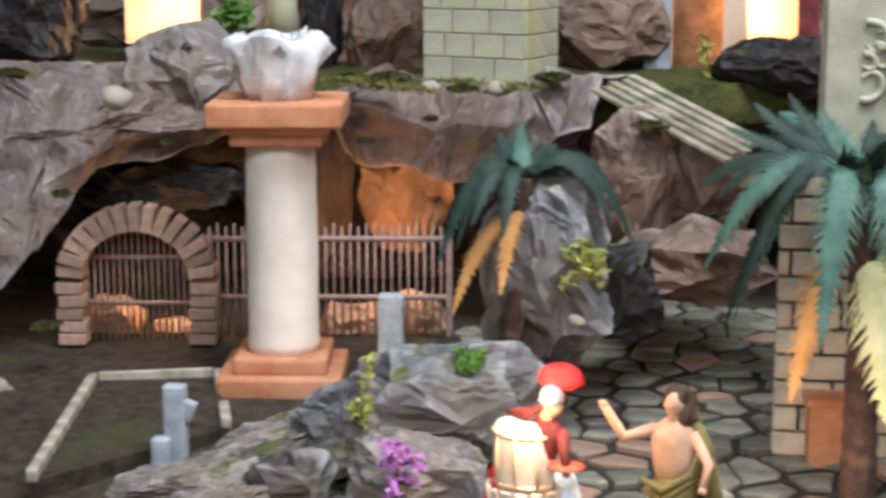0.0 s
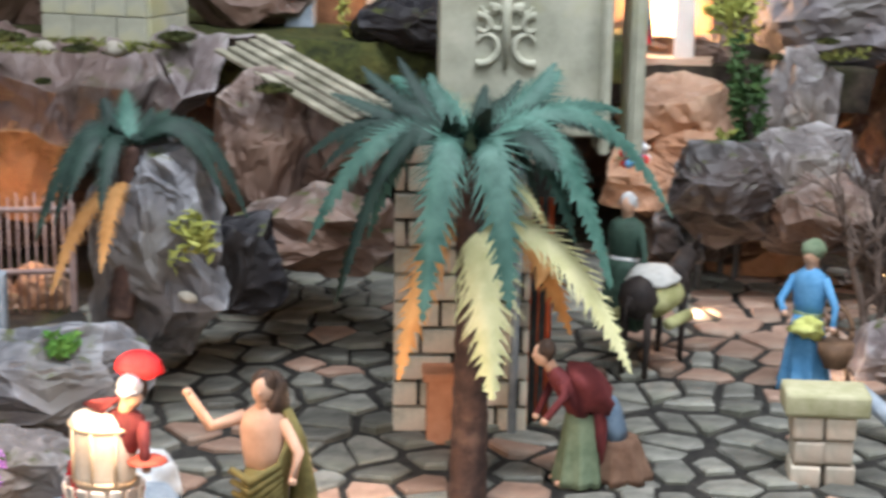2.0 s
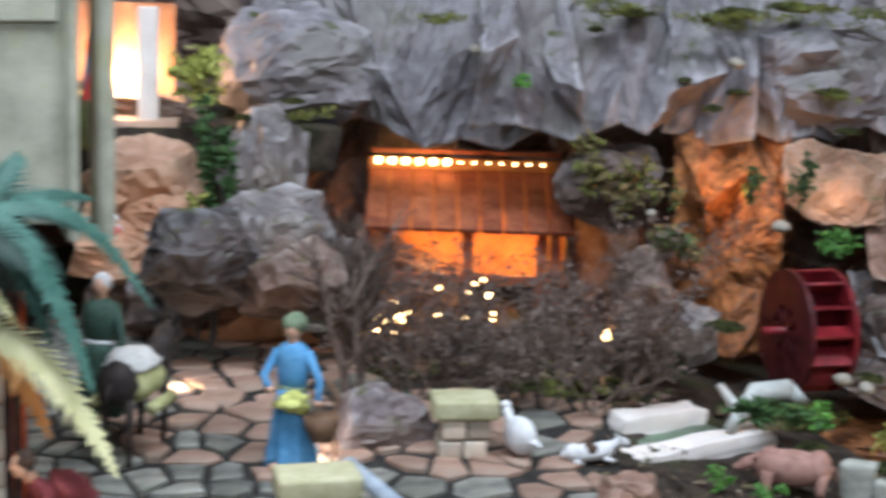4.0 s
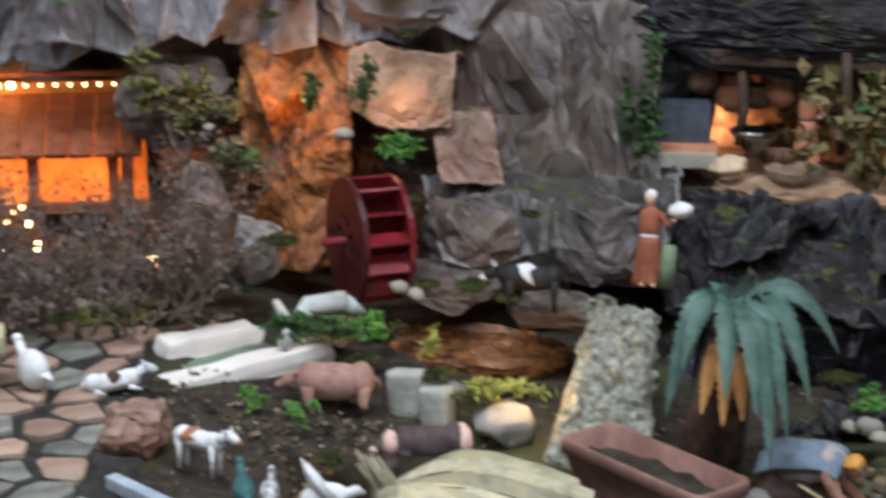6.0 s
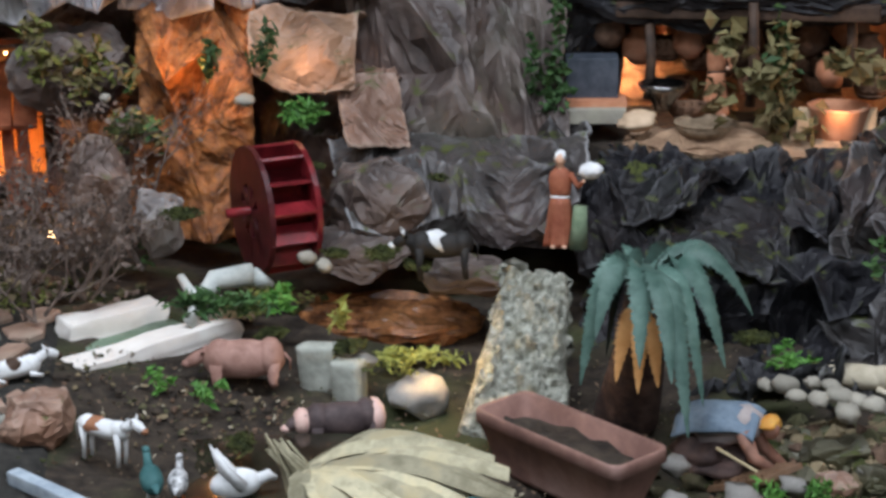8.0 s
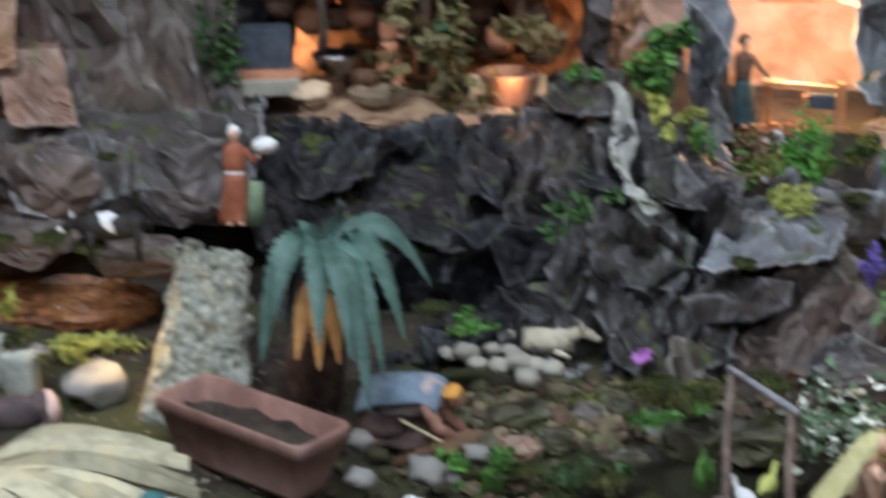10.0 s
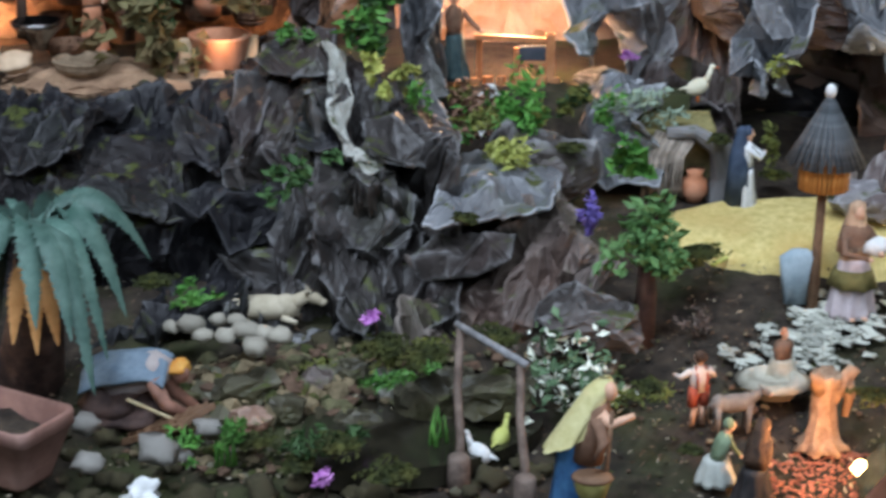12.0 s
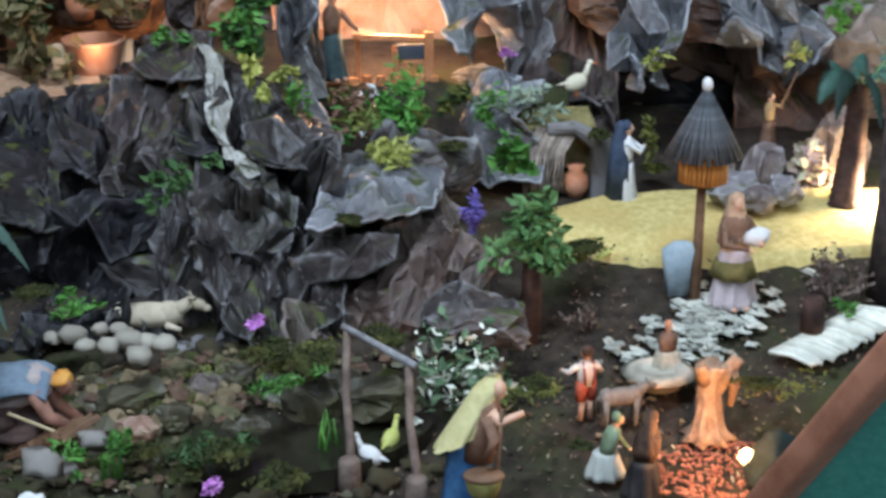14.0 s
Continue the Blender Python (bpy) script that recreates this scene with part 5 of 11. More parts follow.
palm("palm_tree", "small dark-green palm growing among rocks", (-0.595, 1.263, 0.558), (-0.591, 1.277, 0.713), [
    ((-0.646, 1.207, 0.635), 0.04, 0.014, PALM_DK_SHADED), ((-0.603, 1.194, 0.679), 0.04, 0.014, PALM_DK_SHADED), ((-0.536, 1.310, 0.727), 0.02, 0.013, PALM_DK_SHADED),
    ((-0.634, 1.309, 0.751), 0.01, 0.016, PALM_DK_SHADED), ((-0.599, 1.371, 0.735), 0.02, 0.014, PALM_DK_SHADED), ((-0.504, 1.292, 0.672), 0.05, 0.012, PALM_DK_SHADED),
    ((-0.568, 1.188, 0.673), 0.04, 0.014, PALM_DK_SHADED), ((-0.607, 1.303, 0.761), 0.01, 0.014, PALM), ((-0.654, 1.286, 0.699), 0.03, 0.012, PALM_DK_SHADED),
    ((-0.641, 1.241, 0.684), 0.04, 0.011, PALM_DK_SHADED),
    ((-0.631, 1.215, 0.649), 0.05, 0.011, PALM_DK_SHADED),
    ((-0.635, 1.287, 0.719), 0.02, 0.011, PALM_DK_SHADED),
    ((-0.570, 1.327, 0.733), 0.02, 0.011, PALM_DK_SHADED),
    ((-0.533, 1.333, 0.719), 0.03, 0.011, PALM_DK_SHADED),
    ((-0.503, 1.317, 0.677), 0.05, 0.011, PALM_DK_SHADED),
    ((-0.487, 1.307, 0.649), 0.06, 0.011, PALM_DK_SHADED),
    ((-0.598, 1.336, 0.741), 0.01, 0.011, PALM_DK_SHADED),
    ((-0.623, 1.255, 0.699), 0.03, 0.011, PALM_DK_SHADED),
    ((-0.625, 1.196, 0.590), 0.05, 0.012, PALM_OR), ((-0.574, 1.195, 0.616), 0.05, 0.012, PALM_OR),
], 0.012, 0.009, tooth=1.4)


# ---- column with terracotta base and capital ----
def column():
    foot = (-0.870, 1.279, 0.465)
    top = holder("column", "white painted column with terracotta base and capital", "column", (foot[0], foot[1], 0.470), 28)
    bm = bmesh.new()
    add_box(bm, (0, 0, 0.012), (0.128, 0.128, 0.024), bevel=0.004)
    add_box(bm, (0, 0, 0.032), (0.098, 0.098, 0.018), bevel=0.004)
    part("base", bm, TERRA, top, "chipped terracotta base")
    bm = bmesh.new()
    add_lathe(bm, [(0.037, 0.04), (0.0385, 0.05), (0.037, 0.06), (0.0375, 0.15), (0.0365, 0.24), (0.035, 0.262)], 32)
    part("shaft", bm, WHITE_P, top)
    bm = bmesh.new()
    add_box(bm, (0, 0, 0.268), (0.094, 0.094, 0.014), bevel=0.003)
    add_box(bm, (0, 0, 0.278), (0.108, 0.108, 0.008), bevel=0.002)
    add_box(bm, (0, 0, 0.294), (0.136, 0.136, 0.024), bevel=0.003)
    part("capital", bm, TERRA, top, "stepped terracotta capital")
    bm = bmesh.new()
    add_lathe(bm, [(0.034, 0.306), (0.039, 0.33), (0.046, 0.352), (0.049, 0.366), (0.044, 0.372), (0.036, 0.35)], 36, fold=0.0)
    for v in bm.verts:
        q = Vector((v.co.x, v.co.y, 0))
        v.co += q * (0.5 * noise.noise(v.co * 60)) + Vector((0, 0, 0.012 * noise.noise(v.co * 35 + Vector((3, 0, 0))))) * max(0, (v.co.z - 0.32) / 0.05)
    thing("crumpled_vase", bm, FOIL, "crumpled white foil vase on the column's capital", "vase", (foot[0], foot[1], 0.470), 0)


column()


# ---- graveyard gate and railings ----
def brick_mesh(sx, sy, sz, bev=0.0012):
    bm = bmesh.new()
    add_box(bm, (0, 0, 0), (sx, sy, sz), bevel=bev)
    return bm


def gate_arch():
    p = (-1.086, 1.307, 0.488)
    top = holder("gate_arch", "arched gate of small pinkish-brown bricks", "gate arch", (p[0], p[1], 0.483), 28)
    me = mesh_from("brick", brick_mesh(0.030, 0.030, 0.0125), BRICK_M, False)
    rnd = random.Random(4)
    span, spring = 0.074, 0.062
    for sg in (-1, 1):
        for k in range(5):
            ob = part("brick", me, None, top, p=(sg * (span + rnd.uniform(-0.002, 0.002)), rnd.uniform(-0.002, 0.002), 0.008 + k * 0.0145))
            ob.rotation_euler = (0, rnd.uniform(-0.05, 0.05), rnd.uniform(-0.05, 0.05))
    n = 15
    for k in range(n):
        a = math.pi * (k + 0.5) / n
        ob = part("brick", me, None, top, p=(span * math.cos(a), rnd.uniform(-0.002, 0.002), 0.078 + span * 0.92 * math.sin(a)))
        ob.rotation_euler = (0, -a + rnd.uniform(-0.04, 0.04), 0)
    for k in range(17):
        x = -0.058 + k * 0.00725
        h = 0.078 + math.sqrt(max(0, span ** 2 - x * x)) * 0.80
        bm = bmesh.new()
        add_tube(bm, [(x, 0.010, 0.002), (x, 0.010, h)], 0.0012, 6)
        part("gate_bar", bm, IRON, top)
    for z in (0.045, 0.098):
        bm = bmesh.new()
        add_box(bm, (0, 0.010, z), (0.128, 0.003, 0.0045))
        part("gate_rail", bm, IRON, top)


gate_arch()


def fence():
    a, b = Vector((-1.026, 1.363, 0.490)), Vector((-0.786, 1.492, 0.490))
    a.z = b.z = 0.486
    top = holder("fence", "rusty lilac-brown iron railing before a dark cave", "fence", a, 0)
    L = b - a
    for k in range(30):
        q = L * (k / 29)
        bm = bmesh.new()
        add_tube(bm, [(q.x, q.y, 0.0), (q.x, q.y, 0.128 + 0.004 * (k % 2))], 0.0013, 6)
        part("bar", bm, IRON, top)
    for z in (0.046, 0.114):
        bm = bmesh.new()
        c = L / 2
        add_box(bm, (c.x, c.y, z), (L.length, 0.003, 0.006), rz=math.degrees(math.atan2(L.y, L.x)))
        part("rail", bm, IRON, top, "pale rusty rail")
    for q in (Vector((0, 0, 0)), L):
        bm = bmesh.new()
        add_box(bm, (q.x, q.y, 0.06), (0.006, 0.006, 0.12), bevel=0.001)
        part("post", bm, IRON, top)


fence()


def grave_bed():
    pts = [Vector((-1.040, 1.172, 0.495)), Vector((-0.936, 1.250, 0.494)), Vector((-0.821, 1.105, 0.482)), Vector((-0.878, 0.897, 0.474))]
    c = sum(pts, Vector()) / 4
    top = holder("garden_bed", "dark earth bed edged with flaking white stone strips", "garden bed", (c.x, c.y, 0.46))
    bm = bmesh.new()
    vs = [bm.verts.new((p.x - c.x, p.y - c.y, 0.018)) for p in pts]
    vb = [bm.verts.new((p.x - c.x, p.y - c.y, -0.01)) for p in pts]
    bm.faces.new(vs[::-1])
    for k in range(4):
        bm.faces.new((vs[k], vs[(k + 1) % 4], vb[(k + 1) % 4], vb[k]))
    part("soil", bm, EARTH, top, smooth=False)
    for k, n in ((0, 1), (1, 6), (3, 9)):
        a, b = pts[k], pts[(k + 1) % 4]
        d = (b - a) / n
        for m in range(n):
            if k == 1 and m in (2, 3):
                continue
            q = a + d * (m + 0.5) - c
            bm = bmesh.new()
            add_box(bm, (0, 0, 0), (d.length * 0.92, 0.010 if n > 1 else 0.006, 0.012), bevel=0.002, rz=math.degrees(math.atan2(d.y, d.x)))
            part("edging_stone", bm, WHITE_S, top, p=(q.x, q.y, 0.022))


grave_bed()


def post(p, h, w, label, rz=20.0):
    bm = bmesh.new()
    add_box(bm, (0, 0, h / 2), (w, w * 0.8, h), bevel=0.003)
    add_box(bm, (-w * 0.55, -w * 0.5, h * 0.22), (w * 0.8, w * 0.8, h * 0.45), bevel=0.003)
    add_box(bm, (w * 0.55, 0, h * 0.72), (w * 0.7, w * 0.6, h * 0.22), bevel=0.003, ry=20)
    return thing("grey_post", bm, GREYPOST, label, "post", p, rz, "grey posts")


post((-0.815, 1.02, 0.458), 0.085, 0.020, "broken grey painted wooden grave post with stubs")
q = (-0.724, 1.254, 0.520)
bm = bmesh.new()
add_box(bm, (0, 0, 0.035), (0.025, 0.02, 0.11), bevel=0.003)
thing("grey_post", bm, GREYPOST, "short grey painted post between rocks", "post", (q[0], q[1], q[2] - 0.02), 25, "grey posts")


# ---- buildings on the upper terrace ----
def terrace(name, c, s, rz, seed, mat, label):
    bm = bmesh.new()
    n = 26
    rows = []
    for j in range(n + 1):
        rows.append([bm.verts.new(((i / n - 0.5) * s[0], (j / n - 0.5) * s[1], s[2] / 2 + 0.006 * noise.noise(Vector((i * 0.5, j * 0.5, seed))))) for i in range(n + 1)])
    for j in range(n):
        for i in range(n):
            bm.faces.new((rows[j][i], rows[j][i + 1], rows[j + 1][i + 1], rows[j + 1][i]))
    edge = [e for e in bm.edges if e.is_boundary]
    r = bmesh.ops.extrude_edge_only(bm, edges=edge)
    for v in {g for g in r["geom"] if isinstance(g, bmesh.types.BMVert)}:
        v.co.z = -s[2] / 2
        v.co.x *= 0.97
        v.co.y *= 0.97
    return thing(name, bm, mat, label, "terrace", c, rz, kind="structure")


terrace("terrace_left", (-0.95, 1.86, 0.745), (1.25, 0.62, 0.05), 28, 2.0, MOSS, "mossy ledge above the graveyard cave")
terrace("terrace_middle", (-0.30, 2.16, 0.71), (0.55, 0.40, 0.05), 8, 5.0, EARTH, "earthy ledge under the lit stall")
terrace("terrace_right", (1.12, 2.02, 0.52), (0.75, 0.30, 0.10), -26, 7.0, EARTH, "earthy ledge under the kitchen cave")
terrace("terrace_far_right", (1.62, 1.88, 0.49), (0.40, 0.34, 0.10), -40, 9.0, EARTH, "earthy ledge under the carpenter's room")


def block_house():
    a, b = Vector((-0.859, 1.565, 0.780)), Vector((-0.730, 1.565, 0.781))
    d = b - a
    top = holder("stone_pillar", "cream stone block pillar standing on a mossy ledge", "pillar", (b.x, b.y, 0.772), math.degrees(math.atan2(d.y, d.x)))
    w, h = d.length, 0.30
    bm = bmesh.new()
    add_box(bm, (-w / 2, 0.042, h / 2), (w - 0.004, 0.080, h))
    part("core", bm, CREAM, top, smooth=False)
    rnd = random.Random(8)
    for r in range(11):
        z = 0.014 + r * 0.0275
        x = -w - (0.02 if r % 2 else 0)
        while x < 0:
            l = rnd.uniform(0.035, 0.055)
            x2 = min(x + l, 0)
            x1 = max(x, -w)
            if x2 - x1 > 0.006:
                part("stone_block", brick_mesh(x2 - x1 - 0.0015, 0.006, 0.0262, 0.001), CREAM, top, smooth=False, p=((x1 + x2) / 2, 0.0, z))
            x += l
        part("stone_block", brick_mesh(0.006, 0.084, 0.0262, 0.001), CREAM, top, smooth=False, p=(0.001, 0.044, z))


block_house()


def tower():
    """Gate tower: plastered upper storey with a scroll relief, quoined lower pier, curtain."""
    p = (-0.296, 1.334, 0.411)
    top = holder("gate_tower", "cream plaster gate tower on a pier of pale stone blocks", "tower", (p[0], p[1], ground_z(p[0], p[1])), 22)
    bm = bmesh.new()
    add_box(bm, (0.020, 0.040, 0.135), (0.120, 0.06, 0.27))
    part("pier_core", bm, GROUT, top, smooth=False)
    rnd = random.Random(21)
    for r in range(11):
        z = 0.012 + r * 0.0245
        x = -0.062 - (0.03 if r % 2 else 0)
        while x < 0.062:
            l = rnd.uniform(0.040, 0.058)
            x1, x2 = max(x, -0.062), min(x + l, 0.062)
            if x2 - x1 > 0.008:
                part("stone_block", brick_mesh(x2 - x1 - 0.003, 0.014, 0.0215, 0.002), BLOCK, top, smooth=False, p=((x1 + x2) / 2 + 0.004, 0.004 + rnd.uniform(-0.001, 0.001), z))
            x += l
    bm = bmesh.new()
    add_box(bm, (0.055, 0.065, 0.40), (0.145, 0.05, 0.27), bevel=0.002)
    add_box(bm, (0.055, 0.060, 0.272), (0.152, 0.06, 0.012), bevel=0.002)
    panel = bmesh.new()
    add_box(panel, (0.055, 0.0385, 0.490), (0.128, 0.008, 0.110), bevel=0.002)
    part("upper_panel", panel, CREAM, top, smooth=False)
    part("upper_wall", bm, CREAM, top, "weathered cream plaster upper wall", smooth=False)
    for x, w in ((0.130, 0.010), (0.158, 0.014)):
        bm = bmesh.new()
        add_box(bm, (x, 0.055, 0.390), (w, 0.05, 0.28), bevel=0.002)
        add_box(bm, (x, 0.0285, 0.390), (w * 0.5, 0.004, 0.28), bevel=0.001)
        part("jamb", bm, CREAM, top, smooth=False)
    bm = bmesh.new()
    zc, xc, yy = 0.364, 0.041, 0.0385
    for sg in (-1, 1):
        for turn, x0, z0, r0, n in ((1, 0.018, 0.018, 0.019, 26), (-1, 0.020, -0.018, 0.018, 26), (1, 0.010, 0.002, 0.014, 20), (-1, 0.010, 0.024, 0.012, 18), (1, 0.022, -0.002, 0.010, 18)):
            pts = []
            for k in range(n):
                a = k / (n - 1) * 4.6
                r = r0 * (1 - 0.72 * k / (n - 1))
                pts.append((xc + sg * (x0 + r * math.cos(a + 1.2)), yy, zc + z0 + turn * r * math.sin(a + 1.2)))
            add_tube(bm, pts, [0.0040 * (1 - 0.55 * k / n) for k in range(n)], 6)
    add_tube(bm, [(xc, yy, zc - 0.040), (xc, yy - 0.001, zc), (xc, yy, zc + 0.040)], [0.002, 0.005, 0.002], 8)
    part("scroll_relief", bm, CREAM, top, "moulded scroll ornament")
    bm = bmesh.new()
    n = 14
    rows = [[bm.verts.new((0.060 + 0.026 * i / n, 0.012 + 0.003 * math.sin(i * 1.5), z)) for i in range(n + 1)] for z in (0.0, 0.08, 0.16, 0.215)]
    for a, b in zip(rows, rows[1:]):
        for i in range(n):
            bm.faces.new((a[i], a[i + 1], b[i + 1], b[i]))
    bmesh.ops.solidify(bm, geom=bm.faces[:], thickness=0.003)
    part("curtain", bm, P_("red_orange_curtain", (0.50, 0.07, 0.02), (0.70, 0.16, 0.05)), top, "red-orange cloth door curtain")
    bm = bmesh.new()
    add_tube(bm, [(0.050, -0.012, 0), (0.052, -0.010, 0.26)], 0.0040, 10)
    part("corner_pole", bm, GREYPOST, top, "grey-green corner pole")
    bm = bmesh.new()
    add_box(bm, (-0.012, -0.020, 0.030), (0.030, 0.030, 0.060), bevel=0.002)
    add_box(bm, (-0.012, -0.020, 0.062), (0.038, 0.036, 0.008), bevel=0.002)
    part("plinth", bm, TERRA, top, "small orange plinth", smooth=False)


tower()


def plank_roof():
    a, b = Vector((-0.621, 1.553, 0.778)), Vector((-0.433, 1.458, 0.724))
    d = b - a
    top = holder("plank_ramp", "sloping ramp of worn grey-cream wooden boards", "ramp", a)
    s = Vector((0.02, 0.03, 0.012))
    ang = math.degrees(math.atan2(d.y, d.x))
    tilt = -math.degrees(math.asin(d.z / d.length))
    for k in range(5):
        bm = bmesh.new()
        o = d / 2 + Vector((0.006, 0.012, 0.003)) * (k - 1.5)
        add_box(bm, o, (d.length * (1 - 0.05 * (k % 2)), 0.011, 0.004), rz=ang, ry=tilt, bevel=0.001)
        part("board", bm, OLDBOARD, top, smooth=False)


plank_roof()


# ---- figurines: each one plain painted shape ----
def limb(bm, pts, r, mat, hand=None):
    add_tube(bm, pts, r, 8, mat)
    if hand is not None:
        add_ball(bm, pts[-1], r[-1] * 1.25, hand, 1)


def figure(name, label, p, h, rz, mats, arms=(), veil=0, kneel=0.0, lean=(0.0, 0.0), bare=False, extra=None, folds=0.10, wide=1.0, group="crib figurines"):
    """mats: skirt, torso, skin, hair or veil; further ones are used by extra. One unit is the figure's height; it faces -y."""
    bm = bmesh.new()
    k = kneel
    hip = 0.52 * (1 - 0.55 * k)
    lx, ly = lean
    add_lathe(bm, [(0.165 * wide, 0.0), (0.160 * wide, 0.05), (0.135 * wide, hip * 0.5), (0.112 * wide, hip * 0.85), (0.098 * wide, hip)], 48, 0, fold=folds * 1.25, folds=8, squash=0.85 + 0.5 * k, seed=len(label))
    add_lathe(bm, [(0.097 * wide, hip - 0.03), (0.112 * wide, hip + 0.08), (0.122 * wide, hip + 0.20), (0.105 * wide, hip + 0.27), (0.045, hip + 0.32)], 20, 2 if bare else 1, fold=0.03, squash=0.68, lean=(lx, ly))
    sh = hip + 0.25
    hx, hy, hz = lx * 1.35, ly * 1.35 - 0.005, hip + 0.40
    add_tube(bm, [(lx * 0.95, ly * 0.95, hip + 0.28), (hx, hy, hz)], [0.042, 0.036], 10, 2)
    add_ball(bm, (hx, hy, hz), (0.054, 0.062, 0.076), 2, 3)
    add_ball(bm, (hx, hy - 0.060, hz - 0.005), (0.010, 0.014, 0.016), 2, 1)
    add_ball(bm, (hx, hy + 0.018, hz + 0.026), (0.066, 0.064, 0.074), 3, 3, lumpy=0.15)
    if veil:
        add_lathe(bm, [(0.165 * veil, hip - 0.46 if veil >= 1 else hip + 0.03), (0.135, hip + 0.12), (0.105, hip + 0.26), (0.075, hip + 0.38), (0.062, hip + 0.46), (0.015, hip + 0.492)], 26, 3, c=(lx * 0.5, ly * 0.5 + (0.075 if veil >= 1 else 0.032), 0), fold=0.10, folds=5, lean=(lx * 0.85, ly * 0.85), seed=1.0)
    for sgn, elbow, hand in arms:
        limb(bm, [(lx * 0.9 + sgn * 0.100, ly * 0.9, sh), elbow, hand], [0.036, 0.030, 0.022], 2 if bare else 1, 2)
    if extra:
        extra(bm)
    if not k and not bare:
        add_lathe(bm, [(0.100 * wide, hip - 0.02), (0.108 * wide, hip - 0.005), (0.108 * wide, hip + 0.012), (0.100 * wide, hip + 0.024)], 20, 3, squash=0.72)
    for s in (-1, 1):
        add_ball(bm, (s * 0.06, -0.13 * wide, 0.015), (0.032, 0.058, 0.022), 2, 1)
    bm.normal_update()
    for v in bm.verts:
        q = Vector((v.co.x * 20, v.co.y * 20, v.co.z * 7)) + Vector((len(label), 0, 0))
        v.co += v.normal * (0.010 * noise.noise(q) + 0.006 * noise.noise(v.co * 46)) * (0.3 if v.co.z > hip + 0.30 else 1.0)
    bmesh.ops.scale(bm, vec=(h, h, h), verts=bm.verts)
    return thing(name, bm, mats, label, "figurine", p, rz, group)


def soldier_kit(bm):
    add_lathe(bm, [(0.150, 0.44), (0.158, 0.50), (0.166, 0.62), (0.168, 0.74), (0.150, 0.79), (0.10, 0.81)], 28, 4, squash=0.8)
    for z, r in ((0.47, 0.160), (0.745, 0.172)):
        add_lathe(bm, [(r, z - 0.012), (r + 0.008, z), (r, z + 0.012)], 28, 8, squash=0.8)
    for a in (-2.3, -1.57, -0.84):
        add_tube(bm, [(0.170 * math.cos(a), 0.139 * math.sin(a), z) for z in (0.47, 0.60, 0.74)], 0.009, 6, 8)
    for k in range(14):
        a = k * math.tau / 14
        add_box(bm, (0.185 * math.cos(a), 0.155 * math.sin(a), 0.37), (0.060, 0.016, 0.17), rz=math.degrees(a) + 90, bevel=0.006, mat=0, rx=8)
    add_ball(bm, (0.155, 0.0, 0.955), (0.068, 0.080, 0.066), 5, 3)
    add_tube(bm, [(0.10, -0.05, 0.94), (0.155, -0.085, 0.93), (0.21, -0.05, 0.94)], 0.014, 6, 5)
    for k in range(-9, 10):
        a = k * 0.17
        add_tube(bm, [(0.17 + 0.03 * math.sin(a), 0.02, 1.00 + 0.02 * math.cos(a)), (0.19 + 0.115 * math.sin(a), 0.03, 1.04 + 0.085 * math.cos(a))], [0.024, 0.028], 6, 6)
    add_ball(bm, (0.185, 0.02, 1.04), (0.108, 0.034, 0.058), 6, 3, lumpy=0.2)
    add_lathe(bm, [(0.10, 0.0), (0.088, 0.012), (0.04, 0.026)], 20, 7, c=(0.255, -0.06, 0.60))
    for k in range(5):
        add_tube(bm, [(-0.10 + 0.03 * k, 0.02 - 0.02 * k, 0.83), (-0.02 + 0.035 * k, -0.02, 0.87 + 0.01 * k)], [0.016, 0.010], 6, 1)
    add_tube(bm, [(-0.15, 0.03, 0.52), (-0.19, 0.02, 0.30), (-0.20, 0.0, 0.05)], [0.045, 0.065, 0.075], 10, 6, squash=0.5)


def ground_at(q, dz=0.0):
    return (q[0], q[1], ground_z(q[0], q[1]) + 0.004 + dz)


figure("soldier_figurine", "soldier figurine in gilded cuirass, red plumed helmet and cape", ground_at((-0.441, 0.971, 0.455)), 0.147, 5,
       [P_("cream_tunic", (0.62, 0.52, 0.44), (0.82, 0.76, 0.68)), DKRED, SKIN, HAIR, P_("white_gold_cuirass", (0.66, 0.58, 0.46), (0.84, 0.80, 0.70)), STEEL, RED, P_("red_shield", (0.42, 0.05, 0.03), (0.60, 0.12, 0.07)), GOLD], [(1, (0.24, -0.05, 0.68), (0.27, -0.10, 0.58))], extra=soldier_kit, wide=1.1, lean=(0.12, 0.0))
def drapery(bm):
    """Long hair, a cloak over one shoulder and folds swept round the hips."""
    add_ball(bm, (0.045, 0.035, 0.86), (0.070, 0.060, 0.135), 3, 3, lumpy=0.4)
    add_tube(bm, [(0.11, 0.02, 0.82), (0.15, 0.06, 0.66), (0.18, 0.07, 0.40), (0.19, 0.06, 0.04)], [0.045, 0.080, 0.105, 0.120], 14, 0, squash=0.55)
    for k in range(6):
        f = k / 5
        add_tube(bm, [(-0.15 + 0.02 * f, -0.05, 0.50 - 0.30 * f), (-0.02, -0.125 - 0.02 * f, 0.47 - 0.26 * f), (0.12, -0.08, 0.56 - 0.16 * f), (0.14 + 0.02 * f, 0.0, 0.72 - 0.12 * f), (0.10, 0.05, 0.82)], [0.016, 0.026, 0.026, 0.022, 0.016], 8, 0)


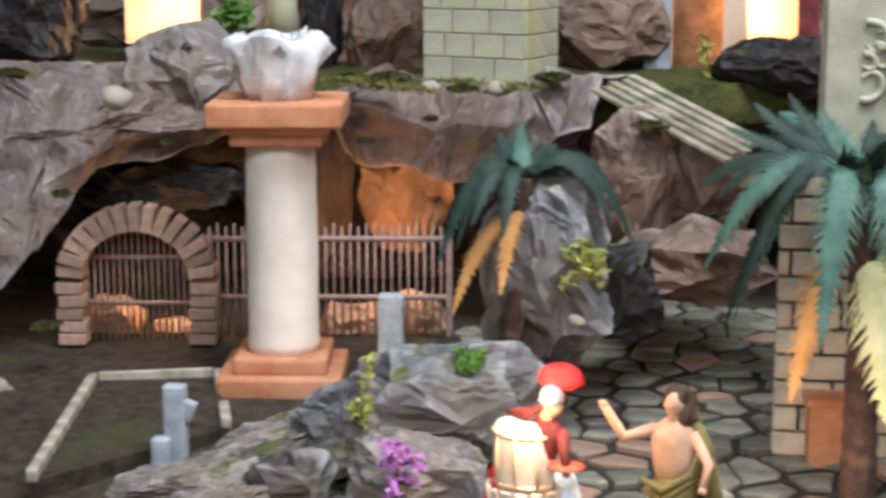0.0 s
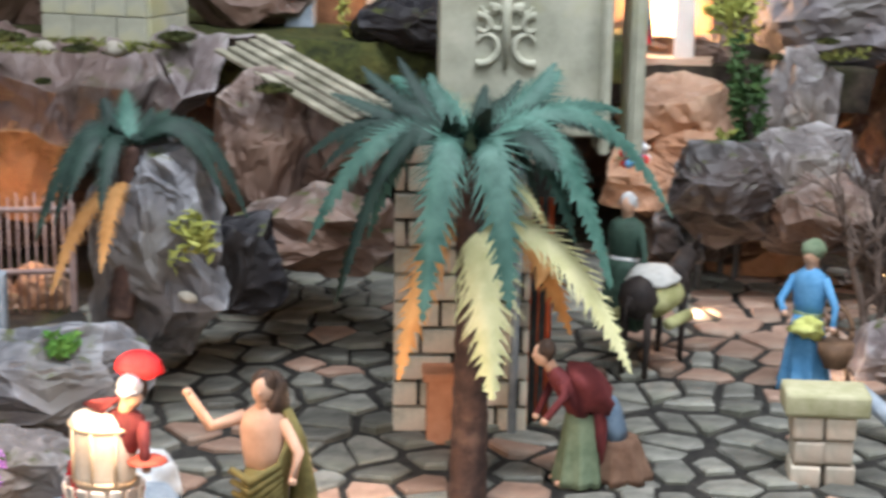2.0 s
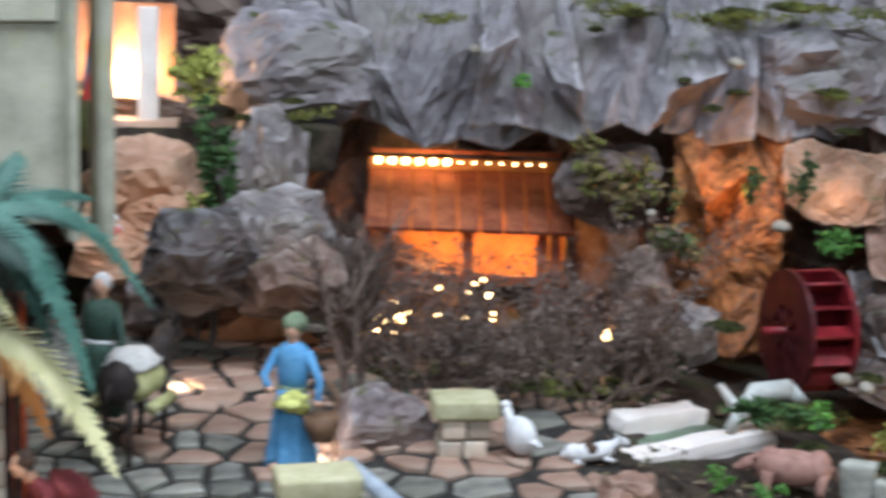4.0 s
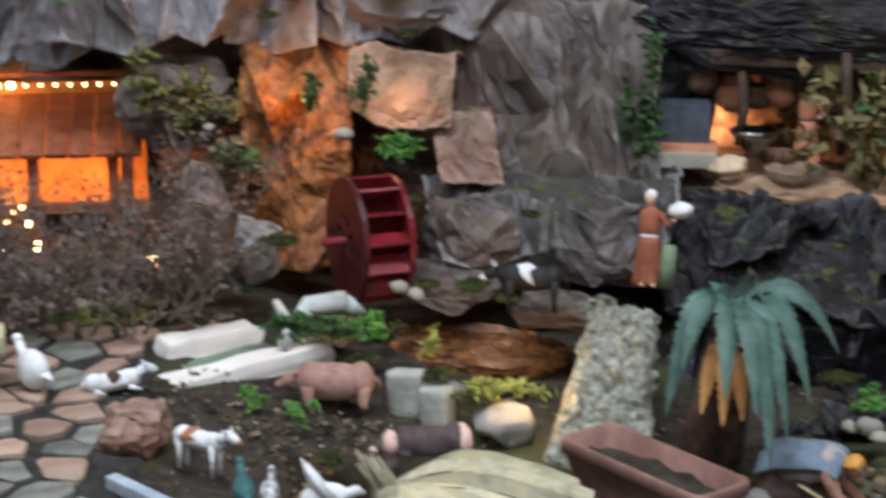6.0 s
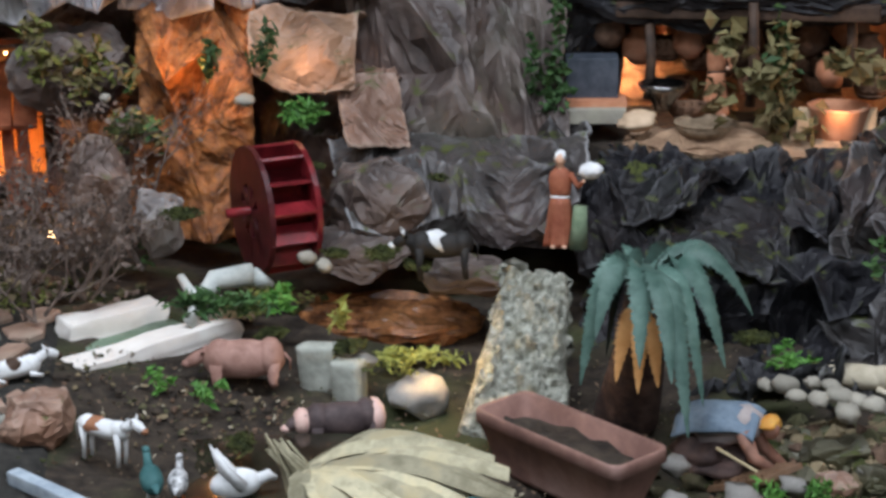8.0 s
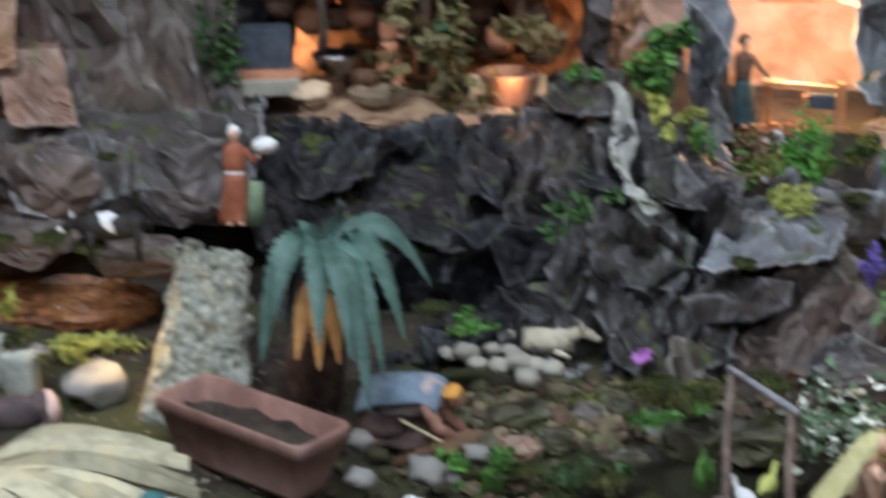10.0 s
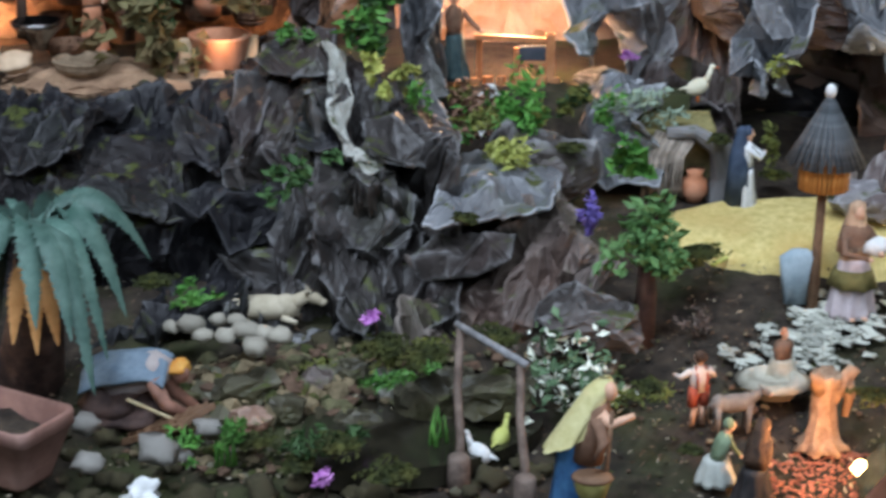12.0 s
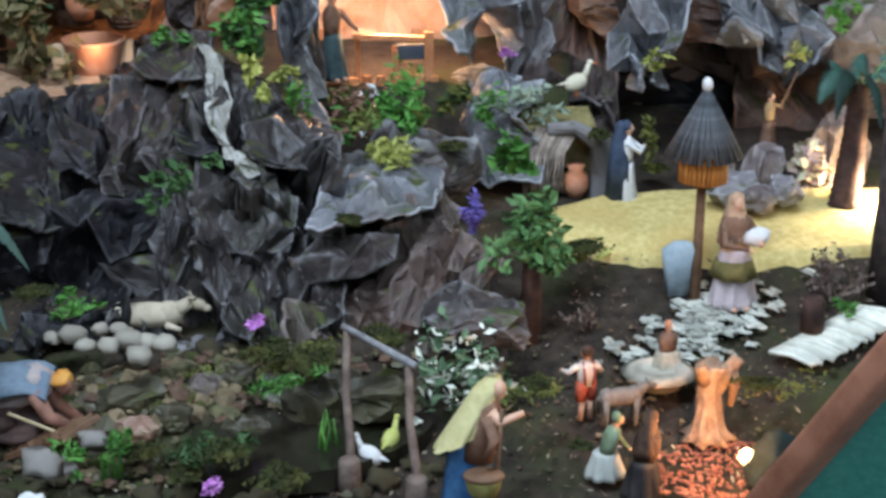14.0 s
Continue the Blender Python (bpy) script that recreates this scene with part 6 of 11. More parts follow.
figure("waving_figurine", "bare-chested man figurine in olive drapery, one arm raised", ground_at((-0.337, 1.019, 0.455)), 0.146, 5,
       [OLIVE, OLIVE, SKIN, HAIR], [(-1, (-0.26, -0.05, 0.72), (-0.36, -0.10, 0.90)), (1, (0.20, -0.04, 0.62), (0.19, -0.12, 0.50))], bare=True,
       extra=drapery)
bm = bmesh.new()
add_ball(bm, (0, 0, 0.014), (0.030, 0.024, 0.024), 0, 3, lumpy=0.5)
thing("folded_cloth", bm, [WHITE_C], "white folded cloth beside the soldier figurine", "cloth", ground_at((-0.485, 1.100, 0.457)))
bm = bmesh.new()
add_lathe(bm, [(0.050, 0.0), (0.052, 0.012), (0.046, 0.02), (0.01, 0.026)], 28)
thing("round_lid", bm, GREYPOST, "grey-green round lid on the square", "lid", ground_at((-0.482, 1.052, 0.455)))
figure("kneeling_figurine", "bearded man figurine in dark red cloak bending over a kneeling man", ground_at((-0.162, 1.262, 0.458)), 0.132, -58,
       [GREEN_C, DKRED, SKIN, HAIR], [(-1, (-0.12, -0.16, 0.62), (0.02, -0.30, 0.46)), (1, (0.14, -0.15, 0.62), (0.20, -0.30, 0.48))], kneel=0.2, lean=(0.03, -0.20), extra=lambda bm: (add_ball(bm, (0.02, 0.03, 0.62), (0.16, 0.13, 0.20), 1, 3, rx=38, lumpy=0.3), add_ball(bm, (-0.02, 0.10, 0.34), (0.13, 0.08, 0.26), 1, 3, lumpy=0.3)))
figure("kneeling_figurine", "man figurine in brown robe kneeling with bowed head", ground_at((-0.135, 1.282, 0.458)), 0.118, -85,
       [BROWN_C, P_("dusty_blue_cloth", (0.08, 0.13, 0.19), (0.18, 0.25, 0.32)), SKIN, HAIR], [(-1, (-0.12, -0.16, 0.35), (-0.05, -0.30, 0.20)), (1, (0.12, -0.16, 0.35), (0.05, -0.28, 0.22))], kneel=0.75, lean=(0.0, -0.12), wide=1.25)
def spinning_wheel(p, rz, r, foot):
    """A small wooden wheel with spokes on a slanting stand."""
    top = holder("spinning_wheel", "small brown wooden spinning wheel beside the blue woman", "spinning wheel", p, rz)
    bm = bmesh.new()
    add_tube(bm, [(r * math.cos(k * math.tau / 28), 0, r * math.sin(k * math.tau / 28)) for k in range(29)], 0.0026, 7)
    part("rim", bm, WOOD, top)
    for k in range(8):
        bm = bmesh.new()
        a = k * math.tau / 8
        add_tube(bm, [(0, 0, 0), (r * math.cos(a), 0, r * math.sin(a))], 0.0011, 5)
        part("spoke", bm, WOOD, top)
    for x in (-0.010, 0.012):
        bm = bmesh.new()
        add_tube(bm, [(0, 0.006, 0), (x * 1.6, 0.010, -foot)], [0.002, 0.0026], 7)
        part("leg", bm, WOOD, top)


spinning_wheel((0.010, 1.552, 0.540), -25, 0.022, 0.065)
figure("water_carrier_figurine", "woman figurine in blue dress and grey-green headscarf with basket", ground_at((-0.012, 1.541, 0.474)), 0.144, -20,
       [BLUE, BLUE, SKIN, GREEN_C, LIME_C, WOOD], [(-1, (-0.18, -0.07, 0.60), (-0.07, -0.20, 0.55)), (1, (0.20, -0.02, 0.60), (0.24, -0.12, 0.48))], 
       extra=lambda bm: (add_ball(bm, (0.0, 0.02, 0.955), (0.085, 0.085, 0.075), 3, 2, lumpy=0.2), add_ball(bm, (0.05, -0.12, 0.46), (0.10, 0.05, 0.065), 4, 3, lumpy=0.9), add_lathe(bm, [(0.08, 0.22), (0.11, 0.30), (0.12, 0.38)], 18, 5, c=(0.24, -0.06, 0))), folds=0.16)


def quadruped(name, label, p, size, rz, mats, legs=0.42, neck=0.25, head=0.17, fat=0.19, tail=True, ears=0.07, horns=False, saddle=None, lying=False, slim=1.0, group="crib animal figurines"):
    """One unit is the body's length; it looks along +x."""
    bm = bmesh.new()
    hz = (0.20 if lying else legs + fat * 0.9)
    add_ball(bm, (0, 0, hz), (0.50, fat, fat * 1.05), 0, 3, lumpy=0.10)
    add_ball(bm, (0.30, 0, hz + 0.02), (0.20, fat * 0.95, fat * 1.08), 0, 2)
    add_ball(bm, (-0.32, 0, hz + 0.02), (0.18, fat * 1.02, fat * 1.08), 0, 2)
    nx, nz = 0.44 + neck * 0.6, hz + neck * 0.75
    add_tube(bm, [(0.34, 0, hz + 0.03), (nx, 0, nz)], [fat * 0.72, fat * 0.46], 12, 0)
    add_ball(bm, (nx + head * 0.55, 0, nz - head * 0.15), (head, head * 0.46, head * 0.52), 0, 2, ry=28)
    add_ball(bm, (nx + head * 1.25, 0, nz - head * 0.55), (head * 0.45, head * 0.34, head * 0.34), 1 if len(mats) > 1 else 0, 2)
    for s in (-1, 1):
        add_tube(bm, [(nx + 0.02, s * head * 0.35, nz + head * 0.3), (nx - 0.02, s * head * 0.75, nz + head * 0.3 + ears)], [0.03, 0.008], 6, 0)
        if horns:
            add_tube(bm, [(nx + 0.05, s * head * 0.25, nz + head * 0.4), (nx + 0.05, s * head * 0.6, nz + head * 0.7), (nx + 0.10, s * head * 0.5, nz + head * 1.0)], [0.02, 0.015, 0.004], 6, 1)
        if not lying:
            for x in (0.33, -0.36):
                add_tube(bm, [(x, s * fat * 0.6, hz), (x + 0.01, s * fat * 0.6, legs * 0.55), (x - 0.01, s * fat * 0.6, 0.0)], [fat * 0.42 * slim, fat * 0.24 * slim, fat * 0.22 * slim], 8, 0)
        else:
            add_tube(bm, [(0.25, s * fat * 0.8, 0.10), (0.46, s * fat * 0.9, 0.03)], [fat * 0.3, fat * 0.2], 8, 0)
            add_tube(bm, [(-0.35, s * fat * 0.8, 0.10), (-0.18, s * fat * 1.0, 0.03)], [fat * 0.4, fat * 0.2], 8, 0)
    if tail:
        add_tube(bm, [(-0.49, 0, hz + 0.06), (-0.56, 0, hz - 0.02), (-0.56, 0, hz * 0.5)], [0.025, 0.018, 0.012], 6, 0)
    if saddle:
        saddle(bm, hz, fat)
    bmesh.ops.scale(bm, vec=(size, size, size), verts=bm.verts)
    return thing(name, bm, mats, label, "animal figurine", p, rz, group)


def pack(bm, hz, fat):
    add_ball(bm, (-0.08, 0, hz + 0.02), (0.34, fat * 1.35, fat * 1.15), 2, 3, lumpy=0.15)
    add_ball(bm, (-0.10, 0, hz + fat * 0.9), (0.26, fat * 1.15, fat * 0.55), 3, 3, lumpy=0.3)
    for s in (-1, 1):
        add_tube(bm, [(-0.25, s * fat * 1.4, hz - fat * 1.0), (0.15, s * fat * 1.4, hz - fat * 1.0)], fat * 0.30, 8, 2)


quadruped("donkey_figurine", "grey-brown donkey figurine with cream pack and white cloth", ground_at((-0.162, 1.549, 0.480)), 0.110, 75, [P_("dark_brown_fur", (0.016, 0.012, 0.011), (0.05, 0.038, 0.032)), GREYFUR, P_("straw_yellow_blanket", (0.34, 0.34, 0.14), (0.52, 0.52, 0.26)), P_("white_fleece", (0.52, 0.52, 0.48), (0.74, 0.74, 0.70))], slim=0.62, legs=0.52, neck=0.34, saddle=pack, ears=0.16)
figure("rider_figurine", "seated traveller figurine in dark green mantle beside the donkey", ground_at((-0.199, 1.574, 0.478), 0.03), 0.135, -10, [P_("dark_green_cloth", (0.02, 0.05, 0.035), (0.06, 0.11, 0.08)), P_("dark_green_cloth", (0, 0, 0), (0, 0, 0)), SKIN, WHITE_C], [(1, (0.18, -0.08, 0.6), (0.22, -0.18, 0.5))], wide=1.2)
quadruped("donkey_figurine", "dark grey donkey figurine walking up the lane", ground_at((-0.167, 1.890, 0.485)), 0.10, 60, [P_("blue_grey_fur", (0.03, 0.035, 0.04), (0.09, 0.10, 0.11))], legs=0.45, neck=0.3, ears=0.14)


# ---- rocks and blocks beside the square ----
def cap_block(p, w, d, h, rz, label):
    top = holder("stone_bollard", label, "stone block", p, rz, "stone bollards")
    bm = bmesh.new()
    add_box(bm, (0, 0, h - 0.010), (w, d, 0.020), bevel=0.004)
    part("cap_stone", bm, surface("mossy_cap_stone", (0.34, 0.33, 0.18), (0.52, 0.50, 0.32), 40, 0.85, 0.4), top, "mossy yellowish cap stone")
    rnd = random.Random(int(w * 10000))
    z = 0.0
    while z < h - 0.024:
        for s in (-1, 1):
            bm = bmesh.new()
            add_box(bm, (0, 0, 0), (w * 0.36, d * 0.78, 0.020), bevel=0.003)
            part("stone_block", bm, BLOCK, top, p=(s * w * 0.19 + rnd.uniform(-0.002, 0.002), rnd.uniform(-0.002, 0.002), z + 0.010))
        z += 0.0215
    return top


q = (0.028, 1.340, 0.507)
cap_block((q[0], q[1], ground_z(q[0], q[1])), 0.070, 0.045, 0.084, 15, "low block wall with a mossy yellowish cap stone")
q = (0.151, 1.590, 0.502)
cap_block((q[0], q[1], ground_z(q[0], q[1])), 0.064, 0.045, 0.062, 8, "low stone block post with a mossy cap")
bm = bmesh.new()
add_tube(bm, [(0, 0, 0.035), (0.055, -0.055, 0.012)], [0.008, 0.008], 10)
thing("wooden_beam", bm, GREYPOST, "grey wooden beam leaning on a low block wall", "beam", ground_at((0.045, 1.464, 0.468)))


def bird(name, label, p, h, rz, mats, tall=1.0, neck=0.25, group="crib bird figurines"):
    bm = bmesh.new()
    add_ball(bm, (0, 0, 0.42), (0.34, 0.22, 0.24 * tall), 0, 3, ry=-25)
    add_tube(bm, [(0.20, 0, 0.52), (0.30, 0, 0.60 + neck * 0.6), (0.36, 0, 0.70 + neck)], [0.13, 0.08, 0.07], 10, 0)
    add_ball(bm, (0.39, 0, 0.74 + neck), (0.10, 0.08, 0.085), 0, 2)
    add_tube(bm, [(0.46, 0, 0.73 + neck), (0.58, 0, 0.70 + neck)], [0.04, 0.01], 6, 1)
    add_tube(bm, [(-0.22, 0, 0.42), (-0.52, 0, 0.36)], [0.12, 0.03], 8, 0, squash=0.5)
    for s in (-1, 1):
        add_tube(bm, [(0.02, s * 0.08, 0.25), (0.02, s * 0.08, 0)], 0.03, 6, 1)
    bmesh.ops.scale(bm, vec=(h, h, h), verts=bm.verts)
    return thing(name, bm, mats, label, "bird figurine", p, rz, group)


bird("dove_figurine", "white and rust dove figurine standing among twigs", ground_at((0.207, 1.586, 0.470)), 0.058, 130, [WHITE_C, DKRED], 1.4, 0.12)


# ---- lit cave with a timbered shed ----
def shed():
    a, b = Vector((0.025, 2.081, 0.597)), Vector((0.288, 2.080, 0.607))
    w = (b - a).length
    top = holder("timber_shed", "red-brown timber shed with a sloping board roof, lit inside", "shed", (a.x, a.y, 0.505), 1)
    n = 9
    for k in range(n):
        bm = bmesh.new()
        add_box(bm, (w * (k + 0.5) / n, 0.055, 0.125), (w / n - 0.002, 0.135, 0.006), rx=24, bevel=0.001)
        part("roof_board", bm, WOOD_RED, top, smooth=False)
    for x in (0.03, w * 0.5, w * 0.86, w - 0.02):
        bm = bmesh.new()
        add_box(bm, (x, 0.02, 0.05), (0.014, 0.014, 0.115), bevel=0.002)
        part("post", bm, WOOD_RED, top, smooth=False)
    bm = bmesh.new()
    add_box(bm, (w / 2, 0.12, 0.085), (w, 0.008, 0.17))
    part("back_wall", bm, surface("orange_lime_wash", (0.55, 0.22, 0.07), (0.72, 0.36, 0.13), 25, 0.9, 0.3), top, smooth=False)
    bm = bmesh.new()
    add_box(bm, (w / 2, 0.02, 0.030), (w, 0.012, 0.012), bevel=0.002)
    part("manger_rail", bm, WOOD_RED, top, smooth=False)
    bm = bmesh.new()
    add_box(bm, (w * 0.48, 0.11, 0.180), (w * 0.94, 0.010, 0.006), bevel=0.001)
    strip = part("lamp_strip", bm, WOOD_RED, top, smooth=False)
    for k in range(13):
        bm = bmesh.new()
        add_ball(bm, (w * 0.05 + k * w * 0.068, 0.096, 0.168), 0.0050 if k < 6 else 0.0020, 0, 2)
        part("lamp_bulb", bm, BULB_M, strip, "small lit orange bulb")


shed()
bulb((0.120, 2.140, 0.545), 0.38, (1.0, 0.42, 0.12))
bulb((0.225, 2.140, 0.545), 0.38, (1.0, 0.42, 0.12))
bulb((0.110, 2.160, 0.705), 0.10, (1.0, 0.48, 0.16))
bulb((0.315, 1.820, 0.538), 0.10, (1.0, 0.5, 0.25), 0.004)
bm = bmesh.new()
add_ball(bm, (0, 0, 0), 0.006, 0, 2)
add_tube(bm, [(0, 0, -0.03), (0, 0, -0.004)], 0.003, 8, 1)
thing("small_lantern", bm, [BULB_M, WOOD], "tiny lit bulb lantern among dry twigs", "lantern", (0.311, 1.821, 0.541))


def twigs(name, label, p, h, spread, n, mats, seed, leafy=0, leaf=0.006, thick=0.004, droop=0.0):
    rnd = random.Random(seed)
    top = holder(name, label, "shrub", p)
    bm = bmesh.new()
    lv = bmesh.new()
    tips = []

    def grow(a, d, l, r, depth):
        b = a + d * l + Vector((0, 0, -droop * l))
        m = a + d * l * 0.5 + Vector((rnd.uniform(-1, 1), rnd.uniform(-1, 1), rnd.uniform(-1, 1))) * l * 0.1
        add_tube(bm, [a, m, b], [r, r * 0.8, r * 0.6], 5, 0, cap=False)
        tips.append(b)
        if depth:
            for _ in range(rnd.choice((2, 3))):
                e = (d + Vector((rnd.uniform(-1, 1), rnd.uniform(-1, 1), rnd.uniform(-0.5, 0.8))) * 0.75).normalized()
                grow(b if rnd.random() < 0.6 else m, e, l * rnd.uniform(0.6, 0.85), r * 0.6, depth - 1)

    for k in range(n):
        a = rnd.uniform(0, math.tau)
        d = Vector((math.cos(a) * spread, math.sin(a) * spread * 0.6, 1)).normalized()
        grow(Vector((rnd.uniform(-0.5, 0.5) * spread * h * 0.6, rnd.uniform(-0.3, 0.3) * spread * h * 0.5, 0)), d, h * rnd.uniform(0.3, 0.42), thick, 3)
    tagged(part("twigwork", bm, mats[0], top), kind="stuff")
    if leafy:
        for _ in range(leafy):
            c = rnd.choice(tips) + Vector((rnd.gauss(0, 1), rnd.gauss(0, 1), rnd.gauss(0, 1))) * leaf * 1.2
            add_leaf(lv, c, leaf * rnd.uniform(0.6, 1.3), rnd)
        tagged(part("leaves", lv, mats[1], top, smooth=False), kind="stuff")
    else:
        lv.free()
    return top


def add_leaf(bm, c, s, rnd, slim=0.5):
    d = Vector((rnd.uniform(-1, 1), rnd.uniform(-1, 1), rnd.uniform(-0.6, 0.9))).normalized()
    u = d.cross(Vector((rnd.uniform(-1, 1), rnd.uniform(-1, 1), rnd.uniform(-1, 1)))).normalized()
    n = d.cross(u)
    a, b = bm.verts.new(c - d * s), bm.verts.new(c + d * s)
    l, r = bm.verts.new(c + u * s * slim + n * s * 0.2), bm.verts.new(c - u * s * slim + n * s * 0.2)
    m = bm.verts.new(c - n * s * 0.05)
    bm.faces.new((a, l, m))
    bm.faces.new((l, b, m))
    bm.faces.new((b, r, m))
    bm.faces.new((r, a, m))


def foliage(name, label, p, r, n, leaf, mat, seed, stem=None, category="plant", clumps=7, slim=0.5, mat2=None):
    """A leafy crown of uneven clumps, with its stem."""
    rnd = random.Random(seed)
    top = holder(name, label, category, p)
    cl = [(Vector((rnd.gauss(0, 0.5) * r[0], rnd.gauss(0, 0.5) * r[1], rnd.gauss(0, 0.5) * r[2])), rnd.uniform(0.25, 0.5)) for _ in range(clumps)]
    for mt, cnt in ((mat, n if not mat2 else int(n * 0.6)), (mat2, int(n * 0.4) if mat2 else 0)):
        if not mt:
            continue
        bm = bmesh.new()
        for _ in range(cnt):
            c, w = rnd.choice(cl)
            v = Vector((rnd.gauss(0, 1), rnd.gauss(0, 1), rnd.gauss(0, 1))).normalized() * rnd.random() ** 0.5
            add_leaf(bm, c + Vector((v.x * r[0], v.y * r[1], v.z * r[2])) * w * 1.5, leaf * rnd.uniform(0.6, 1.35), rnd, slim)
        tagged(part("leaves", bm, mt, top, smooth=False), kind="stuff")
    if stem:
        bm = bmesh.new()
        add_tube(bm, [(0, 0, -stem[0]), (0.003, 0, -stem[0] * 0.5), (0, 0, r[2] * 0.3)], [stem[1], stem[1] * 0.8, stem[1] * 0.4], 10)
        for k in range(5):
            c = cl[k % len(cl)][0]
            add_tube(bm, [(0, 0, -stem[0] * 0.25), c * 0.5, c], [stem[1] * 0.45, stem[1] * 0.3, stem[1] * 0.12], 6)
        part("stem", bm, BARK, top)
    return top


q = (0.019, 1.739, 0.526)
twigs("dry_tree", "bare reddish-brown twig tree before the lit cave", (q[0], q[1], q[2] - 0.045), 0.20, 0.35, 2, [LEAF_DRY], 5, thick=0.006)
for k, q in enumerate(((0.087, 1.730, 0.488), (0.147, 1.708, 0.484), (0.212, 1.749, 0.485), (0.271, 1.730, 0.493), (0.317, 1.791, 0.495), (0.371, 1.833, 0.503), (0.169, 1.814, 0.503), (0.257, 1.833, 0.500))):
    twigs("dry_shrub", "tangled dry grey-brown twig shrub before the lit cave", (q[0], q[1], q[2] - 0.012), 0.135, 0.8, 6, [LEAF_DRY, LEAF_DRY], 20 + k, leafy=200, leaf=0.0048, thick=0.0022)


for k, q in enumerate(((0.067, 1.856, 0.501), (0.124, 1.894, 0.492), (0.196, 1.913, 0.489), (0.254, 1.894, 0.496), (0.313, 1.918, 0.518), (0.373, 1.943, 0.541))):
    twigs("dry_shrub", "tall thin dry twig shrub before the lit shed", (q[0], q[1], q[2] - 0.012), 0.17, 0.6, 5, [LEAF_DRY, LEAF_DRY], 120 + k, leafy=130, leaf=0.0045, thick=0.0020)


# ---- waterfall gully and wheel ----
WET = surface("wet_orange_gully", (0.07, 0.026, 0.012), (0.50, 0.20, 0.065), 60, 0.28, 0.9, c3=(0.16, 0.06, 0.03), patch=18, dist=0.006)
paper_sheet((0.467, 2.056, 0.745), 0.13, 0.25, -6, 206.0, WET, "wet orange-brown paper gully with a trickle of water", lean=0.05, fold=0.05, ragged=0.02, drape=0.8, name="water_gully")
rock((0.471, 2.097, 0.600), (0.046, 0.025, 0.140), 5, 81.0, WET, label="dark wet paper wall behind a gully", name="gully_wall", group="")
rock(ground_at((0.656, 1.827, 0.419)), (0.11, 0.055, 0.018), -25, 82.0, surface("coppery_stream", (0.06, 0.026, 0.013), (0.36, 0.155, 0.06), 45, 0.20, 0.6, c3=(0.10, 0.05, 0.02), patch=14, dist=0.004), amp=0.2, label="wet coppery stream bed running down from the wheel", name="stream_bed", group="")
bulb((0.474, 1.962, 0.688), 0.34, (1.0, 0.40, 0.10))
bulb((0.586, 1.963, 0.688), 0.06, (1.0, 0.55, 0.28))
bulb((0.676, 1.603, 0.465), 0.26, (1.0, 0.62, 0.25), 0.005)


def water_wheel():
    c = (0.543, 1.867, 0.544)
    rim_m = surface("varnished_red_wood", (0.09, 0.008, 0.011), (0.24, 0.020, 0.026), 40, 0.3, 0.2)
    # darker copy of the red wood: the front rim's unlit look is in its colour
    rim_unlit = surface("unlit_red_wood", (0.035, 0.006, 0.008), (0.09, 0.014, 0.016), 40, 0.4, 0.2)
    top = holder("watermill", "glossy dark red wooden mill wheel standing in the gully", "watermill", c, -76)
    R, W = 0.070, 0.052
    for s in (-1, 1):
        bm = bmesh.new()
        n = 36
        rings = [[bm.verts.new((r * math.cos(k * math.tau / n), s * W / 2 + o, r * math.sin(k * math.tau / n))) for k in range(n)] for r, o in ((R, -0.003), (R, 0.003), (R * 0.42, 0.003), (R * 0.42, -0.003))]
        for j in range(4):
            for k in range(n):
                bm.faces.new((rings[j][k], rings[j][(k + 1) % n], rings[(j + 1) % 4][(k + 1) % n], rings[(j + 1) % 4][k]))
        bmesh.ops.recalc_face_normals(bm, faces=bm.faces)
        rim = part("rim", bm, rim_m if s > 0 else rim_unlit, top, "glossy red rim" if s > 0 else "red rim given a darker colour for its unlit side", smooth=False)
        for k in range(4):
            bm = bmesh.new()
            a = k * math.pi / 4
            add_box(bm, (0, s * W / 2, 0), (R * 1.6, 0.006, 0.008), ry=math.degrees(a))
            part("spoke", bm, rim_m if s > 0 else rim_unlit, rim, smooth=False)
    bm = bmesh.new()
    add_tube(bm, [(0, -W / 2, 0), (0, W / 2, 0)], R * 0.66, 28, cap=False)
    bmesh.ops.solidify(bm, geom=bm.faces[:], thickness=0.003)
    part("drum", bm, rim_m, top, "red drum between the rims")
    for k in range(13):
        a = k * math.tau / 13 + 0.2
        bm = bmesh.new()
        add_box(bm, (R * 0.84 * math.cos(a), 0, R * 0.84 * math.sin(a)), (0.024, W, 0.004), ry=-math.degrees(a) + 28, bevel=0.001)
        part("paddle", bm, rim_m, top, smooth=False)
    bm = bmesh.new()
    add_tube(bm, [(0, -0.055, 0), (0, 0.055, 0)], 0.005, 10)
    part("axle", bm, rim_m, top, "red wooden axle")


water_wheel()

# glowing balls added for light glinting through gaps in the twigs, not real bulbs
rnd = random.Random(9)
for k in range(34):
    q = Vector(((0.055, 1.870, 0.546), (0.055, 1.870, 0.546), (0.150, 1.860, 0.570))[k % 3]) + Vector((rnd.uniform(-0.035, 0.035), rnd.uniform(-0.01, 0.01), rnd.uniform(-0.028, 0.028)))
    bm = bmesh.new()
    add_ball(bm, (0, 0, 0), 0.0024, 0, 1)
    add_tube(bm, [(0, 0, 0), (0.003, 0.002, -0.008)], 0.0008, 5, 1)
    thing("fairy_light", bm, [BULB_M, WOOD], "tiny glowing ball added as a bright glint among dry twigs", "fairy light", q, 0, "fairy lights")


